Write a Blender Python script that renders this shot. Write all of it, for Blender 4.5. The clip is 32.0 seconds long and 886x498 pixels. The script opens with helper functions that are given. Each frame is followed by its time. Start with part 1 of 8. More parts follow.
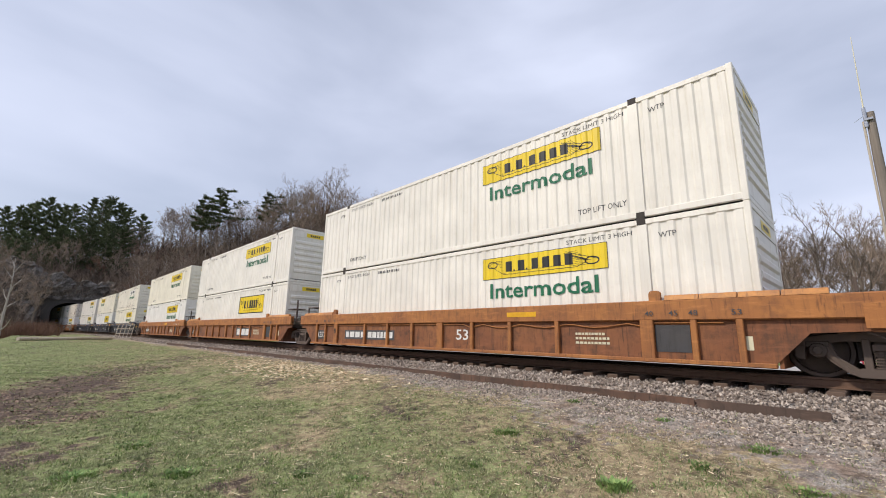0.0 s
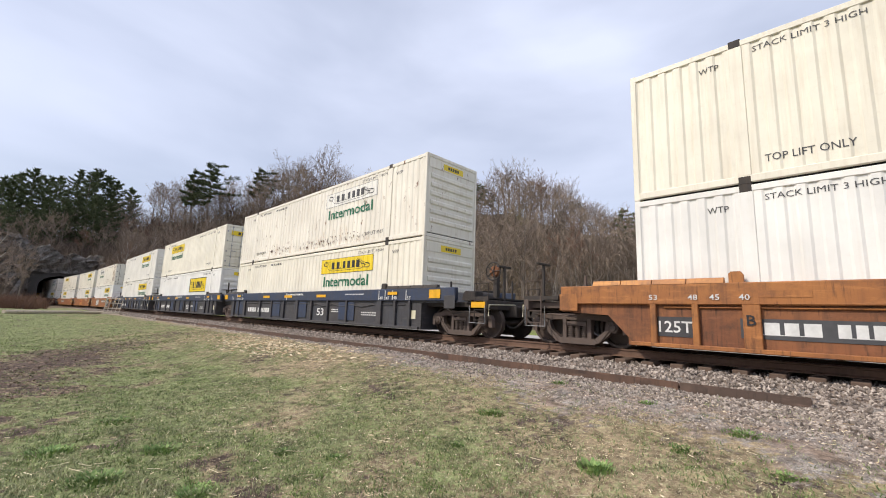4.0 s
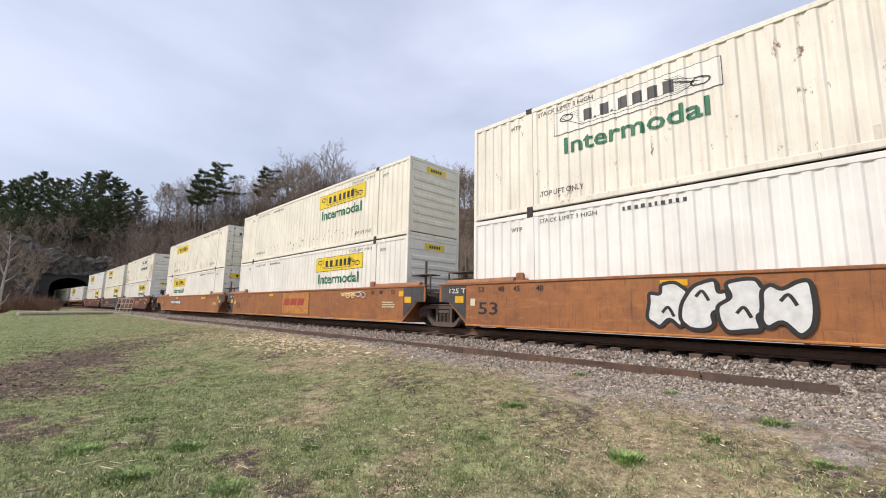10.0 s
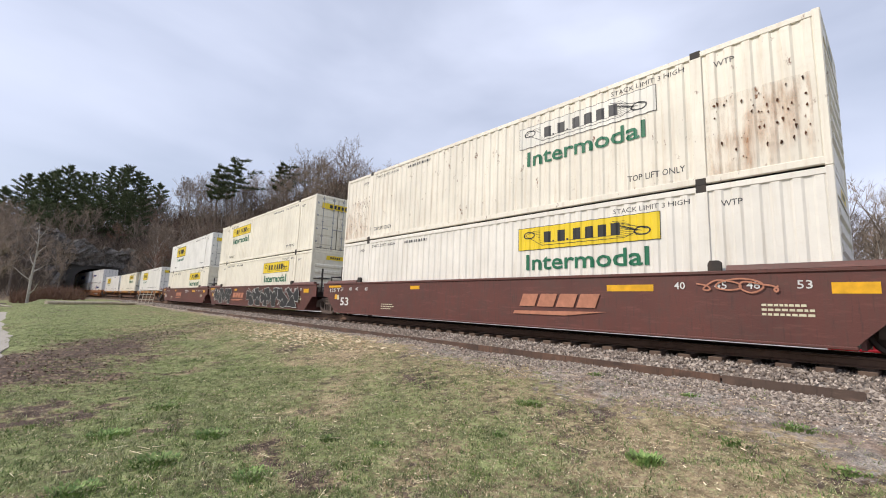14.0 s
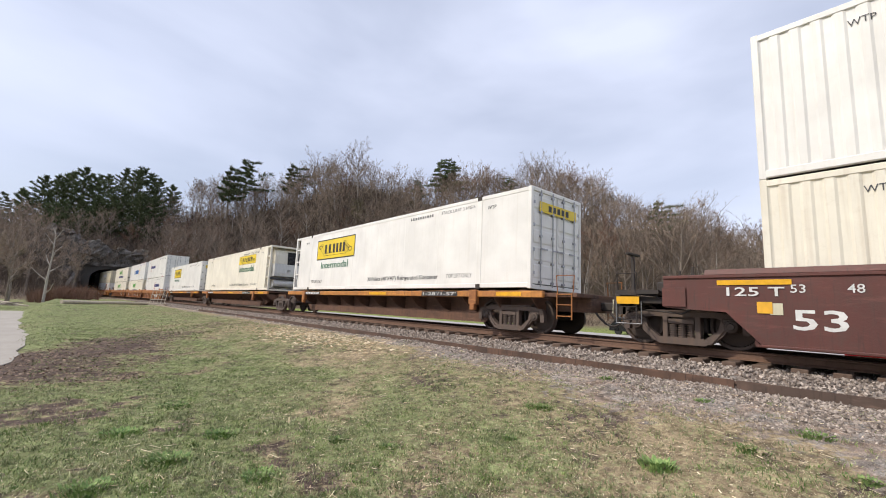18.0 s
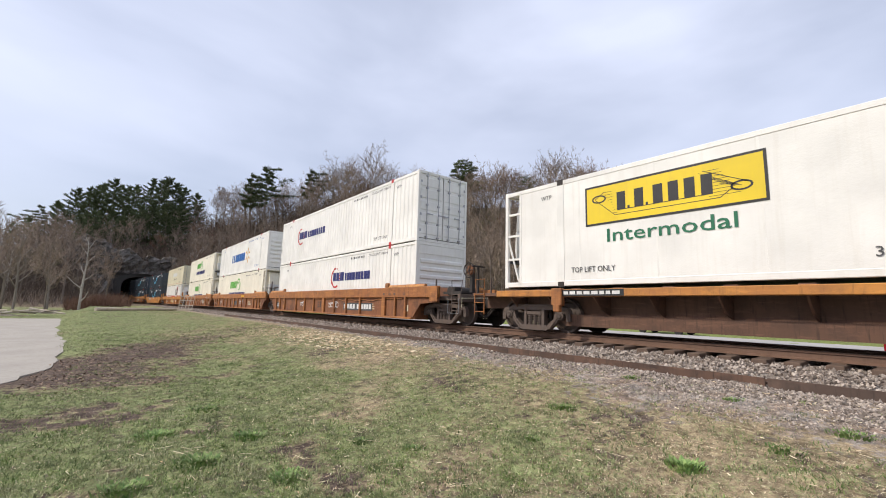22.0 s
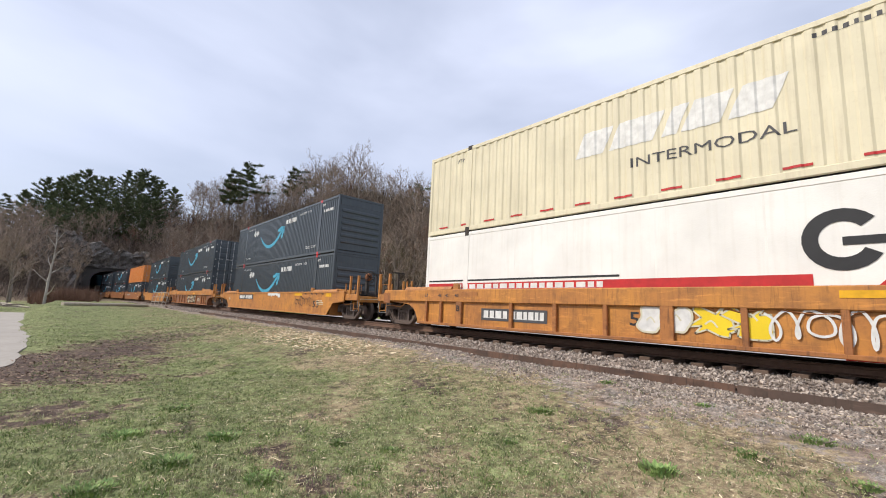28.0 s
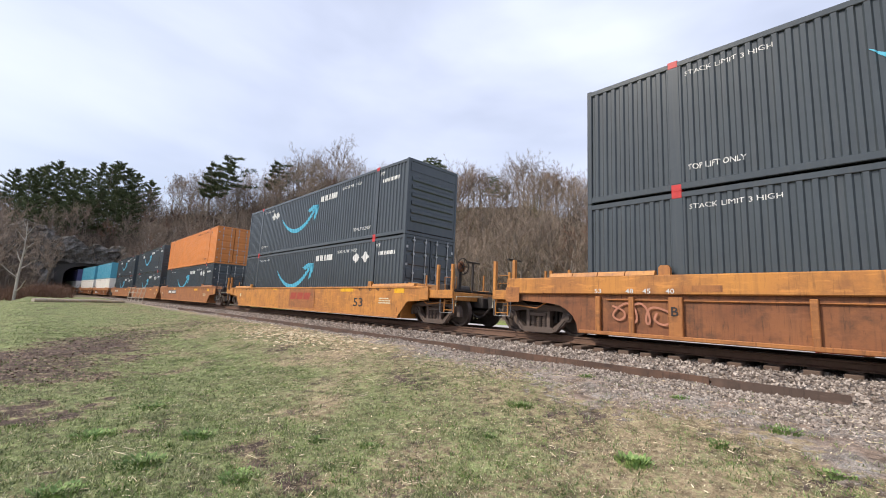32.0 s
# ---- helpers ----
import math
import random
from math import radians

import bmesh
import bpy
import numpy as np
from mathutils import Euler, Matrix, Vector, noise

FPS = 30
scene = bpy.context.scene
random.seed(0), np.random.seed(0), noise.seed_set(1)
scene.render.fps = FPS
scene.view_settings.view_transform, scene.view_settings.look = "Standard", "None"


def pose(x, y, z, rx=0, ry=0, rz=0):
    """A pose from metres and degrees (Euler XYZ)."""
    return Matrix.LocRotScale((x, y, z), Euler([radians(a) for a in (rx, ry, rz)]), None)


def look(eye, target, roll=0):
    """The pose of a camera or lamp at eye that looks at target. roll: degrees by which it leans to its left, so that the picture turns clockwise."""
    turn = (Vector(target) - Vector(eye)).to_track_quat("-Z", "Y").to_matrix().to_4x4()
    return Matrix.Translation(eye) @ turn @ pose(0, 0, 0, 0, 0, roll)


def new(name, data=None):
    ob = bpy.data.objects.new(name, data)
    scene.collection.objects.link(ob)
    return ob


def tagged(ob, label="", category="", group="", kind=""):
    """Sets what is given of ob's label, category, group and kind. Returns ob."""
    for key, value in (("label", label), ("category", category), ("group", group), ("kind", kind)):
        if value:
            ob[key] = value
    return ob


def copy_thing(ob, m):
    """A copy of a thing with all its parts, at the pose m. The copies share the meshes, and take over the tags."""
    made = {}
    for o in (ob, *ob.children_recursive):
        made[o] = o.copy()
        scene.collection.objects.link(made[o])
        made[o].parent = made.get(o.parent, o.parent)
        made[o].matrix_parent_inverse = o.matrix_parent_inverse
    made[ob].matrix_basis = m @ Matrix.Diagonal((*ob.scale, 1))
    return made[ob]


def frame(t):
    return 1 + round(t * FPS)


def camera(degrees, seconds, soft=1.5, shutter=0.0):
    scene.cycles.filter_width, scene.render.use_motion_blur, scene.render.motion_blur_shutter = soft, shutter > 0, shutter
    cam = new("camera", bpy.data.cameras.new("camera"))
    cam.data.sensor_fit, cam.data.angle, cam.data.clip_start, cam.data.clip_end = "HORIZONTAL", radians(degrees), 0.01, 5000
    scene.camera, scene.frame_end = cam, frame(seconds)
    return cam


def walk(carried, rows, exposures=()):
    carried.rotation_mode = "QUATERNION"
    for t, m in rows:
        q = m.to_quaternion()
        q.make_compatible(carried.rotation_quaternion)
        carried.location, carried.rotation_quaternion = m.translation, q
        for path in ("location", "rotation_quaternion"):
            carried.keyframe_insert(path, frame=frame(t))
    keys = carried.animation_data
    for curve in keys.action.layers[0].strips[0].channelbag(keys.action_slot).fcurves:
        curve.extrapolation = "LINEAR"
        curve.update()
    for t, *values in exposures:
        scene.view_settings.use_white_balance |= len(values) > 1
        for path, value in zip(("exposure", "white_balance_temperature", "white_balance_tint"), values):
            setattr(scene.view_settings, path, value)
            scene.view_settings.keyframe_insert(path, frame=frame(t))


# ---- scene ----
cam = camera(93.08, 32.0, 1.0)
PATH = (
    (0.0, 0.135, 0.014, 0.579, 101.63, -1.04, 45.67),
    (0.5, 0.146, 0.054, 0.580, 100.89, -0.95, 46.33),
    (1.0, 0.183, 0.099, 0.597, 100.30, -0.95, 46.85),
    (1.5, 0.198, 0.113, 0.602, 100.02, -0.98, 47.05),
    (2.0, 0.214, 0.127, 0.602, 99.92, -1.15, 46.90),
    (2.5, 0.221, 0.151, 0.597, 99.65, -1.30, 46.44),
    (4.5, 0.062, 0.148, 0.587, 98.89, -2.19, 44.19),
    (5.0, 0.038, 0.138, 0.589, 98.79, -2.34, 44.16),
    (5.5, 0.016, 0.124, 0.588, 98.84, -2.43, 44.29),
    (6.0, -0.004, 0.095, 0.588, 99.18, -2.43, 44.41),
    (6.5, -0.013, 0.072, 0.587, 99.55, -2.22, 44.36),
    (7.0, -0.021, 0.050, 0.586, 99.87, -1.94, 44.16),
    (7.5, -0.028, 0.031, 0.575, 99.77, -1.54, 43.96),
    (8.0, -0.015, 0.011, 0.574, 99.41, -1.22, 43.98),
    (8.5, -0.023, 0.022, 0.567, 98.98, -1.02, 44.32),
    (9.0, -0.037, 0.018, 0.565, 98.62, -0.96, 44.77),
    (9.5, -0.047, 0.026, 0.566, 98.40, -0.90, 45.18),
    (10.0, -0.057, 0.043, 0.568, 98.25, -0.99, 45.39),
    (10.5, -0.058, 0.049, 0.564, 98.08, -1.21, 45.45),
    (11.0, -0.065, 0.040, 0.566, 97.89, -1.48, 45.44),
    (11.5, -0.080, 0.035, 0.558, 97.90, -1.76, 45.42),
    (12.0, -0.075, 0.030, 0.559, 98.02, -1.94, 45.45),
    (12.5, -0.079, 0.012, 0.560, 98.24, -2.06, 45.46),
    (13.0, -0.074, -0.006, 0.561, 98.26, -2.12, 45.66),
    (13.5, -0.069, -0.026, 0.558, 98.10, -2.12, 46.20),
    (14.0, -0.075, -0.019, 0.561, 97.83, -2.13, 47.18),
    (14.5, -0.070, -0.017, 0.561, 97.63, -2.32, 48.27),
    (15.0, -0.093, -0.027, 0.559, 97.54, -2.56, 49.21),
    (15.5, -0.091, -0.024, 0.564, 97.57, -2.74, 49.82),
    (17.5, -0.097, -0.019, 0.561, 98.07, -2.56, 48.88),
    (18.0, -0.098, -0.015, 0.558, 98.07, -2.53, 48.31),
    (18.5, -0.100, -0.014, 0.556, 98.07, -2.43, 48.11),
    (19.0, -0.096, -0.011, 0.563, 97.86, -2.11, 48.47),
    (19.5, -0.085, -0.013, 0.562, 97.57, -1.82, 49.25),
    (20.0, -0.092, -0.006, 0.553, 97.19, -1.66, 50.13),
    (20.5, -0.100, -0.007, 0.551, 96.97, -1.56, 50.81),
    (21.0, -0.106, -0.009, 0.547, 97.11, -1.61, 51.14),
    (21.5, -0.089, -0.019, 0.562, 97.48, -1.57, 51.20),
    (22.0, -0.081, -0.020, 0.565, 98.07, -1.53, 51.04),
    (22.5, -0.087, -0.020, 0.561, 98.67, -1.55, 50.70),
    (23.0, -0.076, -0.025, 0.579, 98.96, -1.62, 50.30),
    (23.5, -0.076, -0.030, 0.579, 99.10, -1.84, 49.96),
    (24.0, -0.080, -0.031, 0.573, 99.03, -2.00, 49.73),
    (24.5, -0.078, -0.037, 0.578, 98.99, -2.14, 49.50),
    (25.0, -0.081, -0.041, 0.575, 99.04, -2.22, 49.19),
    (25.5, -0.073, -0.045, 0.578, 99.15, -2.26, 48.82),
    (27.5, -0.088, -0.038, 0.567, 98.69, -2.65, 48.38),
    (28.0, -0.086, -0.042, 0.562, 98.50, -2.76, 48.37),
    (28.5, -0.087, -0.038, 0.559, 98.33, -2.80, 48.23),
    (29.0, -0.084, -0.036, 0.555, 98.27, -2.83, 47.97),
    (29.5, -0.081, -0.033, 0.556, 98.40, -2.74, 47.56),
    (30.0, -0.077, -0.036, 0.564, 98.57, -2.53, 47.01),
    (30.5, -0.083, -0.019, 0.568, 98.68, -2.36, 46.38),
    (31.0, -0.069, -0.014, 0.569, 98.61, -2.20, 45.90),
    (31.5, -0.076, -0.008, 0.559, 98.38, -2.35, 45.82),
    (32.0, -0.069, 0.008, 0.565, 97.95, -2.56, 46.27),
)
walk(cam, [(t, pose(*p)) for t, *p in PATH], [(t, e, 6500, 12.0) for t, e in ((0.0, -0.08), (2.5, -0.04), (4.5, 0.10), (7.0, 0.05), (8.0, -0.02), (9.5, 0.06), (12.0, 0.02), (15.0, 0.04), (18.0, 0.08), (20.5, 0.10), (22.0, 0.06), (23.0, -0.08), (24.0, -0.12), (25.5, -0.06), (27.5, 0.08), (30.0, 0.20), (32.0, 0.26))])

# ---- light ----
SUN_EL, SUN_AZ = radians(44), radians(206)  # azimuth clockwise from +y
world = bpy.data.worlds.new("sky")
scene.world = world
world.use_nodes = True
wn, wl = world.node_tree.nodes, world.node_tree.links
wn.clear()
w_out = wn.new("ShaderNodeOutputWorld")
w_bg = wn.new("ShaderNodeBackground")
w_sky = wn.new("ShaderNodeTexSky")
w_sky.sky_type, w_sky.sun_disc = "NISHITA", False
w_sky.sun_elevation, w_sky.sun_rotation = SUN_EL, SUN_AZ
w_sky.dust_density, w_sky.ozone_density = 2.5, 1.5
w_tc = wn.new("ShaderNodeTexCoord")
w_map = wn.new("ShaderNodeMapping")
w_map.inputs["Scale"].default_value = (1.0, 1.0, 3.0)
w_n = wn.new("ShaderNodeTexNoise")
w_n.inputs["Scale"].default_value, w_n.inputs["Detail"].default_value = 1.25, 5
w_n.inputs["Roughness"].default_value, w_n.inputs["Distortion"].default_value = 0.46, 0.25
w_ramp = wn.new("ShaderNodeValToRGB")
w_ramp.color_ramp.elements[0].position, w_ramp.color_ramp.elements[0].color = 0.33, (0.40, 0.40, 0.40, 1)
w_ramp.color_ramp.elements[1].position, w_ramp.color_ramp.elements[1].color = 0.68, (0.88, 0.88, 0.88, 1)
w_mix = wn.new("ShaderNodeMixRGB")
w_mix.inputs["Color2"].default_value = (8.3, 9.0, 10.9, 1)
w_bg.inputs["Strength"].default_value = 0.105
wl.new(w_tc.outputs["Generated"], w_map.inputs["Vector"])
wl.new(w_map.outputs["Vector"], w_n.inputs["Vector"])
wl.new(w_n.outputs["Fac"], w_ramp.inputs["Fac"])
wl.new(w_ramp.outputs["Color"], w_mix.inputs["Fac"])
wl.new(w_sky.outputs["Color"], w_mix.inputs["Color1"])
wl.new(w_mix.outputs["Color"], w_bg.inputs["Color"])
wl.new(w_bg.outputs["Background"], w_out.inputs["Surface"])
sun = new("sun", bpy.data.lights.new("sun", "SUN"))
sun.data.energy, sun.data.angle, sun.data.color = 3.05, radians(2.0), (1.0, 0.925, 0.79)
sun_way = Vector((math.sin(SUN_AZ) * math.cos(SUN_EL), math.cos(SUN_AZ) * math.cos(SUN_EL), math.sin(SUN_EL)))
sun.matrix_world = look(sun_way * 200, (0, 0, 0))
scene.view_settings.exposure = 0.1


# ---- materials ----
def material(name):
    m = bpy.data.materials.new(name)
    m.use_nodes = True
    return m, m.node_tree.nodes, m.node_tree.links, m.node_tree.nodes["Principled BSDF"]


def coords(n, l, scale=(1, 1, 1), world_space=False, shift=True):
    """Object coordinates, moved by the object's random number so that repeats differ."""
    mp = n.new("ShaderNodeMapping")
    mp.inputs["Scale"].default_value = scale
    if world_space:
        l.new(n.new("ShaderNodeNewGeometry").outputs["Position"], mp.inputs["Vector"])
        return mp.outputs["Vector"]
    tc = n.new("ShaderNodeTexCoord")
    l.new(tc.outputs["Object"], mp.inputs["Vector"])
    if shift:
        rnd = n.new("ShaderNodeObjectInfo")
        mul = n.new("ShaderNodeMath")
        mul.operation = "MULTIPLY"
        mul.inputs[1].default_value = 57.0
        l.new(rnd.outputs["Random"], mul.inputs[0])
        l.new(mul.outputs[0], mp.inputs["Location"])
    return mp.outputs["Vector"]


def noisy(n, l, vec, scale, detail=4, rough=0.55, lo=0.35, hi=0.65):
    t = n.new("ShaderNodeTexNoise")
    t.inputs["Scale"].default_value, t.inputs["Detail"].default_value = scale, detail
    t.inputs["Roughness"].default_value = rough
    l.new(vec, t.inputs["Vector"])
    r = n.new("ShaderNodeMapRange")
    r.inputs["From Min"].default_value, r.inputs["From Max"].default_value = lo, hi
    l.new(t.outputs["Fac"], r.inputs["Value"])
    return r.outputs["Result"]


def mixed(n, l, fac, a, b, amount=1.0):
    m = n.new("ShaderNodeMixRGB")
    if amount < 1:
        k = n.new("ShaderNodeMath")
        k.operation = "MULTIPLY"
        k.inputs[1].default_value = amount
        l.new(fac, k.inputs[0])
        fac = k.outputs[0]
    l.new(fac, m.inputs["Fac"])
    for socket, v in (("Color1", a), ("Color2", b)):
        if isinstance(v, tuple):
            m.inputs[socket].default_value = (*v, 1)
        else:
            l.new(v, m.inputs[socket])
    return m.outputs["Color"]


def bumped(n, l, bsdf, height, strength=0.3, dist=0.01):
    b = n.new("ShaderNodeBump")
    b.inputs["Strength"].default_value, b.inputs["Distance"].default_value = strength, dist
    l.new(height, b.inputs["Height"])
    l.new(b.outputs["Normal"], bsdf.inputs["Normal"])


def paint(name, col, dirt=(0.16, 0.12, 0.09), amount=0.3, rough=0.5, rust=0.0, blotch=None, metal=0.0):
    """Weathered paint on metal: soft stains, vertical streaks, specks of rust."""
    m, n, l, b = material(name)
    v = coords(n, l)
    vs = coords(n, l, (3.0, 3.0, 0.16))
    c = mixed(n, l, noisy(n, l, v, 0.8), col, blotch or tuple(0.86 * x for x in col))
    streak = noisy(n, l, vs, 3.0, 5, 0.6, 0.5, 0.75)
    c = mixed(n, l, streak, c, dirt, amount)
    c = mixed(n, l, noisy(n, l, v, 9.0, 6, 0.7, 0.55, 0.8), c, dirt, amount * 0.6)
    if blotch:
        c = mixed(n, l, noisy(n, l, v, 2.3, 7, 0.7, 0.48, 0.64), c, dirt, min(1.0, amount * 1.05))
        pale = tuple(min(0.9, 1.35 * x + 0.012) for x in col)
        c = mixed(n, l, noisy(n, l, coords(n, l, (0.7, 1.0, 4.0)), 2.6, 6, 0.7, 0.54, 0.68), c, pale, 0.55)
        c = mixed(n, l, noisy(n, l, coords(n, l, (5.0, 1.0, 0.5)), 4.0, 5, 0.65, 0.56, 0.70), c, tuple(0.6 * x for x in dirt), min(0.9, amount * 1.2))
    if rust:
        c = mixed(n, l, noisy(n, l, coords(n, l, (1, 1, 0.45)), 4.2, 8, 0.72, 0.66 - 0.12 * rust, 0.72 - 0.12 * rust), c, (0.15, 0.055, 0.02))
    l.new(c, b.inputs["Base Color"])
    b.inputs["Roughness"].default_value, b.inputs["Metallic"].default_value = rough, metal
    bumped(n, l, b, noisy(n, l, v, 30, 3), 0.08)
    return m


def plain(name, col, rough=0.6, metal=0.0, vary=0.12, scale=6.0):
    m, n, l, b = material(name)
    c = mixed(n, l, noisy(n, l, coords(n, l), scale, 5), col, tuple(x * (1 - vary * 2) for x in col))
    l.new(c, b.inputs["Base Color"])
    b.inputs["Roughness"].default_value, b.inputs["Metallic"].default_value = rough, metal
    return m


WHITE = paint("white_paint", (0.82, 0.79, 0.725), (0.48, 0.39, 0.28), 0.32, 0.42)
CLEAN = paint("clean_white_paint", (0.84, 0.825, 0.785), (0.52, 0.46, 0.37), 0.18, 0.38)
CREAM = paint("cream_paint", (0.82, 0.775, 0.655), (0.46, 0.35, 0.23), 0.34, 0.5)
RUSTY = paint("rust_flecked_cream_paint", (0.82, 0.775, 0.675), (0.46, 0.32, 0.20), 0.36, 0.5, 0.38)
GREYW = paint("grey_white_paint", (0.66, 0.66, 0.64), (0.30, 0.27, 0.23), 0.4, 0.5)
BEIGE = paint("beige_paint", (0.72, 0.66, 0.48), (0.35, 0.27, 0.16), 0.34, 0.55)
SLATE = paint("dark_slate_paint", (0.054, 0.067, 0.078), (0.10, 0.10, 0.097), 0.25, 0.25)
ORANGE = paint("orange_paint", (0.62, 0.21, 0.045), (0.25, 0.11, 0.05), 0.3, 0.45)
TEAL = paint("light_blue_paint", (0.07, 0.32, 0.45), (0.1, 0.2, 0.25), 0.25, 0.45)
PURPLE = paint("dusky_blue_paint", (0.09, 0.10, 0.24), (0.12, 0.1, 0.12), 0.3, 0.5)
RUSTBROWN = paint("rusty_brown_paint", (0.190, 0.070, 0.030), (0.070, 0.034, 0.021), 0.65, 0.75, 0.25, (0.270, 0.106, 0.040))
CAPORANGE = paint("dull_orange_paint", (0.40, 0.160, 0.042), (0.135, 0.057, 0.026), 0.55, 0.65, 0.2, (0.300, 0.112, 0.034))
TAN = paint("tan_orange_paint", (0.335, 0.128, 0.038), (0.150, 0.064, 0.032), 0.48, 0.6, 0.0, (0.265, 0.100, 0.036))
YELLOWOR = paint("yellow_orange_paint", (0.53, 0.225, 0.042), (0.17, 0.072, 0.030), 0.45, 0.55, 0.12, (0.40, 0.160, 0.042))
NAVY = paint("navy_paint", (0.020, 0.037, 0.085), (0.06, 0.055, 0.055), 0.45, 0.5, 0.0, (0.032, 0.042, 0.07))
CHARCOAL = paint("charcoal_paint", (0.060, 0.054, 0.052), (0.035, 0.03, 0.03), 0.5, 0.6, 0.0, (0.045, 0.048, 0.058))
MAROON = paint("red_brown_paint", (0.118, 0.036, 0.027), (0.075, 0.042, 0.034), 0.45, 0.55, 0.0, (0.090, 0.029, 0.023))
# Spine cars' rust-brown underframe, with the shade beneath the box in its colour.
SHADEDRUST = paint("shaded_rust_brown_steel", (0.150, 0.074, 0.044), (0.070, 0.038, 0.026), 0.6, 0.75, 0.0, (0.105, 0.054, 0.034))
GRIME = paint("grimy_black_steel", (0.034, 0.028, 0.025), (0.085, 0.055, 0.036), 0.5, 0.75)
IRON = paint("brown_cast_iron", (0.108, 0.080, 0.067), (0.16, 0.100, 0.066), 0.5, 0.8)
WHEELM = paint("dusty_wheel_steel", (0.088, 0.066, 0.056), (0.14, 0.09, 0.06), 0.4, 0.65, metal=0.3)
RAILM = paint("rusty_rail_steel", (0.170, 0.098, 0.066), (0.085, 0.048, 0.034), 0.6, 0.75, metal=0.1)
RAILTOP = plain("polished_rail_steel", (0.33, 0.31, 0.30), 0.3, 0.9)
TIE = paint("weathered_tie_wood", (0.135, 0.090, 0.066), (0.045, 0.03, 0.024), 0.6, 0.9)
YELLOW = paint("yellow_decal", (0.82, 0.60, 0.018), (0.55, 0.38, 0.06), 0.2, 0.4)
FADED = paint("faded_white_decal", (0.80, 0.78, 0.72), (0.55, 0.50, 0.42), 0.3, 0.5)
PALEYEL = paint("faded_cream_decal", (0.66, 0.62, 0.45), (0.4, 0.35, 0.25), 0.3, 0.5)
REFLECT = plain("yellow_reflector", (0.80, 0.42, 0.01), 0.35)
BLACK = plain("black_lettering", (0.020, 0.020, 0.022), 0.5)
GREEN = plain("green_lettering", (0.010, 0.155, 0.075), 0.5)
LETTER = plain("white_lettering", (0.72, 0.72, 0.70), 0.5, 0, 0.1)
INK = plain("dark_grey_lettering", (0.07, 0.07, 0.075), 0.6)
SKYBLUE = plain("bright_blue_decal", (0.10, 0.48, 0.66), 0.4)
INDIGO = plain("deep_blue_lettering", (0.03, 0.035, 0.16), 0.5)
AZURE = plain("azure_lettering", (0.02, 0.13, 0.42), 0.5)
LIME = plain("leaf_green_decal", (0.10, 0.42, 0.05), 0.5)
RED = plain("red_decal", (0.52, 0.02, 0.02), 0.45)
AMBER = plain("amber_decal", (0.80, 0.42, 0.03), 0.45)
BRICKRED = plain("faded_red_lettering", (0.36, 0.055, 0.03), 0.6)
SALMON = plain("faded_orange_lettering", (0.48, 0.20, 0.12), 0.6)
BARE = plain("bare_aluminium", (0.42, 0.42, 0.42), 0.35, 0.8)
RUSTM = plain("dark_rust", (0.135, 0.058, 0.030), 0.9, 0, 0.40, 9.0)
def rust_wash():
    """A thin wash of rust that lets the paint show through in drips and clouds."""
    m, n, l, b = material("rust_wash")
    b.inputs["Base Color"].default_value, b.inputs["Roughness"].default_value = (0.42, 0.195, 0.075, 1), 0.85
    k = n.new("ShaderNodeMath")
    k.operation = "MULTIPLY"
    l.new(noisy(n, l, coords(n, l, (2.5, 1, 0.35)), 2.6, 6, 0.65, 0.40, 0.70), k.inputs[0])
    l.new(noisy(n, l, coords(n, l), 1.3, 4, 0.6, 0.38, 0.80), k.inputs[1])
    l.new(k.outputs[0], b.inputs["Alpha"])
    return m


RUSTWASH = rust_wash()
DARK = plain("dark_void_paint", (0.015, 0.015, 0.016), 0.8)


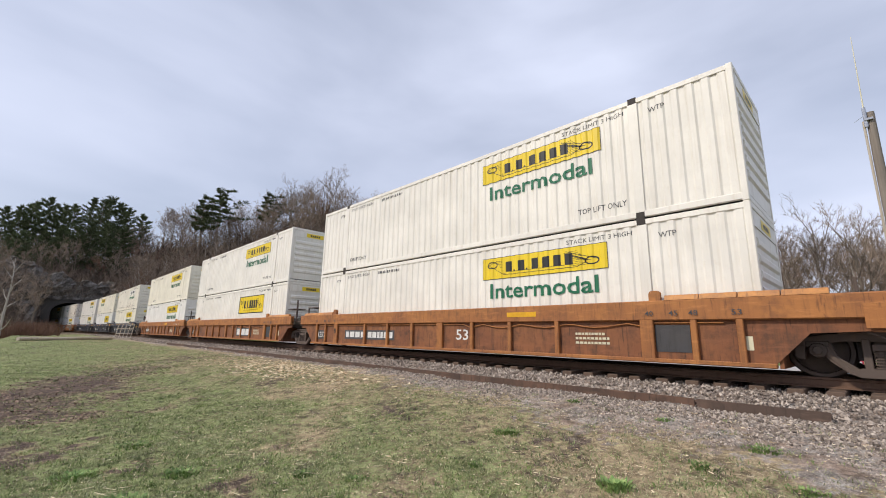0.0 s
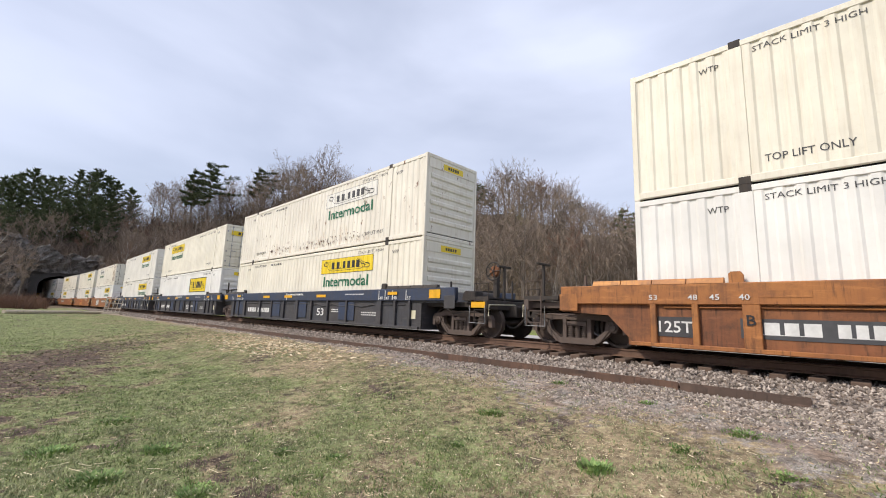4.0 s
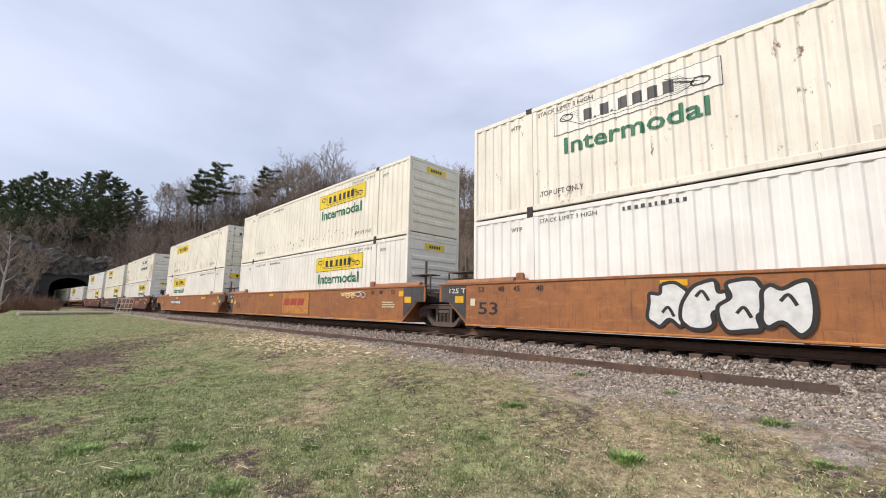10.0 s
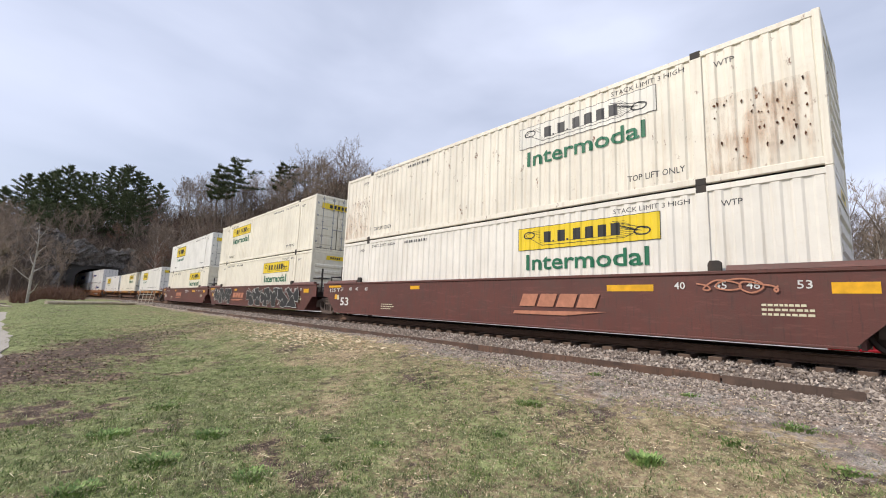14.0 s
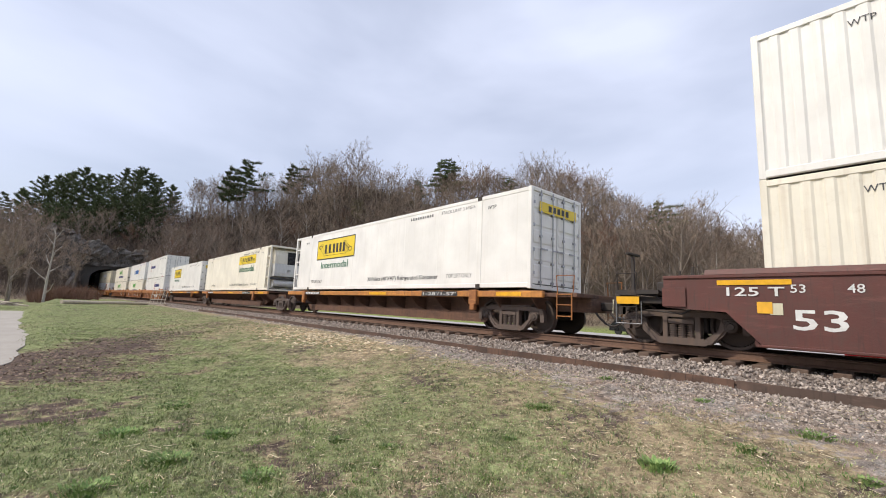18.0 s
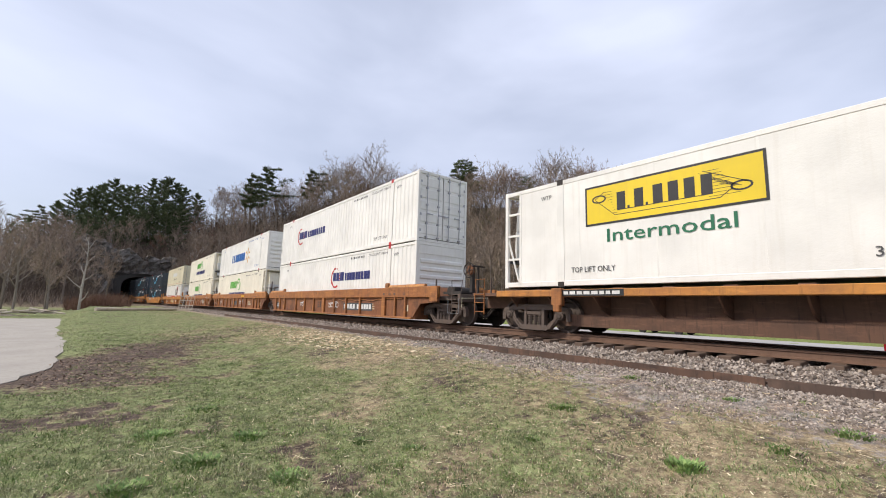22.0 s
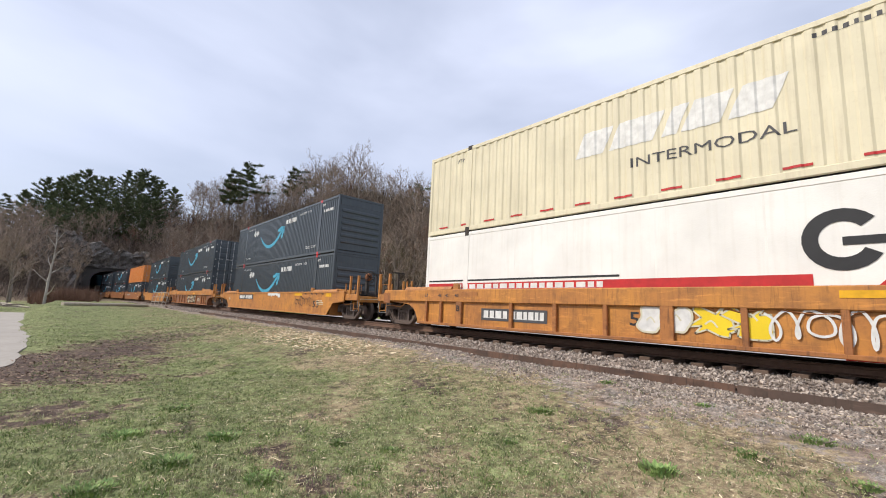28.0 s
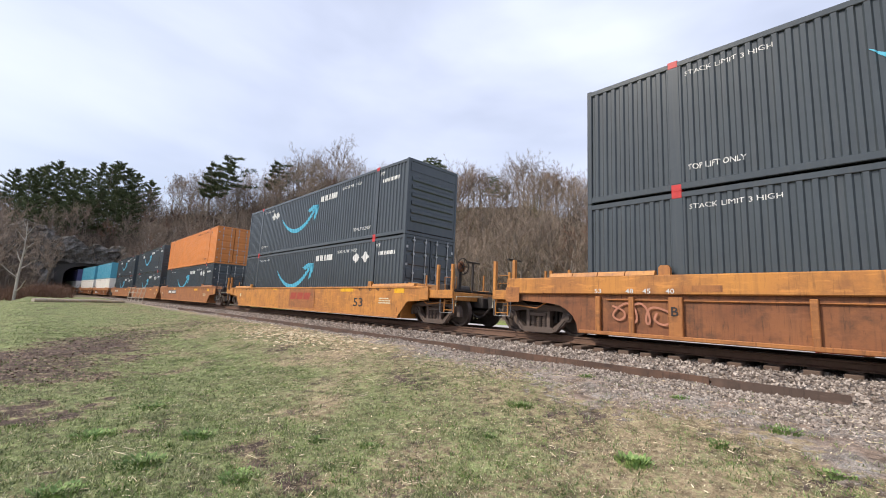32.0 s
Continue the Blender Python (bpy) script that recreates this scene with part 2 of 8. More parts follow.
# ---- mesh helpers ----
class Geo:
    """Collects faces for one mesh."""

    def __init__(self):
        self.v, self.f = [], []

    def add(self, verts, faces):
        k = len(self.v)
        self.v += [tuple(p) for p in verts]
        self.f += [tuple(k + i for i in f) for f in faces]
        return self

    def box(self, x0, x1, y0, y1, z0, z1, c=0.0):
        """A box; c: how far its edges are cut back."""
        if c <= 0:
            return self.add([(x, y, z) for x in (x0, x1) for y in (y0, y1) for z in (z0, z1)],
                            [(0, 1, 3, 2), (4, 6, 7, 5), (0, 4, 5, 1), (2, 3, 7, 6), (0, 2, 6, 4), (1, 5, 7, 3)])
        v, f, idx = [], [], {}
        for ix, x in enumerate((x0, x1)):
            for iy, y in enumerate((y0, y1)):
                for iz, z in enumerate((z0, z1)):
                    inx, iny, inz = x + (c if ix == 0 else -c), y + (c if iy == 0 else -c), z + (c if iz == 0 else -c)
                    for a, p in enumerate(((x, iny, inz), (inx, y, inz), (inx, iny, z))):
                        idx[ix, iy, iz, a] = len(v)
                        v.append(p)
        g = idx
        for s in (0, 1):
            f.append([g[s, 0, 0, 0], g[s, 1, 0, 0], g[s, 1, 1, 0], g[s, 0, 1, 0]])
            f.append([g[0, s, 0, 1], g[1, s, 0, 1], g[1, s, 1, 1], g[0, s, 1, 1]])
            f.append([g[0, 0, s, 2], g[1, 0, s, 2], g[1, 1, s, 2], g[0, 1, s, 2]])
            for q in (0, 1):
                f.append([g[s, q, 0, 0], g[s, q, 1, 0], g[s, q, 1, 1], g[s, q, 0, 1]])
                f.append([g[s, 0, q, 0], g[s, 1, q, 0], g[s, 1, q, 2], g[s, 0, q, 2]])
                f.append([g[0, s, q, 1], g[1, s, q, 1], g[1, s, q, 2], g[0, s, q, 2]])
        for ix in (0, 1):
            for iy in (0, 1):
                for iz in (0, 1):
                    f.append([g[ix, iy, iz, a] for a in (0, 1, 2)])
        return self.add(v, f)

    def prism(self, pts, y0, y1):
        """A polygon in x and z, drawn out from y0 to y1."""
        k = len(pts)
        v = [(x, y0, z) for x, z in pts] + [(x, y1, z) for x, z in pts]
        return self.add(v, [tuple(range(k)), tuple(range(2 * k - 1, k - 1, -1))] + [(i, i + k, (i + 1) % k + k, (i + 1) % k) for i in range(k)])

    def tube(self, a, b, r, r2=None, seg=8, cap=True):
        """A round bar from a to b."""
        a, b = Vector(a), Vector(b)
        r2 = r if r2 is None else r2
        w = (b - a).normalized()
        s = w.orthogonal().normalized()
        q = w.cross(s)
        v = []
        for p, rad in ((a, r), (b, r2)):
            v += [p + s * rad * math.cos(2 * math.pi * i / seg) + q * rad * math.sin(2 * math.pi * i / seg) for i in range(seg)]
        f = [(i, (i + 1) % seg, (i + 1) % seg + seg, i + seg) for i in range(seg)]
        if cap:
            f += [tuple(range(seg - 1, -1, -1)), tuple(range(seg, 2 * seg))]
        return self.add(v, f)

    def lathe(self, profile, centre=(0, 0, 0), seg=24):
        """A profile of (radius, y) turned about the y axis."""
        k, v, f = len(profile), [], []
        for i in range(seg):
            a = 2 * math.pi * i / seg
            v += [(centre[0] + r * math.cos(a), centre[1] + y, centre[2] + r * math.sin(a)) for r, y in profile]
        for i in range(seg):
            j = (i + 1) % seg
            f += [(i * k + q, i * k + q + 1, j * k + q + 1, j * k + q) for q in range(k - 1)]
        return self.add(v, f)

    def poly(self, pts, y=0.0):
        """A flat polygon in x and z at depth y."""
        return self.add([(x, y, z) for x, z in pts], [tuple(range(len(pts)))])

    def rect(self, x0, x1, z0, z1, y=0.0):
        return self.poly([(x0, z0), (x1, z0), (x1, z1), (x0, z1)], y)

    def mesh(self, name, mat, fix=True):
        me = bpy.data.meshes.new(name)
        me.from_pydata(self.v, [], self.f)
        if fix:
            bm = bmesh.new()
            bm.from_mesh(me)
            bmesh.ops.recalc_face_normals(bm, faces=bm.faces)
            bm.to_mesh(me)
            bm.free()
        if mat:
            me.materials.append(mat)
        return me


def part(name, geo, mat, parent, label="", fix=True, at=None):
    """One mesh under a thing or a part."""
    ob = new(name, geo if isinstance(geo, bpy.types.Mesh) else geo.mesh(name, mat, fix))
    ob.parent = parent
    if at is not None:
        ob.matrix_basis = at
    return tagged(ob, label)


def thing(name, label, category, group="", geo=None, mat=None, kind="", at=None, fix=True):
    ob = new(name, geo.mesh(name, mat, fix) if geo else None)
    if at is not None:
        ob.matrix_basis = at
    return tagged(ob, label, category, group, kind)


_words = {}


def words(body, x0, x1, z0, z1, bold=0.0):
    """Lettering as a flat Geo in x and z, fitted to a box."""
    if (body, bold) not in _words:
        cu = bpy.data.curves.new("lettering", "FONT")
        cu.body, cu.size, cu.offset, cu.resolution_u = body, 1.0, 0.0 if "M" in body or "W" in body else bold, 2
        ob = bpy.data.objects.new("lettering", cu)
        scene.collection.objects.link(ob)
        me = bpy.data.meshes.new_from_object(ob)
        v = [(p.co.x, p.co.y) for p in me.vertices]
        f = [tuple(p.vertices) for p in me.polygons]
        bpy.data.objects.remove(ob)
        bpy.data.curves.remove(cu)
        bpy.data.meshes.remove(me)
        _words[body, bold] = (v, f)
    v, f = _words[body, bold]
    xs, ys = [p[0] for p in v], [p[1] for p in v]
    kx, kz = (x1 - x0) / (max(xs) - min(xs)), (z1 - z0) / (max(ys) - min(ys))
    g = Geo()
    return g.add([(x0 + (x - min(xs)) * kx, 0, z0 + (y - min(ys)) * kz) for x, y in v], f)


def comb(spans, z0, lip):
    """Bars (left, right, top) standing on one thin line, as one flat shape."""
    pts = [(spans[0][0], z0), (spans[-1][1], z0)]
    for i in range(len(spans) - 1, -1, -1):
        a, b, top = spans[i]
        if i < len(spans) - 1:
            pts.append((b, z0 + lip))
        pts += [(b, top), (a, top)]
        if i:
            pts.append((a, z0 + lip))
    return Geo().poly(pts)


def strip(low, high):
    """A flat band between two lines of points."""
    n = len(low)
    g = Geo()
    return g.add([(x, 0.0, z) for x, z in low + high], [(i, i + 1, n + i + 1, n + i) for i in range(n - 1)])


def bars(x0, x1, z0, z1, n=6, seed=0, gap=0.3):
    """A row of plain bars in place of writing."""
    rng = random.Random(seed)
    w = [rng.uniform(0.7, 1.3) for _ in range(n)]
    k = (x1 - x0) / (sum(w) + gap * (n - 1))
    spans, x = [], x0
    for a in w:
        spans.append((x, x + a * k, z1))
        x += (a + gap) * k
    return comb(spans, z0, 0.05 * (z1 - z0))


# ---- the train: containers ----
HL, HW, HH = 8.075, 1.295, 2.896  # half length, half width and height of a 53-foot container


def wave(pitch, depth):
    """The section of a corrugated wall: how far it lies back at x, and where it bends."""
    cuts = (0.36 * pitch, 0.5 * pitch, 0.86 * pitch, pitch)

    def back(x):
        u = (x + HL) % pitch
        if u < cuts[0]:
            return 0.0
        if u < cuts[1]:
            return depth * (u - cuts[0]) / (cuts[1] - cuts[0])
        if u < cuts[2]:
            return depth
        return depth * (1 - (u - cuts[2]) / (cuts[3] - cuts[2]))

    n = int(2 * HL / pitch) + 1
    bends = sorted({round(-HL + i * pitch + c, 4) for i in range(n) for c in (0.0, *cuts)})
    return back, bends


CORR = {"wide": wave(0.30, 0.024), "fine": wave(0.205, 0.034), "flat": None}
SKIN = -HW + 0.012  # outermost face of the side wall


def conform(geo, corr, lift=0.004):
    """Lays a flat drawing onto the side wall and along its waves."""
    bm = bmesh.new()
    bm.from_mesh(geo.mesh("drawing", None, False))
    if CORR[corr]:
        bmesh.ops.triangulate(bm, faces=[f for f in bm.faces if len(f.verts) > 4])
        back, bends = CORR[corr]
        xs = [p.co.x for p in bm.verts]
        lo, hi = min(xs), max(xs)
        for b in bends:
            if lo < b < hi:
                bmesh.ops.bisect_plane(bm, geom=bm.verts[:] + bm.edges[:] + bm.faces[:], plane_co=(b, 0, 0), plane_no=(1, 0, 0), dist=0.0005)
        for p in bm.verts:
            p.co.y = SKIN + back(p.co.x) - lift
    else:
        for p in bm.verts:
            p.co.y = SKIN - lift
    out = Geo()
    bm.verts.index_update()
    out.add([p.co for p in bm.verts], [[q.index for q in f.verts] for f in bm.faces])
    bm.free()
    return out


_stock = {}


def stock(key, mat, make):
    """A mesh that alike parts share."""
    if (key, mat.name) not in _stock:
        _stock[key, mat.name] = make().mesh(key[0], mat)
    return _stock[key, mat.name]


def wall_geo(corr, side, x0, x1):
    g = Geo()
    z0, z1 = 0.16, HH - 0.13
    sg = -1 if side < 0 else 1
    if CORR[corr]:
        back, bends = CORR[corr]
        xs = [x0] + [b for b in bends if x0 < b < x1] + [x1]
        v, f = [], []
        for x in xs:
            y = SKIN + back(x)
            v += [(x, -sg * y, z0), (x, -sg * y, z1)]
        f = [(2 * i, 2 * i + 2, 2 * i + 3, 2 * i + 1) for i in range(len(xs) - 1)]
        g.add(v, f)
    else:
        g.box(x0, x1, *sorted((-sg * SKIN, -sg * (SKIN + 0.03))), z0, z1)
    return g


def end_geo(sx):
    """A front end wall with pressed level ribs."""
    g = Geo()
    x = sx * (HL - 0.02)
    g.box(*sorted((x, x - sx * 0.05)), -HW + 0.1, HW - 0.1, 0.16, HH - 0.12)
    return g


def doors(root, sx, mat, rodmat):
    x = sx * (HL - 0.03)
    for s in (-1, 1):
        g = Geo()
        y0, y1 = sorted((s * 0.02, s * (HW - 0.09)))
        g.box(*sorted((x - sx * 0.05, x)), y0, y1, 0.15, HH - 0.12, 0.008)
        for i in range(5):
            z = 0.3 + i * 0.49
            g.prism([(x, z), (x + sx * 0.018, z + 0.04), (x + sx * 0.018, z + 0.36), (x, z + 0.4)], y0 + 0.06, y1 - 0.06)
        d = part("door", g, mat, root)
        for yy in (s * 0.28, s * 0.86):
            r = Geo()
            r.tube((x + sx * 0.05, yy, 0.08), (x + sx * 0.05, yy, HH - 0.06), 0.017, seg=6)
            for z in (0.2, 0.75, 1.5, 2.2, 2.7):
                r.box(*sorted((x, x + sx * 0.065)), yy - 0.05, yy + 0.05, z - 0.03, z + 0.03)
            r.box(*sorted((x + sx * 0.05, x + sx * 0.08)), *sorted((yy, yy - s * 0.3)), 1.12, 1.16)
            part("lock_rod", r, rodmat, d)
        h = Geo()
        for z in (0.45, 1.1, 1.8, 2.45):
            h.box(*sorted((x - sx * 0.01, x + sx * 0.02)), *sorted((s * (HW - 0.2), s * (HW - 0.03))), z - 0.05, z + 0.05, 0.006)
        part("hinge", h, rodmat, d)


def reefer_end(root, sx, mat):
    """An open end bay with the cooling machine in it."""
    x = sx * HL
    g = Geo()
    for y in (-HW + 0.05, HW - 0.05):
        g.box(*sorted((x - sx * 0.62, x - sx * 0.56)), y - 0.05, y + 0.05, 0.1, HH - 0.08)
    for z in (0.85, 1.55, 2.2):
        for s in (-1, 1):
            g.box(*sorted((x - sx * 0.56, x)), *sorted((s * (HW - 0.02), s * (HW - 0.08))), z - 0.03, z + 0.03)
    for s in (-1, 1):
        g.tube((x - sx * 0.5, s * (HW - 0.05), 0.2), (x - sx * 0.08, s * (HW - 0.05), 1.5), 0.03, seg=6)
    part("bay_frame", g, mat, root)
    part("bay_wall", Geo().box(*sorted((x - sx * 0.68, x - sx * 0.6)), -HW + 0.05, HW - 0.05, 0.1, HH - 0.1), mat, root)
    u = Geo()
    u.prism([(x - sx * 0.6, 0.95), (x - sx * 0.10, 0.95), (x - sx * 0.06, 1.2), (x - sx * 0.1, 1.75), (x - sx * 0.6, 1.75)], -0.92, 0.92)
    unit = part("cooling_unit", u, GREYW, root, "pale moulded cooling unit cover")
    part("upper_cover", Geo().prism([(x - sx * 0.6, 1.76), (x - sx * 0.12, 1.76), (x - sx * 0.14, 2.3), (x - sx * 0.26, 2.66), (x - sx * 0.6, 2.72)], -0.92, 0.92), mat, root, "pale rounded upper cover")
    grille = part("grille", Geo().prism([(x - sx * 0.5, 1.74), (x - sx * 0.09, 1.74), (x - sx * 0.11, 2.3), (x - sx * 0.2, 2.56), (x - sx * 0.5, 2.6)], -0.12, 0.80), DARK, root, "black grille over the cooling unit")
    for i in range(6):
        z = 1.80 + i * 0.085
        part("slat", stock(("slat", sx), CHARCOAL, lambda: Geo().box(*sorted((x - sx * 0.10, x - sx * 0.078)), -0.08, 0.76, 0.0, 0.03)), None, grille, at=pose(0, 0, z))
    part("sill_bar", Geo().box(*sorted((x - sx * 0.5, x - sx * 0.06)), -HW + 0.1, HW - 0.1, 0.74, 0.86, 0.01), CHARCOAL, root, "black sill under the unit")
    t = Geo()
    t.tube((x - sx * 0.33, -0.9, 0.5), (x - sx * 0.33, 0.9, 0.5), 0.24, seg=14)
    part("fuel_tank", t, GREYW, root)
    part("latch", Geo().box(*sorted((x - sx * 0.06, x - sx * 0.03)), -0.1, 0.1, 1.3, 1.42, 0.01), BARE, unit)


def container(label, skin, corr="wide", right="front", left="front", marks=(), cast=None, endmat=None, end_label=None, group="stacked containers"):
    """A 53-foot container with its base centre at the origin. marks: (name, flat Geo, material, label)."""
    root = thing("shipping_container", label, "container", group)
    x0 = -HL + (0.62 if left == "reefer" else 0.09)
    x1 = HL - (0.62 if right == "reefer" else 0.09)
    endmat = endmat or skin
    for s in (-1, 1):
        wall = part("side_panel", stock(("side_panel", corr, s, x0, x1), skin, lambda: wall_geo(corr, s, x0, x1)), None, root)
        if not CORR[corr]:
            for i in range(1, 8):
                part("seam", stock(("seam", s), skin, lambda: Geo().box(-0.02, 0.02, *sorted((s * (-SKIN + 0.003), -s * SKIN)), 0.16, HH - 0.13)), None, wall, at=pose(x0 + (x1 - x0) * i / 8, 0, 0))
        part("bottom_rail", stock(("bottom_rail", s), skin, lambda: Geo().box(-HL + 0.1, HL - 0.1, *sorted((s * HW, s * (HW - 0.09))), 0.03, 0.17, 0.012)), None, root)
        part("top_rail", stock(("top_rail", s), skin, lambda: Geo().box(-HL + 0.1, HL - 0.1, *sorted((s * HW, s * (HW - 0.07))), HH - 0.14, HH - 0.02, 0.012)), None, root)
        for ex in (-1, 1):
            part("corner_post", stock(("corner_post", s, ex), endmat, lambda: Geo().box(*sorted((ex * HL, ex * (HL - 0.12))), *sorted((s * HW, s * (HW - 0.11))), 0.0, HH, 0.014)), None, root)
            lp = Geo().box(ex * 6.096 - 0.11, ex * 6.096 + 0.11, *sorted((s * HW, s * (HW - 0.08))), 0.16, HH - 0.13, 0.008)
            post = part("lift_post", stock(("lift_post", s, ex), skin, lambda: lp), None, root)
            for z0, z1 in ((-0.004, 0.15), (HH - 0.15, HH + 0.012)):
                cb = Geo().box(ex * 6.096 - 0.10, ex * 6.096 + 0.10, *sorted((s * (HW + 0.006), s * (HW - 0.14))), z0, z1, 0.012)
                part("casting", stock(("casting", s, ex, z0), cast or GRIME, lambda: cb), None, post)
    part("roof_panel", stock(("roof_panel",), skin, lambda: Geo().box(-HL + 0.05, HL - 0.05, -HW + 0.05, HW - 0.05, HH - 0.07, HH - 0.03)), None, root)
    part("floor_panel", stock(("floor_panel",), GRIME, lambda: Geo().box(-HL + 0.05, HL - 0.05, -HW + 0.05, HW - 0.05, 0.06, 0.15)), None, root)
    for sx, kind in ((-1, left), (1, right)):
        for z, nm in ((0.0, "end_sill"), (HH - 0.12, "end_header")):
            part(nm, stock((nm, sx), endmat, lambda: Geo().box(*sorted((sx * HL, sx * (HL - 0.1))), -HW + 0.1, HW - 0.1, z, z + 0.12, 0.01)), None, root)
        if kind == "front":
            wall = part("end_panel", stock(("end_panel", sx), endmat, lambda: end_geo(sx)), None, root)
            xe = sx * (HL - 0.02)
            for i in range(6):
                part("rib", stock(("end_rib", sx), endmat, lambda: Geo().prism([(xe, 0.0), (xe + sx * 0.035, 0.05), (xe + sx * 0.035, 0.15), (xe, 0.2)], -HW + 0.22, HW - 0.22)), None, wall, at=pose(0, 0, 0.48 + i * 0.31))
            part("header_plate", stock(("header_plate", sx), endmat, lambda: Geo().box(*sorted((xe, xe + sx * 0.02)), -HW + 0.12, HW - 0.12, 2.42, 2.72)), None, wall)
        elif kind == "door":
            doors(root, sx, endmat, BARE if skin is not RUSTY else IRON)
        else:
            reefer_end(root, sx, endmat)
    for i, (name, g, mat, lab) in enumerate(marks):
        part(name, conform(g, corr, 0.003 + 0.0012 * i), mat, root, lab, fix=False)
    if end_label:
        x = HL + (0.004 if right == "front" else 0.03)
        lo, hi, z0, z1 = (-0.5, 0.5, 2.46, 2.68) if right == "front" else (-0.95, 0.95, 2.2, 2.5)
        pan = part("end_label", Geo().add([(x, lo, z0), (x, hi, z0), (x, hi, z1), (x, lo, z1)], [(0, 1, 2, 3)]), end_label, root, "small name panel on the end", fix=False)
        w = (hi - lo) / 9
        b = comb([(lo + w * (2 + k * 1.05), lo + w * (2.75 + k * 1.05), z1 - 0.06) for k in range(5)], z0 + 0.06, 0.006)
        b.v = [(x + 0.003, p[0], p[2]) for p in b.v]
        part("name_bar", b, BLACK, pan, fix=False)
    return root


def rust_drips(u0, u1, z0, z1, seed):
    """A ragged band of rust that has run down from the ribs' feet."""
    rng = random.Random(seed)
    spans, u = [], u0
    while u < u1:
        w = rng.uniform(0.05, 0.22)
        spans.append((X(u), X(u + w), z0 + (z1 - z0) * rng.random() ** 1.6 + 0.02))
        u += w + rng.uniform(0.01, 0.3)
    return mk("rust_stain", comb(spans, z0, 0.012), RUSTWASH, "orange rust runs")


def rust_spots(u0, u1, z0, z1, n, seed, tall=1.6, size=0.05):
    """Uneven specks of rust that have run a little."""
    g, rng = Geo(), random.Random(seed)
    done = []
    for _ in range(n * 2):
        cx, cz = X(rng.uniform(u0, u1)), rng.uniform(z0, z1)
        r = size * rng.uniform(0.25, 0.85)
        if any(abs(cx - a) < (r + b) * 1.0 and abs(cz - c) < (r + b) * 1.6 for a, c, b in done):
            continue
        done.append((cx, cz, r))
        k = 7
        pts = [(cx + 0.75 * r * math.cos(6.283 * j / k) * rng.uniform(0.5, 1.3), cz + r * math.sin(6.283 * j / k) * rng.uniform(0.6, 1.5)) for j in range(k)]
        if rng.random() < 0.45:
            pts[5] = (cx + 0.1 * r, cz - r * min(tall, 2.2) * rng.uniform(0.9, 1.5))
        g.poly(pts)
    return ("rust_patch", g, RUSTM, "dark rust blisters")


def mk(name, g, mat, label=""):
    return (name, g, mat, label)


def X(u):
    """Along the container from its end."""
    return u - HL


def service(mat=INK, seed=0, left=True):
    """The small stencils that every box carries."""
    out = [mk("stencil", words("TOP LIFT ONLY", X(12.7), X(13.9), 0.36, 0.50, 0.004), mat),
           mk("stencil", words("STACK LIMIT 3 HIGH", X(12.35), X(13.95), 2.56, 2.67, 0.004), mat),
           mk("stencil", words("WTP", X(14.5), X(14.85), 2.42, 2.54, 0.004), mat),
           ]
    if left != "far":
        out.append(mk("number_bar", bars(X(10.6), X(11.9), 2.56, 2.65, 10, seed, 1.1), mat))
    if left:
        out += [mk("stencil", words("TOP LIFT ONLY", X(2.3), X(3.5), 0.36, 0.50, 0.004), mat),
                mk("stencil", words("STACK LIMIT 3 HIGH", X(2.25), X(3.8), 2.56, 2.67, 0.004), mat),
                mk("stencil", words("WTP", X(1.35), X(1.7), 2.42, 2.54, 0.004), mat),
                ]
        if left != "near":
            out.append(mk("number_bar", bars(X(4.4), X(5.7), 2.56, 2.65, 10, seed + 1, 1.1), mat))
    else:
        out += [mk("stencil", words("WTP", X(1.35), X(1.7), 2.42, 2.54, 0.004), mat)]
    return out


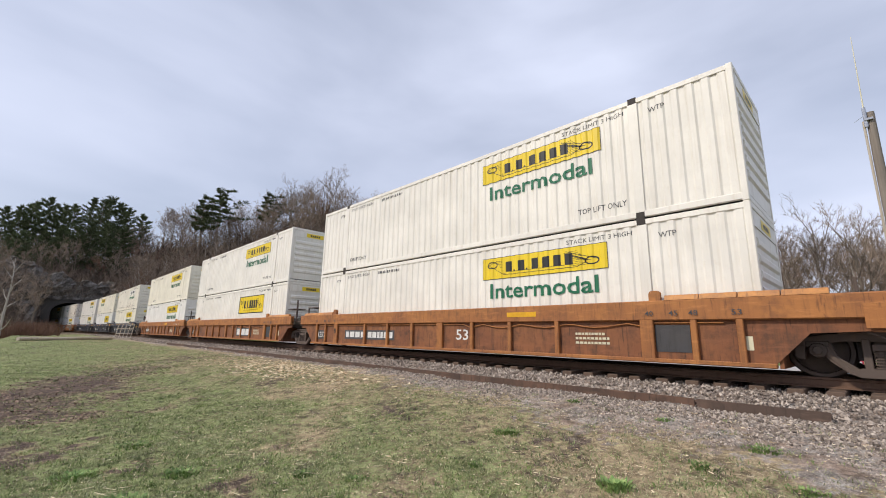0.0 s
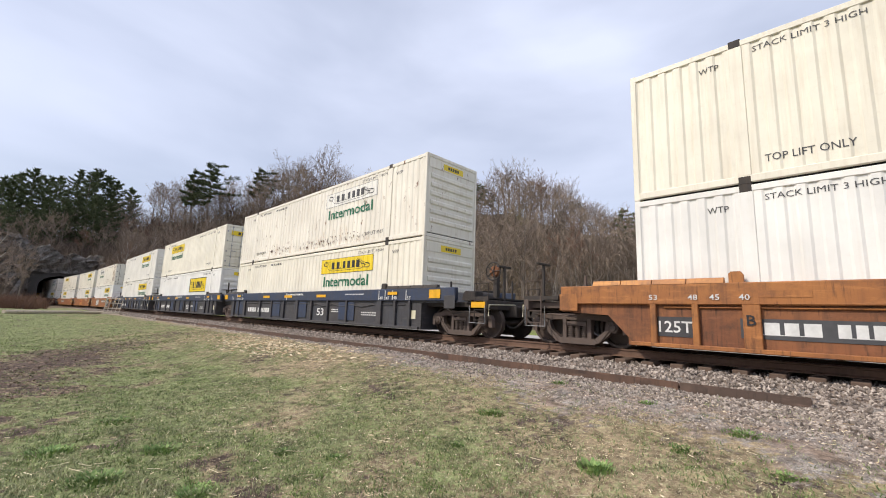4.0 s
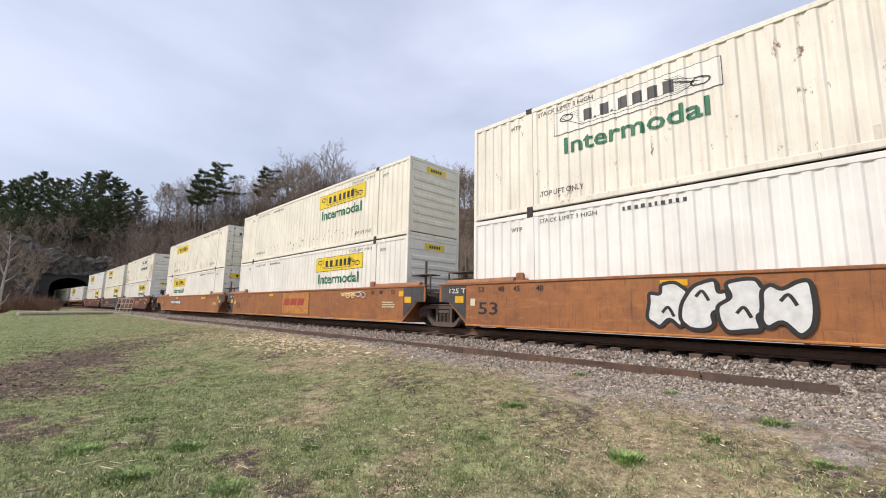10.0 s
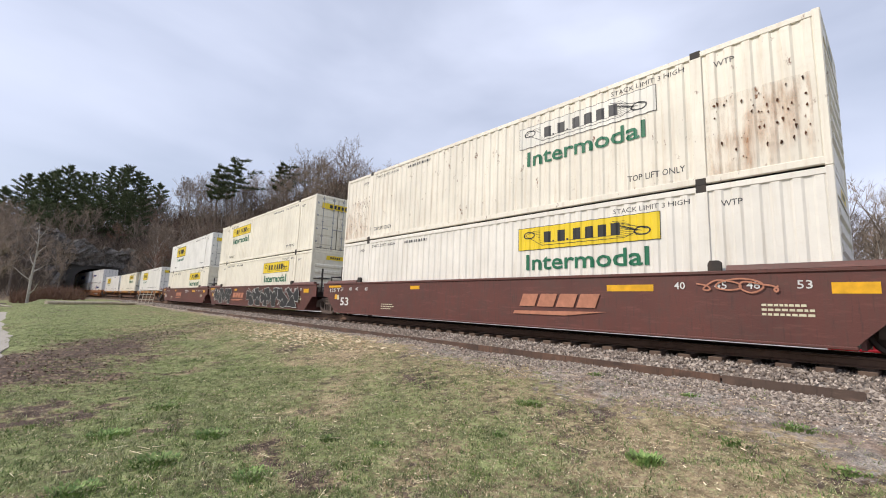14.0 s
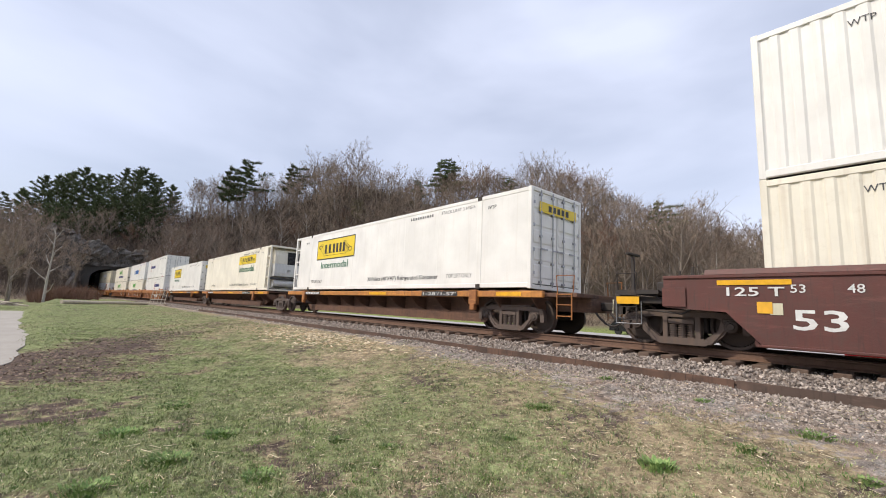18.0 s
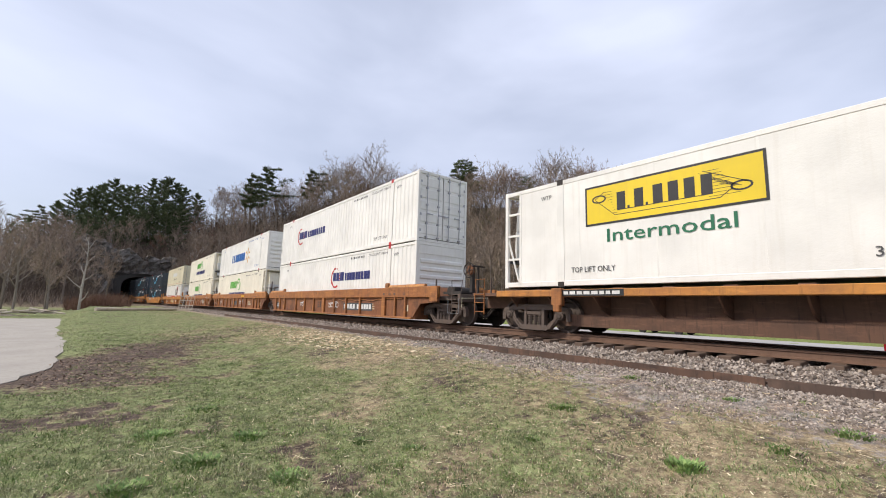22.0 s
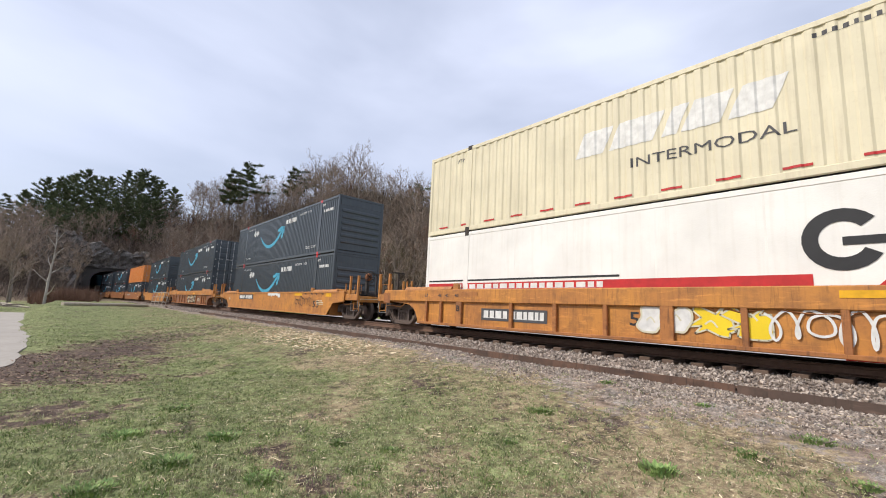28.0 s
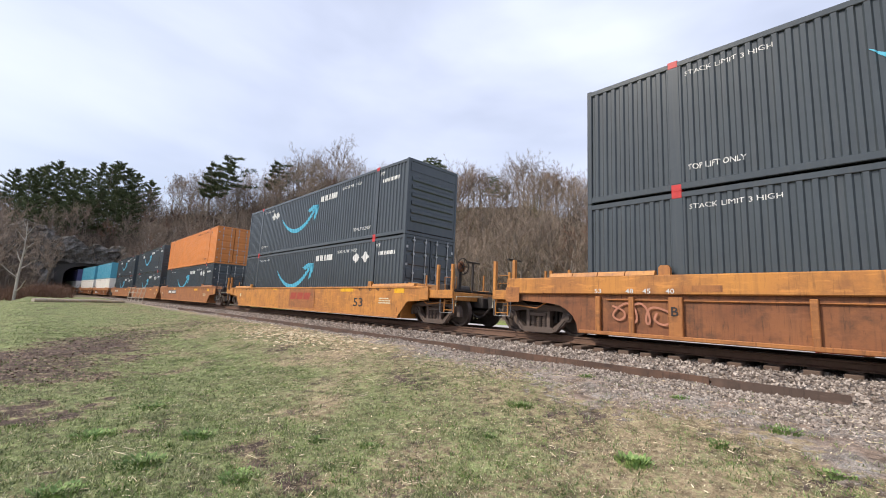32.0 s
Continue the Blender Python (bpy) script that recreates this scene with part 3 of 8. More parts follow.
def scroll(u0, u1, z0, z1, ground=None, ink=None, framed=False, seed=3):
    """A yellow panel with a dark scroll and bars in place of the name."""
    ground, ink = ground or YELLOW, ink or BLACK
    w, h = u1 - u0, z1 - z0
    out = []
    if framed:
        e = 0.05 if framed is True else framed
        out.append(mk("panel_border", Geo().rect(X(u0 - e), X(u1 + e), z0 - e, z1 + e), ink, "dark border"))
    out.append(mk("name_panel", Geo().rect(X(u0), X(u1), z0, z1), ground, "yellow name panel" if ground is YELLOW else "faded white name panel"))
    P = lambda a, b: (X(u0 + a * w), z0 + b * h)
    spans = []
    x = 0.215
    for i in range(8):
        dot = i in (1, 3)
        a, top = (0.014, 0.36) if dot else (0.057, 0.76)
        spans.append((P(x, 0)[0], P(x + a, 0)[0], P(0, top)[1]))
        x += a + (0.013 if i in (0, 2) else 0.031)
    out.append(mk("name_bar", comb(spans, P(0, 0.27)[1], 0.02 * h), ink, "dark bars on the panel"))
    o = Geo()
    th = 0.0020 * w
    for k in range(9):
        b0 = 0.82 - 0.075 * k
        for a0, a1 in ((0.12 + 0.012 * k, 0.185), (0.745, 0.80 + 0.012 * k)):
            p, q = P(a0, b0), P(a1, b0)
            o.poly([(p[0], p[1] - 0.004), (q[0], q[1] - 0.004), (q[0], q[1] + 0.004), (p[0], p[1] + 0.004)])
    for a, b in (((0.20, 0.16), (0.80, 0.16)), ((0.20, 0.16), (0.06, 0.66)), ((0.72, 0.84), (0.93, 0.42)), ((0.80, 0.16), (0.86, 0.34)), ((0.06, 0.66), (0.13, 0.84))):
        p, q = P(*a), P(*b)
        dx, dz = q[0] - p[0], q[1] - p[1]
        ln = math.hypot(dx, dz)
        nx, nz = -dz / ln * th, dx / ln * th
        o.poly([(p[0] - nx, p[1] - nz), (q[0] - nx, q[1] - nz), (q[0] + nx, q[1] + nz), (p[0] + nx, p[1] + nz)])
    for k in range(5):
        a0, b0 = 0.70 + 0.025 * k, 0.80 - 0.08 * k
        p, q = P(a0, b0), P(0.90 - 0.01 * k, 0.36 + 0.01 * k)
        o.poly([(p[0], p[1] - 0.005), (q[0], q[1] - 0.005), (q[0], q[1] + 0.005), (p[0], p[1] + 0.005)])
    for cx, cz in ((0.09, 0.66), (0.90, 0.36)):
        rr, m = 0.045 * w, 14
        for i in range(m):
            a, b = 2 * math.pi * i / m, 2 * math.pi * (i + 1) / m
            c = P(cx, cz)
            o.poly([(c[0] + rr * 1.15 * math.cos(a), c[1] + rr * 0.62 * math.sin(a)), (c[0] + rr * 1.15 * math.cos(b), c[1] + rr * 0.62 * math.sin(b)),
                    (c[0] + rr * 0.9 * math.cos(b), c[1] + rr * 0.42 * math.sin(b)), (c[0] + rr * 0.9 * math.cos(a), c[1] + rr * 0.42 * math.sin(a))])
    out.append(mk("scroll_line", o, ink))
    return out


def hunt(pos="right", style="yellow", seed=0, ink=INK):
    """Marks of the yellow-panel boxes. pos: where the panel sits along the side."""
    u0 = {"right": 9.66, "left": 2.76, "mid": 7.4}[pos]
    m = service(ink, seed, "near" if pos == "left" else "far")
    if style == "framed":
        return m + scroll(u0 - 0.2, u0 + 3.5, 1.43, 2.36, framed=True)
    if style == "framed_word":
        return m + scroll(u0 + 0.03, u0 + 3.72, 1.55, 2.45, framed=True) + [mk("word", words("Intermodal", X(u0 + 0.55), X(u0 + 3.25), 1.06, 1.38, 0.006), GREEN)]
    if style == "panel_only":
        return m + scroll(u0, u0 + 3.66, 1.92, 2.5)
    ground, dark = {"yellow": (YELLOW, BLACK), "faded": (FADED, INK)}[style]
    return m + scroll(u0, u0 + 3.70, 1.90, 2.49, ground, dark, 0.014) + [mk("word", words("Intermodal", X(u0 + 0.26), X(u0 + 3.46), 1.34, 1.76, 0.016), GREEN)]


def smile(mirror=0.0, seed=0):
    """A blue curved arrow, bars for the name, diamonds and stencils on a dark box."""
    m = [mk("stencil", words("STACK LIMIT 3 HIGH", X(11.36), X(12.97), 2.45, 2.58, 0.006), LETTER),
         mk("stencil", words("TOP LIFT ONLY", X(12.55), X(13.85), 0.42, 0.56, 0.006), LETTER),
         mk("stencil", words("WTP", X(14.3), X(14.62), 2.5, 2.66, 0.006), LETTER),
         mk("stencil", words("STACK LIMIT 3 HIGH", X(2.2), X(3.7), 2.5, 2.6, 0.006), LETTER),
         mk("stencil", words("TOP LIFT ONLY", X(2.2), X(3.2), 0.42, 0.54, 0.006), LETTER),
         mk("number_bar", bars(X(14.5), X(15.6), 2.2, 2.34, 8, seed), LETTER)]
    for u in ((12.92, 13.62) if seed % 2 else (3.75, 4.25)):
        m.append(mk("diamond", Geo().poly([(X(u - 0.27), 2.18), (X(u), 1.95), (X(u + 0.27), 2.18), (X(u), 2.41)]), LETTER, "white diamond placard"))
    k = 22
    cen = lambda t: 1.90 - 0.86 * (1 - (2 * t - 1) ** 2) + 0.04 * t
    wd = lambda t: 0.20 * (t ** 0.55) * (1.18 - t * 0.55) + 0.004
    way = [i / k for i in range(k + 1)]
    s = strip([(X(4.92 + 3.9 * a), cen(a) - wd(a)) for a in way], [(X(4.92 + 3.9 * a), cen(a) + wd(a) * 0.7) for a in way])
    s.poly([(X(8.05), 1.96), (X(8.6), 2.16), (X(9.2), 2.12), (X(9.15), 1.97), (X(8.75), 1.96), (X(8.3), 1.84)])
    s.poly([(X(9.2), 2.12), (X(9.12), 1.7), (X(8.85), 1.36), (X(8.75), 1.42), (X(8.9), 1.72), (X(8.86), 1.98)])
    m.append(mk("arrow", s, SKYBLUE, "bright blue curved arrow"))
    n = bars(X(9.42), X(10.95), 2.20, 2.46, 5, 2, 0.35)
    m.append(mk("name_bar", n, LETTER, "white bars"))
    return m


def ring(cx, cz, r0, r1, a0, a1, k=20):
    way = [radians(a0 + (a1 - a0) * i / k) for i in range(k + 1)]
    return strip([(cx + r1 * math.cos(a), cz + r1 * math.sin(a)) for a in way], [(cx + r0 * math.cos(a), cz + r0 * math.sin(a)) for a in way])


def crescent(u=2.6, z=1.25, seed=0):
    """A red crescent with a run of deep blue bars."""
    m = service(INK, seed, False)
    m.append(mk("crescent", ring(X(u + 0.52), z, 0.44, 0.53, 95, 300, 22), RED, "red crescent line"))
    m.append(mk("name_bar", bars(X(u + 0.2), X(u + 1.5), z - 0.17, z + 0.26, 3, seed, 0.12), INDIGO, "deep blue bars"))
    m.append(mk("name_bar", bars(X(u + 1.62), X(u + 4.1), z - 0.17, z + 0.20, 9, seed + 2, 0.22), INDIGO, "deep blue bars"))
    d = Geo()
    for i in range(9):
        q = radians(-60 + i * 18)
        c = (X(u + 0.52) + 0.5 * math.cos(q), z + 0.5 * math.sin(q))
        d.rect(c[0] - 0.025, c[0] + 0.025, c[1] - 0.025, c[1] + 0.025)
    m.append(mk("dot", d, RED, "red dots"))
    return m


def spark(u=3.9, seed=0):
    """Azure bars and an amber star of six rays."""
    m = service(AZURE, seed, False)
    m.append(mk("name_bar", bars(X(u), X(u + 4.6), 1.12, 1.80, 7, seed, 0.22), AZURE, "azure bars"))
    g = Geo()
    for i in range(6):
        a = radians(90 + 60 * i)
        c, s = math.cos(a), math.sin(a)
        p = lambda r, w: (X(u + 5.55) + r * c - w * s, 1.45 + r * s + w * c)
        g.poly([p(0.22, -0.03), p(0.5, -0.085), p(0.66, -0.06), p(0.68, 0.0), p(0.66, 0.06), p(0.5, 0.085), p(0.22, 0.03)])
    m.append(mk("star", g, AMBER, "amber six-rayed star"))
    return m


def leafy(u=4.3, express=True, seed=0):
    """Green bars with a curled green shape, deep blue bars below."""
    m = service(INK, seed, False)
    m.append(mk("name_bar", bars(X(u), X(u + 2.3), 1.62, 2.24, 5, seed, 0.2), LIME, "leaf green bars"))
    for cx, cz, r0, r1, a0, a1 in ((3.0, 1.95, 0.40, 0.52, -40, 200), (2.8, 1.85, 0.22, 0.32, 20, 250), (3.3, 1.80, 0.28, 0.38, -120, 90)):
        m.append(mk("curl", ring(X(u + cx), cz, r0, r1, a0, a1, 16), LIME, "curled green emblem"))
    if express:
        m.append(mk("name_bar", bars(X(u - 0.15), X(u + 1.9), 0.84, 1.24, 4, seed + 1, 0.16), INDIGO, "deep blue bars"))
        m.append(mk("name_bar", bars(X(u + 2.1), X(u + 5.3), 0.84, 1.24, 7, seed + 2, 0.16), INDIGO, "deep blue bars"))
    return m


def stripe(seed=0):
    """A red stripe with thin black lines, a round emblem in black and red."""
    m = [mk("stencil", words("STACK LIMIT 3 HIGH", X(12.1), X(13.9), 2.62, 2.73, 0.004), BLACK), mk("stencil", words("WTP", X(14.5), X(14.85), 2.5, 2.62, 0.004), BLACK),
         mk("stencil", words("TARE WEIGHT\n(LB) 12460", X(14.6), X(15.5), 1.95, 2.25, 0.003), BLACK)]
    g = Geo()
    g.rect(X(0.2), X(10.35), 1.0, 1.22)
    g.rect(X(12.75), X(15.4), 1.0, 1.22)
    m.append(mk("stripe", g, RED, "red stripe"))
    g = Geo()
    g.rect(X(0.2), X(7.0), 1.28, 1.33)
    g.rect(X(7.2), X(10.4), 0.90, 0.95)
    g.rect(X(12.75), X(15.4), 0.90, 0.95)
    m.append(mk("line", g, BLACK, "thin black lines"))
    m.append(mk("number_bar", bars(X(1.6), X(6.6), 1.04, 1.18, 18, seed), LETTER, "white bars on the stripe"))
    m.append(mk("emblem", ring(X(10.75), 1.78, 0.30, 0.52, 40, 330, 20), BLACK, "black open ring"))
    m.append(mk("emblem", Geo().rect(X(10.75), X(11.25), 1.68, 1.82), BLACK, "black bar"))
    m.append(mk("emblem", ring(X(12.15), 1.80, 0.34, 0.56, 0, 360, 26), BLACK, "black ring"))
    g = Geo()
    g.poly([(X(11.85), 1.55), (X(12.05), 1.55), (X(12.45), 2.06), (X(12.25), 2.06)])
    h = ring(X(12.0), 1.85, 0.55, 0.78, 15, 140, 16)
    g.add(h.v, h.f)
    g.poly([(X(11.1), 1.0), (X(12.6), 1.0), (X(12.8), 1.22), (X(11.3), 1.22)])
    m.append(mk("swoosh", g, RED, "red bands round the ring"))
    m.append(mk("number_bar", bars(X(11.3), X(12.6), 1.04, 1.18, 9, seed + 3), LETTER, "white bars"))
    return m


def slanted(seed=0):
    """Pale slanted bars in relief colour and a dark word below."""
    m = service(INK, seed, False)
    g = Geo()
    x = 5.86
    for w in (0.85, 1.15, 0.35, 0.8, 0.8):
        g.poly([(X(x), 1.45), (X(x + w * 0.9), 1.45), (X(x + w * 0.9 + 0.28), 2.08), (X(x + 0.28), 2.08)])
        x += w + 0.06
    m.append(mk("name_bar", g, LETTER, "white slanted bars"))
    m.append(mk("word", words("INTERMODAL", X(7.3), X(10.3), 0.90, 1.13, 0.004), INK))
    m.append(mk("tag", Geo().rect(X(12.15), X(12.7), 2.32, 2.56), TEAL, "blue square tag"))
    m.append(mk("number_bar", bars(X(12.8), X(13.7), 2.4, 2.52, 6, seed), INK))
    r = Geo()
    for i in range(15):
        r.rect(X(0.6 + i * 1.05), X(0.6 + i * 1.05 + 0.42), 0.22, 0.27)
    m.append(mk("reflector", r, RED, "row of dull red reflectors"))
    return m


def cooler(u=9.9, style="framed_word", seed=0):
    m = service(INK, seed, False)
    m += hunt("left" if u < 6 else "right", style, seed)[7:]
    m.append(mk("stencil", words('30 Pallets (48"X40") Refrigerated Container', X(7.8), X(12.3), 0.30, 0.52, 0.002), INK))
    m.append(mk("stencil", words("TOP LIFT ONLY", X(2.3), X(3.5), 0.36, 0.50, 0.004), INK))
    return m

# ---- the train: trucks and cars ----
WR = 0.45  # wheel radius
STEP = 0.89  # half the wheelbase of a truck
wheelsets = []


def run(pts, radii, seg=8):
    """One tube through points."""
    g = Geo()
    pts = [Vector(p) for p in pts]
    n = len(pts)
    for i, p in enumerate(pts):
        w = (pts[min(n - 1, i + 1)] - pts[max(0, i - 1)]).normalized()
        u = w.cross(Vector((0, 0, 1)) if abs(w.z) < 0.8 else Vector((0, 1, 0))).normalized()
        v = w.cross(u)
        g.v += [tuple(p + (u * math.cos(6.28319 * k / seg) + v * math.sin(6.28319 * k / seg)) * radii[i]) for k in range(seg)]
    g.f += [(i * seg + k, i * seg + (k + 1) % seg, (i + 1) * seg + (k + 1) % seg, (i + 1) * seg + k) for i in range(n - 1) for k in range(seg)]
    g.f += [tuple(range(seg - 1, -1, -1)), tuple(range((n - 1) * seg, n * seg))]
    return g


def truck(car, x):
    """A two-axle truck under a car, centred at x."""
    root = part("truck", Geo().box(-0.24, 0.24, -0.98, 0.98, 0.48, 0.72, 0.03), IRON, car, "rust-brown cast truck bolster", at=pose(x, 0, 0))
    for s in (-1, 1):
        y0, y1 = sorted((s * 0.93, s * 1.07))

        def frame_geo():
            g = Geo()
            g.prism([(-1.18, 0.52), (-1.12, 0.64), (-0.80, 0.70), (-0.45, 0.745), (0.45, 0.745), (0.80, 0.70), (1.12, 0.64), (1.18, 0.52), (0.98, 0.50), (0.62, 0.60), (-0.62, 0.60), (-0.98, 0.50)], y0, y1)
            g.box(-0.62, 0.62, y0 - 0.025, y1 + 0.025, 0.705, 0.75, 0.01)
            for k in (-1, 1):
                g.prism([(k * 1.18, 0.53), (k * 1.19, 0.31), (k * 1.07, 0.30), (k * 1.05, 0.52)], y0, y1)
                g.prism([(k * 0.94, 0.56), (k * 0.74, 0.62), (k * 0.66, 0.36), (k * 0.34, 0.10), (k * 0.53, 0.075), (k * 0.76, 0.28)], y0, y1)
                g.prism([(k * 0.92, 0.54), (k * 0.86, 0.57), (k * 0.50, 0.13), (k * 0.54, 0.09)], y0 - 0.022, y1 + 0.022)
                g.box(*sorted((k * 0.26, k * 0.36)), y0 - 0.01, y1 + 0.01, 0.12, 0.64, 0.01)
            g.prism([(-0.54, 0.10), (-0.42, 0.045), (0.42, 0.045), (0.54, 0.10), (0.40, 0.185), (-0.40, 0.185)], y0 - 0.02, y1 + 0.02)
            return g

        sf = part("side_frame", stock(("side_frame", s), IRON, frame_geo), None, root)
        sp = Geo()
        for i in range(3):
            for j in range(6):
                sp.tube((-0.17 + 0.17 * i, s * 1.0, 0.19 + 0.046 * j), (-0.17 + 0.17 * i, s * 1.0, 0.214 + 0.046 * j), 0.080, seg=10)
            sp.tube((-0.17 + 0.17 * i, s * 1.0, 0.18), (-0.17 + 0.17 * i, s * 1.0, 0.46), 0.05, seg=8)
        sp.box(-0.25, 0.25, s * 1.0 - 0.085, s * 1.0 + 0.085, 0.46, 0.56, 0.01)
        part("spring", stock(("spring", s), IRON, lambda: sp), None, sf)
        for k in (-1, 1):
            bc = Geo().lathe([(0.0, s * 0.15), (0.06, s * 0.15), (0.07, s * 0.13), (0.11, s * 0.12), (0.125, s * 0.09), (0.13, -s * 0.12)], (k * STEP, s * 1.0, WR), 14)
            bc.box(k * STEP - 0.15, k * STEP + 0.15, s * 1.0 - 0.09, s * 1.0 + 0.09, WR + 0.06, WR + 0.15, 0.01)
            part("bearing_cap", stock(("bearing_cap", s, k), WHEELM, lambda: bc), None, sf)
    for k in (-1, 1):
        g = Geo()
        for s in (-1, 1):
            p = [(0.02, 0.80), (0.10, 0.80), (0.13, 0.765), (0.30, 0.735), (0.37, 0.715), (0.39, 0.79), (WR - 0.005, 0.79), (WR, 0.755), (WR + 0.02, 0.715), (WR + 0.025, 0.69), (0.37, 0.685), (0.14, 0.7), (0.1, 0.67), (0.09, 0.6)]
            g.lathe([(r, s * y) for r, y in p], seg=28)
        g.tube((0, -0.95, 0), (0, 0.95, 0), 0.085, seg=10)
        for i in range(4):
            a = math.pi / 2 * i + 0.3
            g.tube((0.24 * math.cos(a), -0.752, 0.24 * math.sin(a)), (0.24 * math.cos(a), -0.742, 0.24 * math.sin(a)), 0.03, seg=6)
        ws = part("wheelset", stock(("wheelset",), WHEELM, lambda: g), None, root, "dusty steel wheels on one axle", at=pose(k * STEP, 0, WR))
        wheelsets.append(ws)
    b = Geo()
    for k in (-1, 1):
        for s in (-1, 1):
            b.box(k * (STEP - 0.5) - 0.04, k * (STEP - 0.5) + 0.04, *sorted((s * 0.62, s * 0.86)), 0.3, 0.6, 0.015)
        b.box(k * (STEP - 0.5) - 0.04, k * (STEP - 0.5) + 0.04, -0.7, 0.7, 0.36, 0.46)
    part("brake_beam", stock(("brake_beam",), GRIME, lambda: b), None, root)
    return root


def coupler(car, x, sx, mat):
    g = Geo().box(*sorted((x, x + sx * 0.75)), -0.11, 0.11, 0.68, 0.90, 0.03)
    g.prism([(x + sx * 0.7, 0.62), (x + sx * 1.0, 0.62), (x + sx * 1.05, 0.79), (x + sx * 1.0, 0.96), (x + sx * 0.7, 0.96)], -0.16, 0.18)
    c = part("coupler", g, GRIME, car, "dark cast knuckle coupler")
    pts = [Vector((x + sx * (0.1 + 0.9 * i / 7), -0.4, 0.62 - 0.32 * math.sin(math.pi * i / 7))) for i in range(8)]
    part("air_hose", run(pts, [0.028] * 8, 6), GRIME, c, "black sagging air hose")


def brake_wheel(car, x, y, z, turned=False):
    """A hand-brake stand with its wheel, facing the lawn or, turned, the car's end."""
    way = pose(x, y, 0, 0, 0, 90) @ pose(-x, -y, 0) if turned else pose(0, 0, 0)
    stand = part("brake_stand", Geo().box(x - 0.07, x + 0.07, y + 0.10, y + 0.24, 1.0, z + 0.12, 0.01), GRIME, car, "dark hand-brake stand", at=way)
    g = Geo()
    k = 18
    for i in range(k):
        a, b = 2 * math.pi * i / k, 2 * math.pi * (i + 1) / k
        g.tube((x + 0.26 * math.cos(a), y, z + 0.26 * math.sin(a)), (x + 0.26 * math.cos(b), y, z + 0.26 * math.sin(b)), 0.02, seg=5, cap=False)
    for i in range(5):
        a = 2 * math.pi * i / 5
        g.tube((x, y, z), (x + 0.26 * math.cos(a), y, z + 0.26 * math.sin(a)), 0.016, seg=5)
    g.tube((x, y, z), (x, y + 0.2, z), 0.03, seg=8)
    part("brake_wheel", g, GRIME, stand, "dark hand-brake wheel")
    part("gear_case", Geo().lathe([(0.0, -0.03), (0.14, -0.03), (0.17, 0.0), (0.17, 0.09), (0.0, 0.1)], (x, y + 0.05, z), 14), RUSTBROWN, stand, "rust-brown brake gear case")


def post(car, x, y, z0, z1, mat, r=0.025):
    part("grab_post", Geo().box(x - r, x + r, y - r, y + r, z0, z1, 0.006), mat, car)


def bent_pipe(name, pts, r, mat, car, label=""):
    return part(name, run(pts, [r] * len(pts), 6), mat, car, label)


def rails(car, x, sx, y, mat):
    """A ladder, a pale grab frame and uprights at one corner of a car's end."""
    for dx in (0.0, 0.42):
        part("ladder_stile", Geo().tube((x + sx * dx, y, 0.42), (x + sx * dx, y, 1.08), 0.018, seg=6), mat, car)
    for z in (0.5, 0.78, 1.04):
        part("ladder_rung", Geo().tube((x, y, z), (x + sx * 0.42, y, z), 0.013, seg=6), mat, car)
    bent_pipe("grab_frame", [(x + sx * 0.02, y, 1.05), (x - sx * 0.02, y, 1.52), (x + sx * 0.46, y * 0.96, 1.52), (x + sx * 0.42, y * 0.96, 1.05)], 0.016, mat, car)


def blobby(x0, x1, z0, z1, n, seed, swell=1.0):
    """A run of rounded, uneven spray-paint shapes."""
    g, rng = Geo(), random.Random(seed)
    w = (x1 - x0) / n
    for i in range(n):
        cx, cz = x0 + w * (i + 0.5), (z0 + z1) / 2 + rng.uniform(-0.06, 0.06)
        k = 9
        pts = []
        for j in range(k):
            a = 2 * math.pi * j / k + rng.uniform(-0.2, 0.2)
            pts.append((cx + 0.62 * w * swell * math.cos(a) * rng.uniform(0.75, 1.15), cz + (z1 - z0) * 0.5 * swell * math.sin(a) * rng.uniform(0.75, 1.1)))
        g.add([(x, -0.0005 * i, z) for x, z in pts], [tuple(range(k))])
    return g


def ribbon(g, pts, th, loop=False):
    """A smooth painted line through points."""
    n = len(pts)
    out = []
    for i in range(n if loop else n - 1):
        p = [pts[(i + k) % n] if loop else pts[max(0, min(n - 1, i + k))] for k in (-1, 0, 1, 2)]
        for j in range(5):
            t = j / 5
            out.append(tuple(0.5 * (2 * p[1][c] + (p[2][c] - p[0][c]) * t + (2 * p[0][c] - 5 * p[1][c] + 4 * p[2][c] - p[3][c]) * t * t + (3 * p[1][c] - p[0][c] - 3 * p[2][c] + p[3][c]) * t ** 3) for c in (0, 1)))
    out.append(out[0] if loop else pts[-1])
    v, n = [], len(out)
    for i, p in enumerate(out):
        a, b = out[max(0, i - 1)], out[min(n - 1, i + 1)]
        dx, dz = b[0] - a[0], b[1] - a[1]
        ln = math.hypot(dx, dz) + 1e-6
        nx, nz = -dz / ln * th, dx / ln * th
        y = -0.00008 * i
        v += [(p[0] - nx, y, p[1] - nz), (p[0] + nx, y, p[1] + nz)]
    return g.add(v, [(2 * i, 2 * i + 2, 2 * i + 3, 2 * i + 1) for i in range(n - 1)])


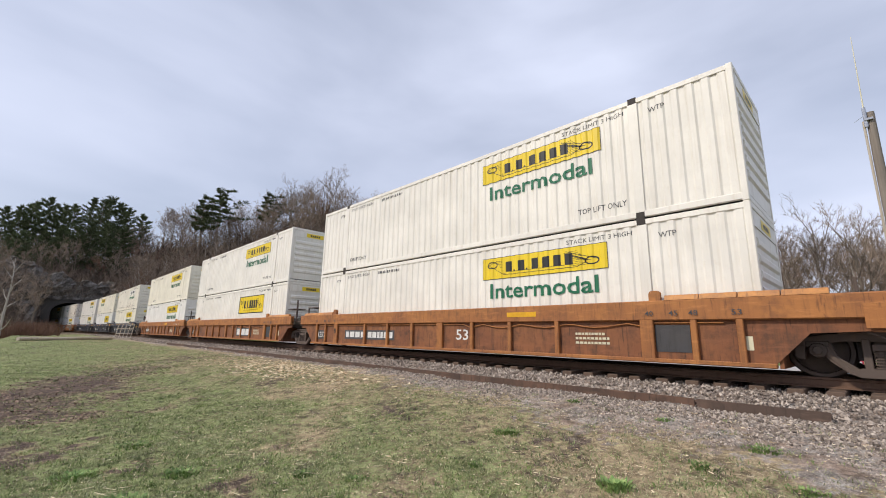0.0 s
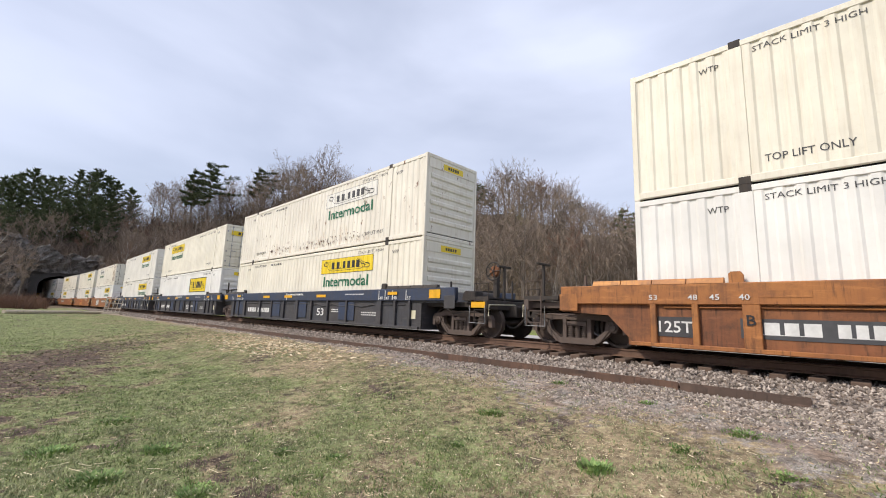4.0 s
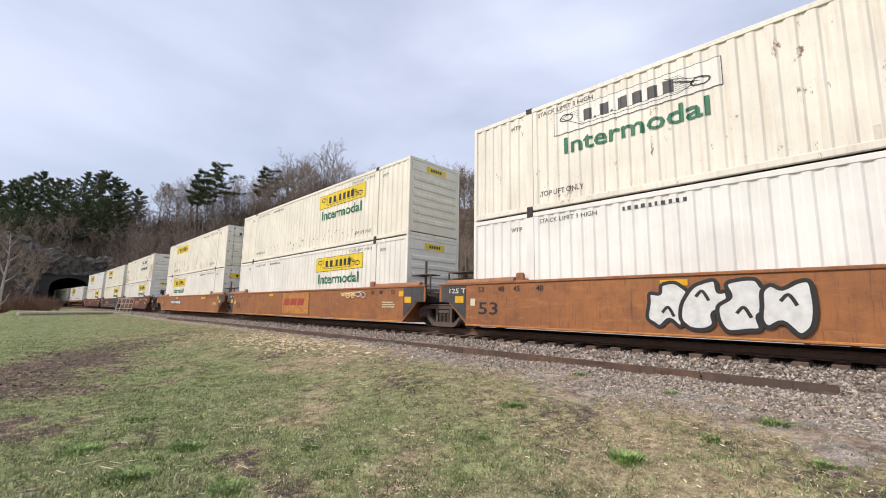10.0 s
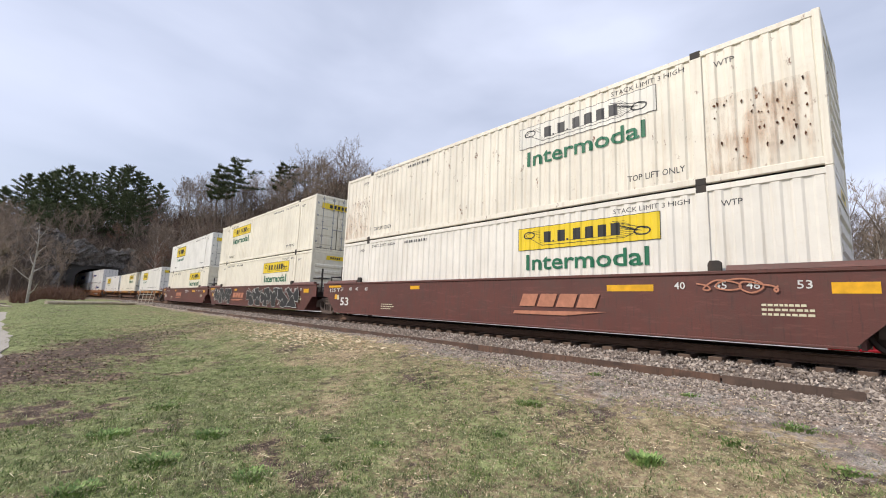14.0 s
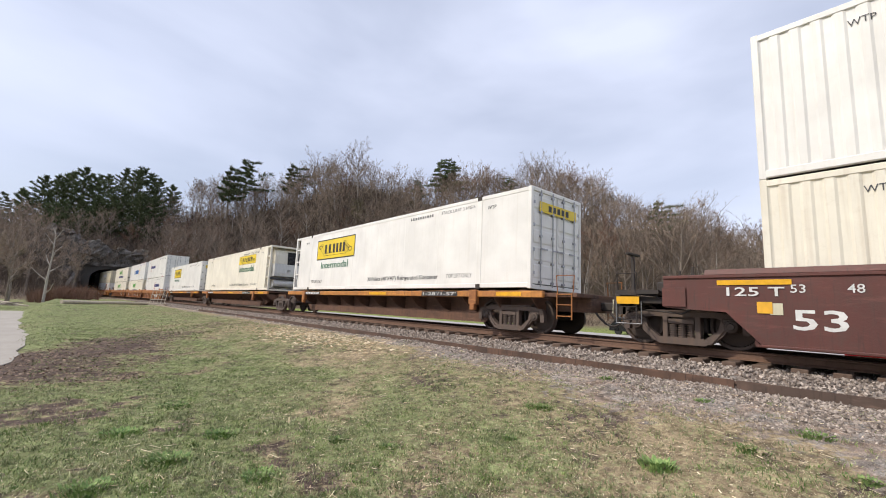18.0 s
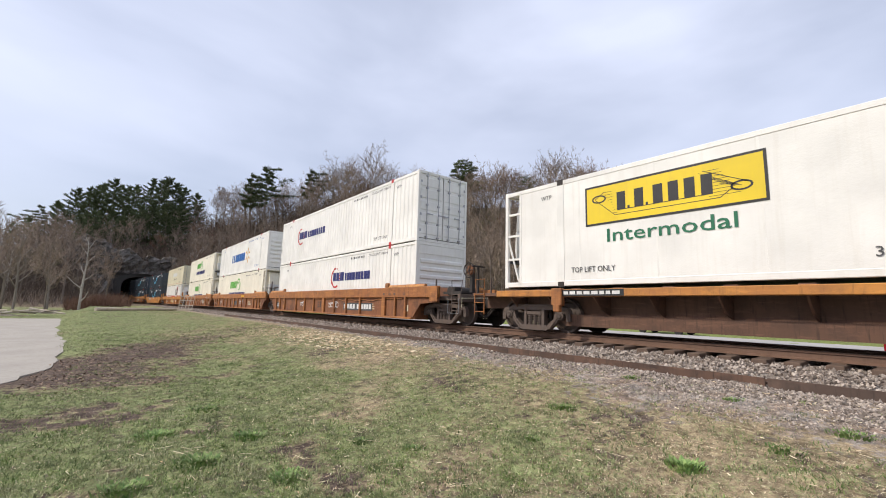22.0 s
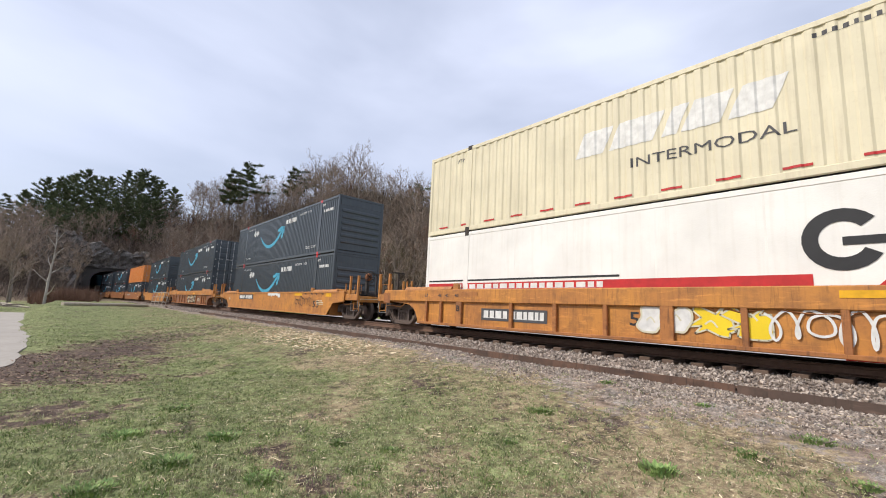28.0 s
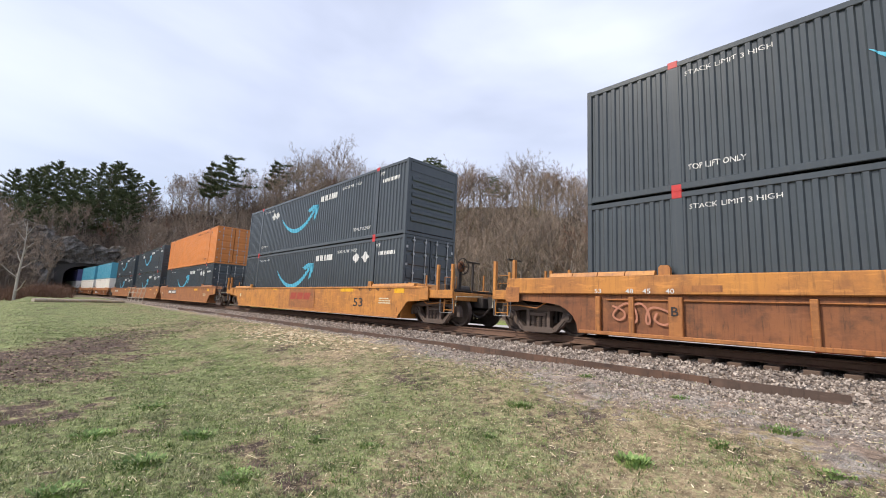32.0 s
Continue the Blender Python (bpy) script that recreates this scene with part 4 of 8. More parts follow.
def strokes(x0, x1, z0, z1, n, seed, th=0.02):
    """A looping hand-sprayed scrawl."""
    rng = random.Random(seed)
    k = max(3, n // 2)
    pitch, mid, amp = (x1 - x0) / k, (z0 + z1) / 2, (z1 - z0) / 2
    pts = []
    for i in range(k):
        a, r, up = amp * rng.uniform(0.5, 1.15), pitch * rng.uniform(0.25, 0.85), rng.uniform(-0.25, 0.25) * amp
        for j in range(6):
            q = 6.28319 * j / 6
            pts.append((x0 + pitch * (i + j / 6) + r * math.sin(q), mid + up + a * math.cos(q) * rng.uniform(0.8, 1.1)))
    return ribbon(Geo(), pts, th * 0.7)


def throw_up(x0, x1, z0, z1, n, seed, soft=True):
    """Outlines of swollen, overlapping spray-paint forms: rounded, or angular with spurs and notches."""
    rng = random.Random(seed)
    w, h = (x1 - x0) / n, z1 - z0
    forms = []
    for i in range(n):
        cx, cz, lean = x0 + w * (i + 0.5), (z0 + z1) / 2, rng.uniform(-0.12, 0.22) * h
        k = 14 if soft else 18
        notch = rng.sample(range(k), 2 if soft else 5)
        pts = []
        for j in range(k):
            a = 2 * math.pi * j / k + (rng.uniform(-0.05, 0.05) if soft else rng.uniform(-0.15, 0.15))
            c, q = math.cos(a), math.sin(a)
            p = 0.75 if soft else 0.55
            u, v = math.copysign(abs(c) ** p, c), math.copysign(abs(q) ** p, q)
            r = rng.uniform(0.90, 1.08) * (0.66 if j in notch and soft else 0.42 if j in notch else 1.0)
            if not soft and rng.random() < 0.18:
                r *= 1.25
            pts.append((cx + 0.58 * w * u * r + lean * v * 0.5, cz + 0.5 * h * v * min(r, 1.06)))
        forms.append(pts)
    return forms


def piece(x0, x1, z0, z1, n, seed, fill, edge, y, soft=True, th=0.022, lab="spray-paint"):
    """A sprayed piece: each form filled, with its own outline and an inner stroke."""
    rng = random.Random(seed + 50)
    out = []
    for i, pts in enumerate(throw_up(x0, x1, z0, z1, n, seed, soft)):
        cx, cz = sum(p[0] for p in pts) / len(pts), sum(p[1] for p in pts) / len(pts)
        line = ribbon(Geo(), pts, th, True)
        if soft:
            k = len(line.v) // 2
            body = [(0.5 * (line.v[2 * j][0] + line.v[2 * j + 1][0]), 0.5 * (line.v[2 * j][2] + line.v[2 * j + 1][2])) for j in range(k - 1)]
        else:
            body = pts
            line = Geo()
            m = len(pts)
            for j in range(m):
                (ax, az), (bx, bz) = pts[j], pts[(j + 1) % m]
                ln = math.hypot(bx - ax, bz - az) + 1e-6
                nx, nz = -(bz - az) / ln * th * 0.8, (bx - ax) / ln * th * 0.8
                ex, ez = (bx - ax) / ln * th * 0.5, (bz - az) / ln * th * 0.5
                line.add([(ax - nx - ex, 0, az - nz - ez), (bx - nx + ex, 0, bz - nz + ez), (bx + nx + ex, 0, bz + nz + ez), (ax + nx - ex, 0, az + nz - ez)], [(0, 1, 2, 3)])
        depth = y - 0.004 * i
        out.append(("graffiti", Geo().poly(body), fill, depth, lab + " form"))
        out.append(("graffiti_outline", Geo().add([(p[0], 0.0, p[2]) for p in line.v], line.f), edge, depth - 0.0015, lab + " outline"))
        w, h = (x1 - x0) / n, z1 - z0
        a = rng.uniform(-0.2, 0.2)
        out.append(("graffiti_stroke", ribbon(Geo(), [(cx - 0.16 * w, cz + a * h), (cx + 0.02 * w, cz + (a + 0.12) * h), (cx + 0.18 * w, cz + (a - 0.08) * h)], th * 0.8), edge, depth - 0.0015, lab + " stroke"))
    return out


def on_side(car, name, g, mat, y, label=""):
    """Lays a flat drawing on the car's near side at depth y."""
    out = Geo().add([(p[0], y + p[1] - 0.004, p[2]) for p in g.v], g.f)
    return part(name, out, mat, car, label, fix=False)


def well_car(label, style, left, right, marks, group):
    """One unit of a container well car, its well's centre on the track at the origin. left, right: 'car' for an outer end, 'joint' for a shared truck."""
    car = thing("well_car", label, "railway car", group)
    body, cap, rib = style["body"], style["cap"], style["rib"]
    ribbed, curved = style["ribbed"], style.get("curved", False)
    zt, zb, h = style["top"], 0.13, HL
    ends = {"car": h + (2.2 if curved else 1.98 if style.get("long") else 1.66), "joint": h + 1.2}
    steel = style.get("steel", GRIME if style["dark"] else IRON)
    xl, xr = -ends[left], ends[right]

    def toe(sx, e):
        """The lower outline at one end of the side, rising over the truck."""
        if curved and e == "car":
            arc = [(sx * (h + 0.12 + 0.75 * (1 - math.cos(a)) + 0.05), zb + 0.66 * math.sin(a)) for a in (0, 0.3, 0.6, 0.9, 1.25, 1.57)]
            return arc + [(sx * (h + 2.2), 0.88)]
        if style.get("square"):
            return [(sx * (h + 0.16), zb), (sx * (h + 0.17), 0.96), (sx * ends[e], 0.97)]
        if e == "joint":
            return [(sx * (h + 0.05), zb), (sx * (h + 0.80), 0.80), (sx * ends[e], 0.82)]
        return [(sx * (h + 0.02), zb), (sx * (h + 0.58), 0.72), (sx * ends[e], 0.78)]

    for s in (-1, 1):
        yo = s * (1.44 if ribbed else 1.50)
        y0, y1 = sorted((yo, yo - s * 0.03))
        low = list(reversed(toe(-1, left))) + toe(1, right)
        g = Geo().prism([(xl, zt - 0.03)] + low + [(xr, zt - 0.03)], y0, y1)
        wall = part("side_wall", g, body, car)
        c = Geo()
        if ribbed:
            c.box(xl, xr, *sorted((s * 1.53, s * 1.36)), zt - 0.40, zt, 0.02)
        else:
            c.box(xl, xr, *sorted((s * 1.53, s * 1.36)), zt - 0.07, zt, 0.015)
        part("top_chord", c, cap, car)
        c = Geo().box(-h - 0.1, h + 0.1, *sorted((s * 1.53, s * 1.38)), zb, zb + (0.08 if ribbed else 0.05), 0.012)
        part("bottom_chord", c, rib, car)
        if ribbed:
            for i, x in enumerate((-7.72, -6.98, -6.12, -4.05, -2.65, -1.32, 0.0, 1.32, 2.65, 4.05, 6.12, 6.98, 7.72)):
                wide = i in (2, 6, 10)
                gw = 0.13 if wide else 0.055
                key = ("rib", s, wide)
                me = stock(key, rib, lambda: Geo().box(-gw, gw, *sorted((s * 1.525, s * 1.44)), zb + 0.06, zt - 0.38, 0.012))
                part("rib", me, None, car, at=pose(x, 0, 0))
            pts = [Vector((-h + 0.55 + j * 0.25, s * 1.47, 0.90 - (0.09 * abs(math.sin(math.pi * j * 0.25 / 1.32)) if 8.5 < j * 0.25 < 13.7 else 0.0))) for j in range(61)]
            part("brake_pipe", stock(("brake_pipe", s), rib, lambda: run(pts, [0.016] * 61, 4)), None, car)
        for sx in (-1, 1):
            b = Geo().prism([(sx * 6.42, zt - 0.02), (sx * 6.42, zt + 0.16), (sx * 6.38, zt + 0.20), (sx * 6.24, zt + 0.20), (sx * 6.20, zt + 0.14), (sx * 6.20, zt - 0.02)], *sorted((s * 1.5, s * 1.40)))
            part("guide", b, GRIME if style["dark"] else cap, car)
            e = left if sx < 0 else right
            w = Geo()
            for k in range(4 if e == "car" else 4):
                a0, a1 = 6.50 + k * 0.62, 6.50 + k * 0.62 + (0.60 if ribbed else 0.62)
                v = [(sx * a0, s * 1.525, zt), (sx * a1, s * 1.525, zt), (sx * a1, s * 1.47, zt + 0.10), (sx * a0, s * 1.47, zt + 0.10), (sx * a0, s * 1.36, zt), (sx * a1, s * 1.36, zt), (sx * a1, s * 1.38, zt + 0.10), (sx * a0, s * 1.38, zt + 0.10)]
                w.add(v, [(0, 1, 2, 3), (5, 4, 7, 6), (3, 2, 6, 7), (0, 3, 7, 4), (1, 5, 6, 2)])
            part("cover_plate", w, style.get("cover", cap), car)
    for i in range(9):
        x = -h + 0.3 + i * (2 * h - 0.6) / 8
        part("floor_beam", stock(("floor_beam", body.name), body, lambda: Geo().box(-0.12, 0.12, -1.38, 1.38, zb + 0.02, zb + 0.07)), None, car, at=pose(x, 0, 0))
    for sx, e in ((-1, left), (1, right)):
        xe = ends[e]
        g = Geo().box(*sorted((sx * (h + 0.12), sx * (h + 0.18))), -1.40, 1.40, zb, zt - 0.1)
        part("bulkhead", g, body, car)
        X2 = lambda a, b: sorted((sx * (h + a), sx * (h + b)))
        if e == "car":
            part("end_deck", Geo().box(*X2(0.18, 2.72), -1.22, 1.22, 0.86, 1.0, 0.01), steel, car, "grimy steel end deck")
            part("end_sill", Geo().box(*X2(2.62, 2.76), -1.4, 1.4, 0.80, 1.06, 0.015), steel, car, "grimy end sill")
            part("draft_box", Geo().box(*X2(2.3, 3.0), -0.35, 0.35, 0.60, 0.92, 0.02), GRIME, car)
            part("slope_plate", Geo().prism([(sx * (h + 0.18), 1.0), (sx * (h + 1.2), 1.0), (sx * (h + 0.9), 1.32), (sx * (h + 0.18), 1.40)], -1.18, 1.18), body, car)
            part("corner_panel", Geo().box(*sorted((sx * (xe - 0.42), sx * (xe + 0.02))), -1.535, -1.525, 0.80, 1.18, 0.004), rib, car, "patched corner panel")
            w = Geo()
            for k in range(9):
                w.box(*X2(1.84 + 0.1 * k, 1.91 + 0.1 * k), -1.3, 1.3, 1.10, 1.14)
            w.box(*X2(1.82, 2.76), -1.36, -1.30, 1.06, 1.15)
            part("walkway", w, GRIME, car, "dark slotted end walkway")
            for s in (-1, 1):
                rails(car, sx * (h + 2.28), sx, s * 1.36, steel)
                bent_pipe("stirrup", [(sx * (h + 2.15), s * 1.42, 0.9), (sx * (h + 2.15), s * 1.42, 0.42), (sx * (h + 2.7), s * 1.42, 0.42), (sx * (h + 2.7), s * 1.42, 0.9)], 0.012, BARE, car, "dull metal foot stirrup")
                if style.get("steel"):
                    part("end_channel", Geo().box(*sorted((sx * (xe - 0.1), sx * (h + 2.74))), *sorted((s * 1.47, s * 1.40)), 0.86, 1.12, 0.012), steel, car, "orange end channel")
                    for dx in (2.02, 2.68):
                        post(car, sx * (h + dx), s * 1.43, 0.95, 1.92, steel, 0.045)
            post(car, sx * (h + 2.7), -0.55, 1.0, 2.05, GRIME, 0.035)
            post(car, sx * (h + 2.1), 0.7, 1.0, 1.75, steel)
            post(car, sx * (h + 1.2), -1.2, 1.0, 1.62, steel)
            part("kick_plate", Geo().box(*X2(2.66, 2.74), -0.85, -0.25, 2.02, 2.07, 0.006), GRIME, car)
            coupler(car, sx * (h + 2.35), sx, GRIME)
            part("air_reservoir", Geo().tube((sx * (h + 1.5), -0.8, 1.2), (sx * (h + 1.5), 0.5, 1.2), 0.17, seg=12), GRIME, car, "dark air tank on the end deck")
            part("control_valve", Geo().box(*X2(1.72, 2.0), -1.0, -0.62, 1.02, 1.34, 0.03), GRIME, car, "dark brake valve")
            pipe = [(sx * (h + 0.95), -1.28, 0.9), (sx * (h + 1.4), -1.3, 0.66), (sx * (h + 2.0), -1.26, 0.72), (sx * (h + 2.6), -1.1, 0.7)]
            bent_pipe("air_pipe", pipe, 0.018, steel, car)
            bent_pipe("cut_lever", [(sx * (h + 2.8), -1.38, 0.62), (sx * (h + 2.8), -1.36, 0.92), (sx * (h + 2.86), -0.2, 0.96)], 0.014, PALEYEL, car, "pale uncoupling lever")
            if style["dark"]:
                part("reflector", Geo().box(*X2(2.2, 2.7), -1.415, -1.40, 0.84, 1.0), REFLECT, car, "yellow reflective patch")
            if sx > 0:
                brake_wheel(car, sx * (h + 2.45), -0.75, 1.92, bool(style.get("steel")))
            truck(car, sx * (h + 1.5))
        else:
            d = Geo().prism([(sx * (h + 0.18), 0.80), (sx * (h + 1.55), 0.80), (sx * (h + 1.55), 1.04), (sx * (h + 0.9), 1.22), (sx * (h + 0.18), 1.3)], -0.95, 0.95)
            part("end_deck", d, GRIME if not style["dark"] else CHARCOAL, car)
            for s in (-1, 1):
                post(car, sx * (h + 0.6), s * 0.95, 1.1, 2.2, steel, 0.035)
                post(car, sx * (h + 1.1), s * 1.2, 1.1, 1.7, steel)
                part("step_plate", Geo().box(*X2(0.25, 1.05), *sorted((s * 0.7, s * 1.28)), 1.70, 1.735, 0.006), steel, car, "grimy overhead step plate")
                bent_pipe("air_pipe", [(sx * (h + 0.4), s * 1.2, 1.36), (sx * (h + 1.0), s * 1.15, 1.1), (sx * (h + 1.6), s * 1.1, 1.12)], 0.02, steel, car)
            if sx > 0:
                truck(car, h + 1.62)
    for i, (name, g, mat, y, lab) in enumerate(marks):
        on_side(car, name, g, mat, y - 0.0008 * i, lab)
    return car


PLATE, CHORD, SMOOTH = -1.44, -1.53, -1.50


def ribbed_marks(seed, x53=-5.4, left_lab="125T", number=(-5.5, -2.6), ink53=None):
    """Stencils of a ribbed unit: weights, size marks, bars for its number."""
    y = PLATE
    m = [("stencil", words("53", x53 - 0.24, x53 + 0.24, 0.46, 0.76, 0.012), ink53 or (LETTER if seed % 2 else BLACK), y, ""),
         ("placard", Geo().rect(HL - 0.42, HL - 0.2, 0.42, 0.66), PALEYEL, y, "cream placard"),
         ("small_print", bars(4.5, 5.3, 0.45, 0.5, 9, seed + 5), PALEYEL, y, ""), ("small_print", bars(4.5, 5.3, 0.55, 0.6, 9, seed + 6), PALEYEL, y, ""), ("small_print", bars(4.5, 5.2, 0.65, 0.7, 9, seed + 7), PALEYEL, y, ""),
         ("reflector", Geo().rect(2.6, 3.5, 1.08, 1.2), REFLECT if seed % 2 else CAPORANGE, CHORD, "worn yellow strip"), ("reflector", Geo().rect(-6.0, -5.3, 1.08, 1.2), CAPORANGE, CHORD, "worn strip")]
    if seed < 4:
        m.append(("dark_patch", Geo().rect(6.26, 6.90, 0.34, 0.86), CHARCOAL, y, "dark repaint patch"))
    if number:
        a, b = number
        m += [("number_patch", Geo().rect(a - 0.1, b + 0.1, 0.38, 0.72), INK, y, "dark number patch"), ("number_bar", bars(a, a + (b - a) * 0.42, 0.45, 0.66, 4, seed, 0.3), LETTER, y, "white bars"),
              ("number_bar", bars(a + (b - a) * 0.5, b, 0.45, 0.66, 6, seed + 1, 0.3), LETTER, y, "white bars")]
    if left_lab:
        m += [("dark_patch", Geo().rect(-7.66, -7.02, 0.34, 0.72), CHARCOAL, y + 0.002, "dark repaint patch"), ("stencil", words(left_lab, -7.64, -7.05, 0.42, 0.64, 0.01), LETTER, y, "")]
    m.append(("stencil", words("B", -6.19, -6.06, 0.60, 0.78, 0.01), BLACK, -1.525, ""))
    for i, (t, u) in enumerate((("53", 7.7), ("48", 7.0), ("45", 6.65), ("40", 6.2))):
        for sg in (-1, 1):
            m.append(("stencil", words(t, sg * u - 0.08, sg * u + 0.08, 1.04, 1.14, 0.006), INK if seed % 3 else LETTER, CHORD, ""))
    return m


def blue_marks(seed):
    m = [("stencil", words("53", 1.75, 2.3, 0.42, 0.72, 0.016), LETTER, PLATE, ""), ("stencil", words("125-T", -HL + 1.05, -HL + 1.85, 0.48, 0.70, 0.012), LETTER, PLATE, ""),
         ("number_bar", bars(-5.7, -4.65, 0.45, 0.67, 4, seed), LETTER, PLATE, "white bars"), ("number_bar", bars(-4.4, -3.0, 0.45, 0.67, 6, seed + 1), LETTER, PLATE, "white bars"),
         ("small_print", bars(2.9, 3.7, 0.58, 0.62, 8, seed), LETTER, PLATE, ""), ("small_print", bars(2.9, 3.7, 0.66, 0.70, 8, seed + 1), LETTER, PLATE, ""),
         ("small_print", bars(5.0, 5.9, 0.5, 0.54, 8, seed + 2), LETTER, PLATE, ""), ("small_print", bars(5.0, 5.9, 0.58, 0.62, 8, seed + 3), LETTER, PLATE, ""),
         ("small_print", bars(-0.9, 0.6, 1.26, 1.33, 14, seed + 4), LETTER, CHORD, ""), ("small_print", bars(4.0, 5.2, 1.24, 1.28, 12, seed + 5), LETTER, CHORD, ""),
         ("placard", Geo().rect(HL - 0.3, HL - 0.08, 0.45, 0.72), PALEYEL, PLATE, "cream placard"), ("white_tick", Geo().rect(-1.02, -0.95, 1.06, 1.38), LETTER, CHORD, "")]
    for x in (-3.6, -1.2, 1.8):
        m.append(("reflector", Geo().rect(x, x + 0.75, 1.16, 1.27), REFLECT, CHORD, "yellow reflective strip"))
    for sg in (-1, 1):
        m.append(("reflector", Geo().rect(sg * 8.95 - 0.26, sg * 8.95 + 0.22, 1.10, 1.36), REFLECT, CHORD, "orange reflective patch"))
        for t, u in (("53", 7.75), ("48", 7.05), ("45", 6.65), ("40", 6.3)):
            m.append(("stencil", words(t, sg * u - 0.1, sg * u + 0.08, 1.06, 1.17, 0.006), LETTER, CHORD, ""))
            m.append(("white_tick", Geo().rect(sg * u - 0.16, sg * u - 0.125, 1.05, 1.37), LETTER, CHORD, ""))
        m.append(("reflector", Geo().rect(sg * 6.9 - 0.25, sg * 6.9 + 0.25, 1.22, 1.32), REFLECT, CHORD, "yellow reflective strip"))
    for i, x in enumerate((-6.9, -2.3, 0.3, 4.0)):
        m.append(("paint_patch", Geo().rect(x - 0.55, x + 0.55, 0.3, 0.98), NAVY, PLATE + 0.002, "navy repaint patch"))
    return m


def smooth_marks(seed, dark, logo=None, number=(-5.0, -2.2, 0.8), tags=(), x53=-HL + 0.72, darkends=""):
    """Stencils of a smooth-sided unit."""
    ink = dark
    y = SMOOTH
    m = [("stencil", words("53", x53 - 0.34, x53 + 0.34, 0.46, 0.80, 0.014), ink, y, ""), ("reflector", Geo().rect(4.2, 5.2, 1.04, 1.18), REFLECT, y, "yellow reflective strip"),
         ("reflector", Geo().rect(-2.9, -2.4, 1.12, 1.24), REFLECT, y, "yellow reflective strip"),
         ("reflector", Geo().rect(HL - 0.15, HL + 0.4, 1.0, 1.18), REFLECT, y, "yellow reflective strip"),
         ("small_print", bars(7.0, 7.7, 0.62, 0.66, 8, seed), PALEYEL, y, ""), ("small_print", bars(7.0, 7.7, 0.7, 0.74, 8, seed + 1), PALEYEL, y, ""), ("small_print", bars(7.0, 7.6, 0.78, 0.82, 8, seed + 2), PALEYEL, y, ""),
         ("placard", Geo().rect(-HL + 0.08, -HL + 0.26, 0.7, 0.9), PALEYEL, y, "cream placard")]
    for t, u in (("53", 7.6), ("48", 6.9), ("45", 6.4), ("40", 5.7)):
        for sg in (-1, 1):
            m.append(("stencil", words(t, sg * u - 0.1, sg * u + 0.1, 1.08, 1.22, 0.006), ink, y, ""))
    if ink is LETTER:
        m += [("stencil", words("125 T", -HL - 0.55, -HL + 0.30, 1.02, 1.18, 0.01), ink, y - 0.003, ""), ("reflector", Geo().rect(-HL - 0.7, -HL + 0.4, 1.22, 1.31), REFLECT, y, "yellow reflective strip"),
              ("reflector", Geo().rect(-HL - 0.1, -HL + 0.12, 0.72, 0.92), AMBER, y, "amber square"), ("small_print", bars(-4.6, -4.0, 0.4, 0.43, 5, seed + 3), PALEYEL, y, ""), ("small_print", bars(-4.6, -3.8, 0.48, 0.51, 6, seed + 4), PALEYEL, y, ""), ("small_print", bars(-4.6, -3.9, 0.56, 0.59, 6, seed + 5), PALEYEL, y, "")]
    if number:
        a, b, z = number
        m += [("number_patch", Geo().rect(a - 0.15, b + 0.25, z - 0.05, z + 0.27), INK, y, "dark number patch"), ("number_bar", bars(a, a + (b - a) * 0.4, z, z + 0.21, 4, seed), LETTER, y, "white bars"),
              ("number_bar", bars(a + (b - a) * 0.5, b, z, z + 0.21, 6, seed + 1), LETTER, y, "white bars")]
    for sx in [q for q, c in ((-1, "L"), (1, "R")) if c in darkends]:
        m.append(("dark_patch", Geo().poly([(sx * (HL + 0.12), 0.30), (sx * (HL + 0.12), 1.28), (sx * (HL + 1.1), 1.28), (sx * (HL + 1.1), 0.83), (sx * (HL + 0.78), 0.82)]), CHARCOAL, y, "charcoal end panel"))
        m.append(("reflector", Geo().rect(*sorted((sx * (HL + 0.18), sx * (HL + 0.52))), 0.78, 0.98), REFLECT, y, "yellow reflective patch"))
        if sx < 0:
            m.append(("stencil", words("125 T", -HL - 0.75, -HL - 0.1, 1.06, 1.2, 0.008), LETTER, y - 0.002, ""))
    if logo:
        x, ground, col = logo[:3]
        if ground:
            m.append(("logo_patch", Geo().rect(x - 1.25, x + 1.45, 0.28, 1.24), ground, y + 0.001, "paler square of paint"))
        k = 3 if ground else 4
        for i in range(k):
            a = x - 1.15 + 2.2 * i / k
            m.append(("logo_bar", Geo().poly([(a, 0.66), (a + 1.9 / k, 0.66), (a + 1.9 / k + 0.12, 0.98), (a + 0.12, 0.98)]), col, y - 0.002, "plain slanted block"))
        if not ground:
            m.append(("logo_bar", Geo().poly([(x - 1.35, 0.46), (x + 0.2, 0.46), (x + 1.25, 0.58), (x - 1.3, 0.54)]), col, y - 0.002, "plain tapering line"))
    for x0, x1, n, fill, edge, sd in tags:
        if fill is LETTER:
            m += piece(x0, x1, 0.28, 1.18, n - 1, sd, LETTER, BLACK, y, True, 0.035, "white rounded spray-paint")
        elif fill is INK:
            m += piece(x0, x1, 0.22, 1.30, n, sd, BLACK, LETTER, y, True, 0.026, "black rounded spray-paint")
        else:
            m += piece(x0, x1, 0.22, 1.28, max(3, n * 2 // 3), sd, BLACK, edge, y, False, 0.014, "black angular spray-paint")
    return m


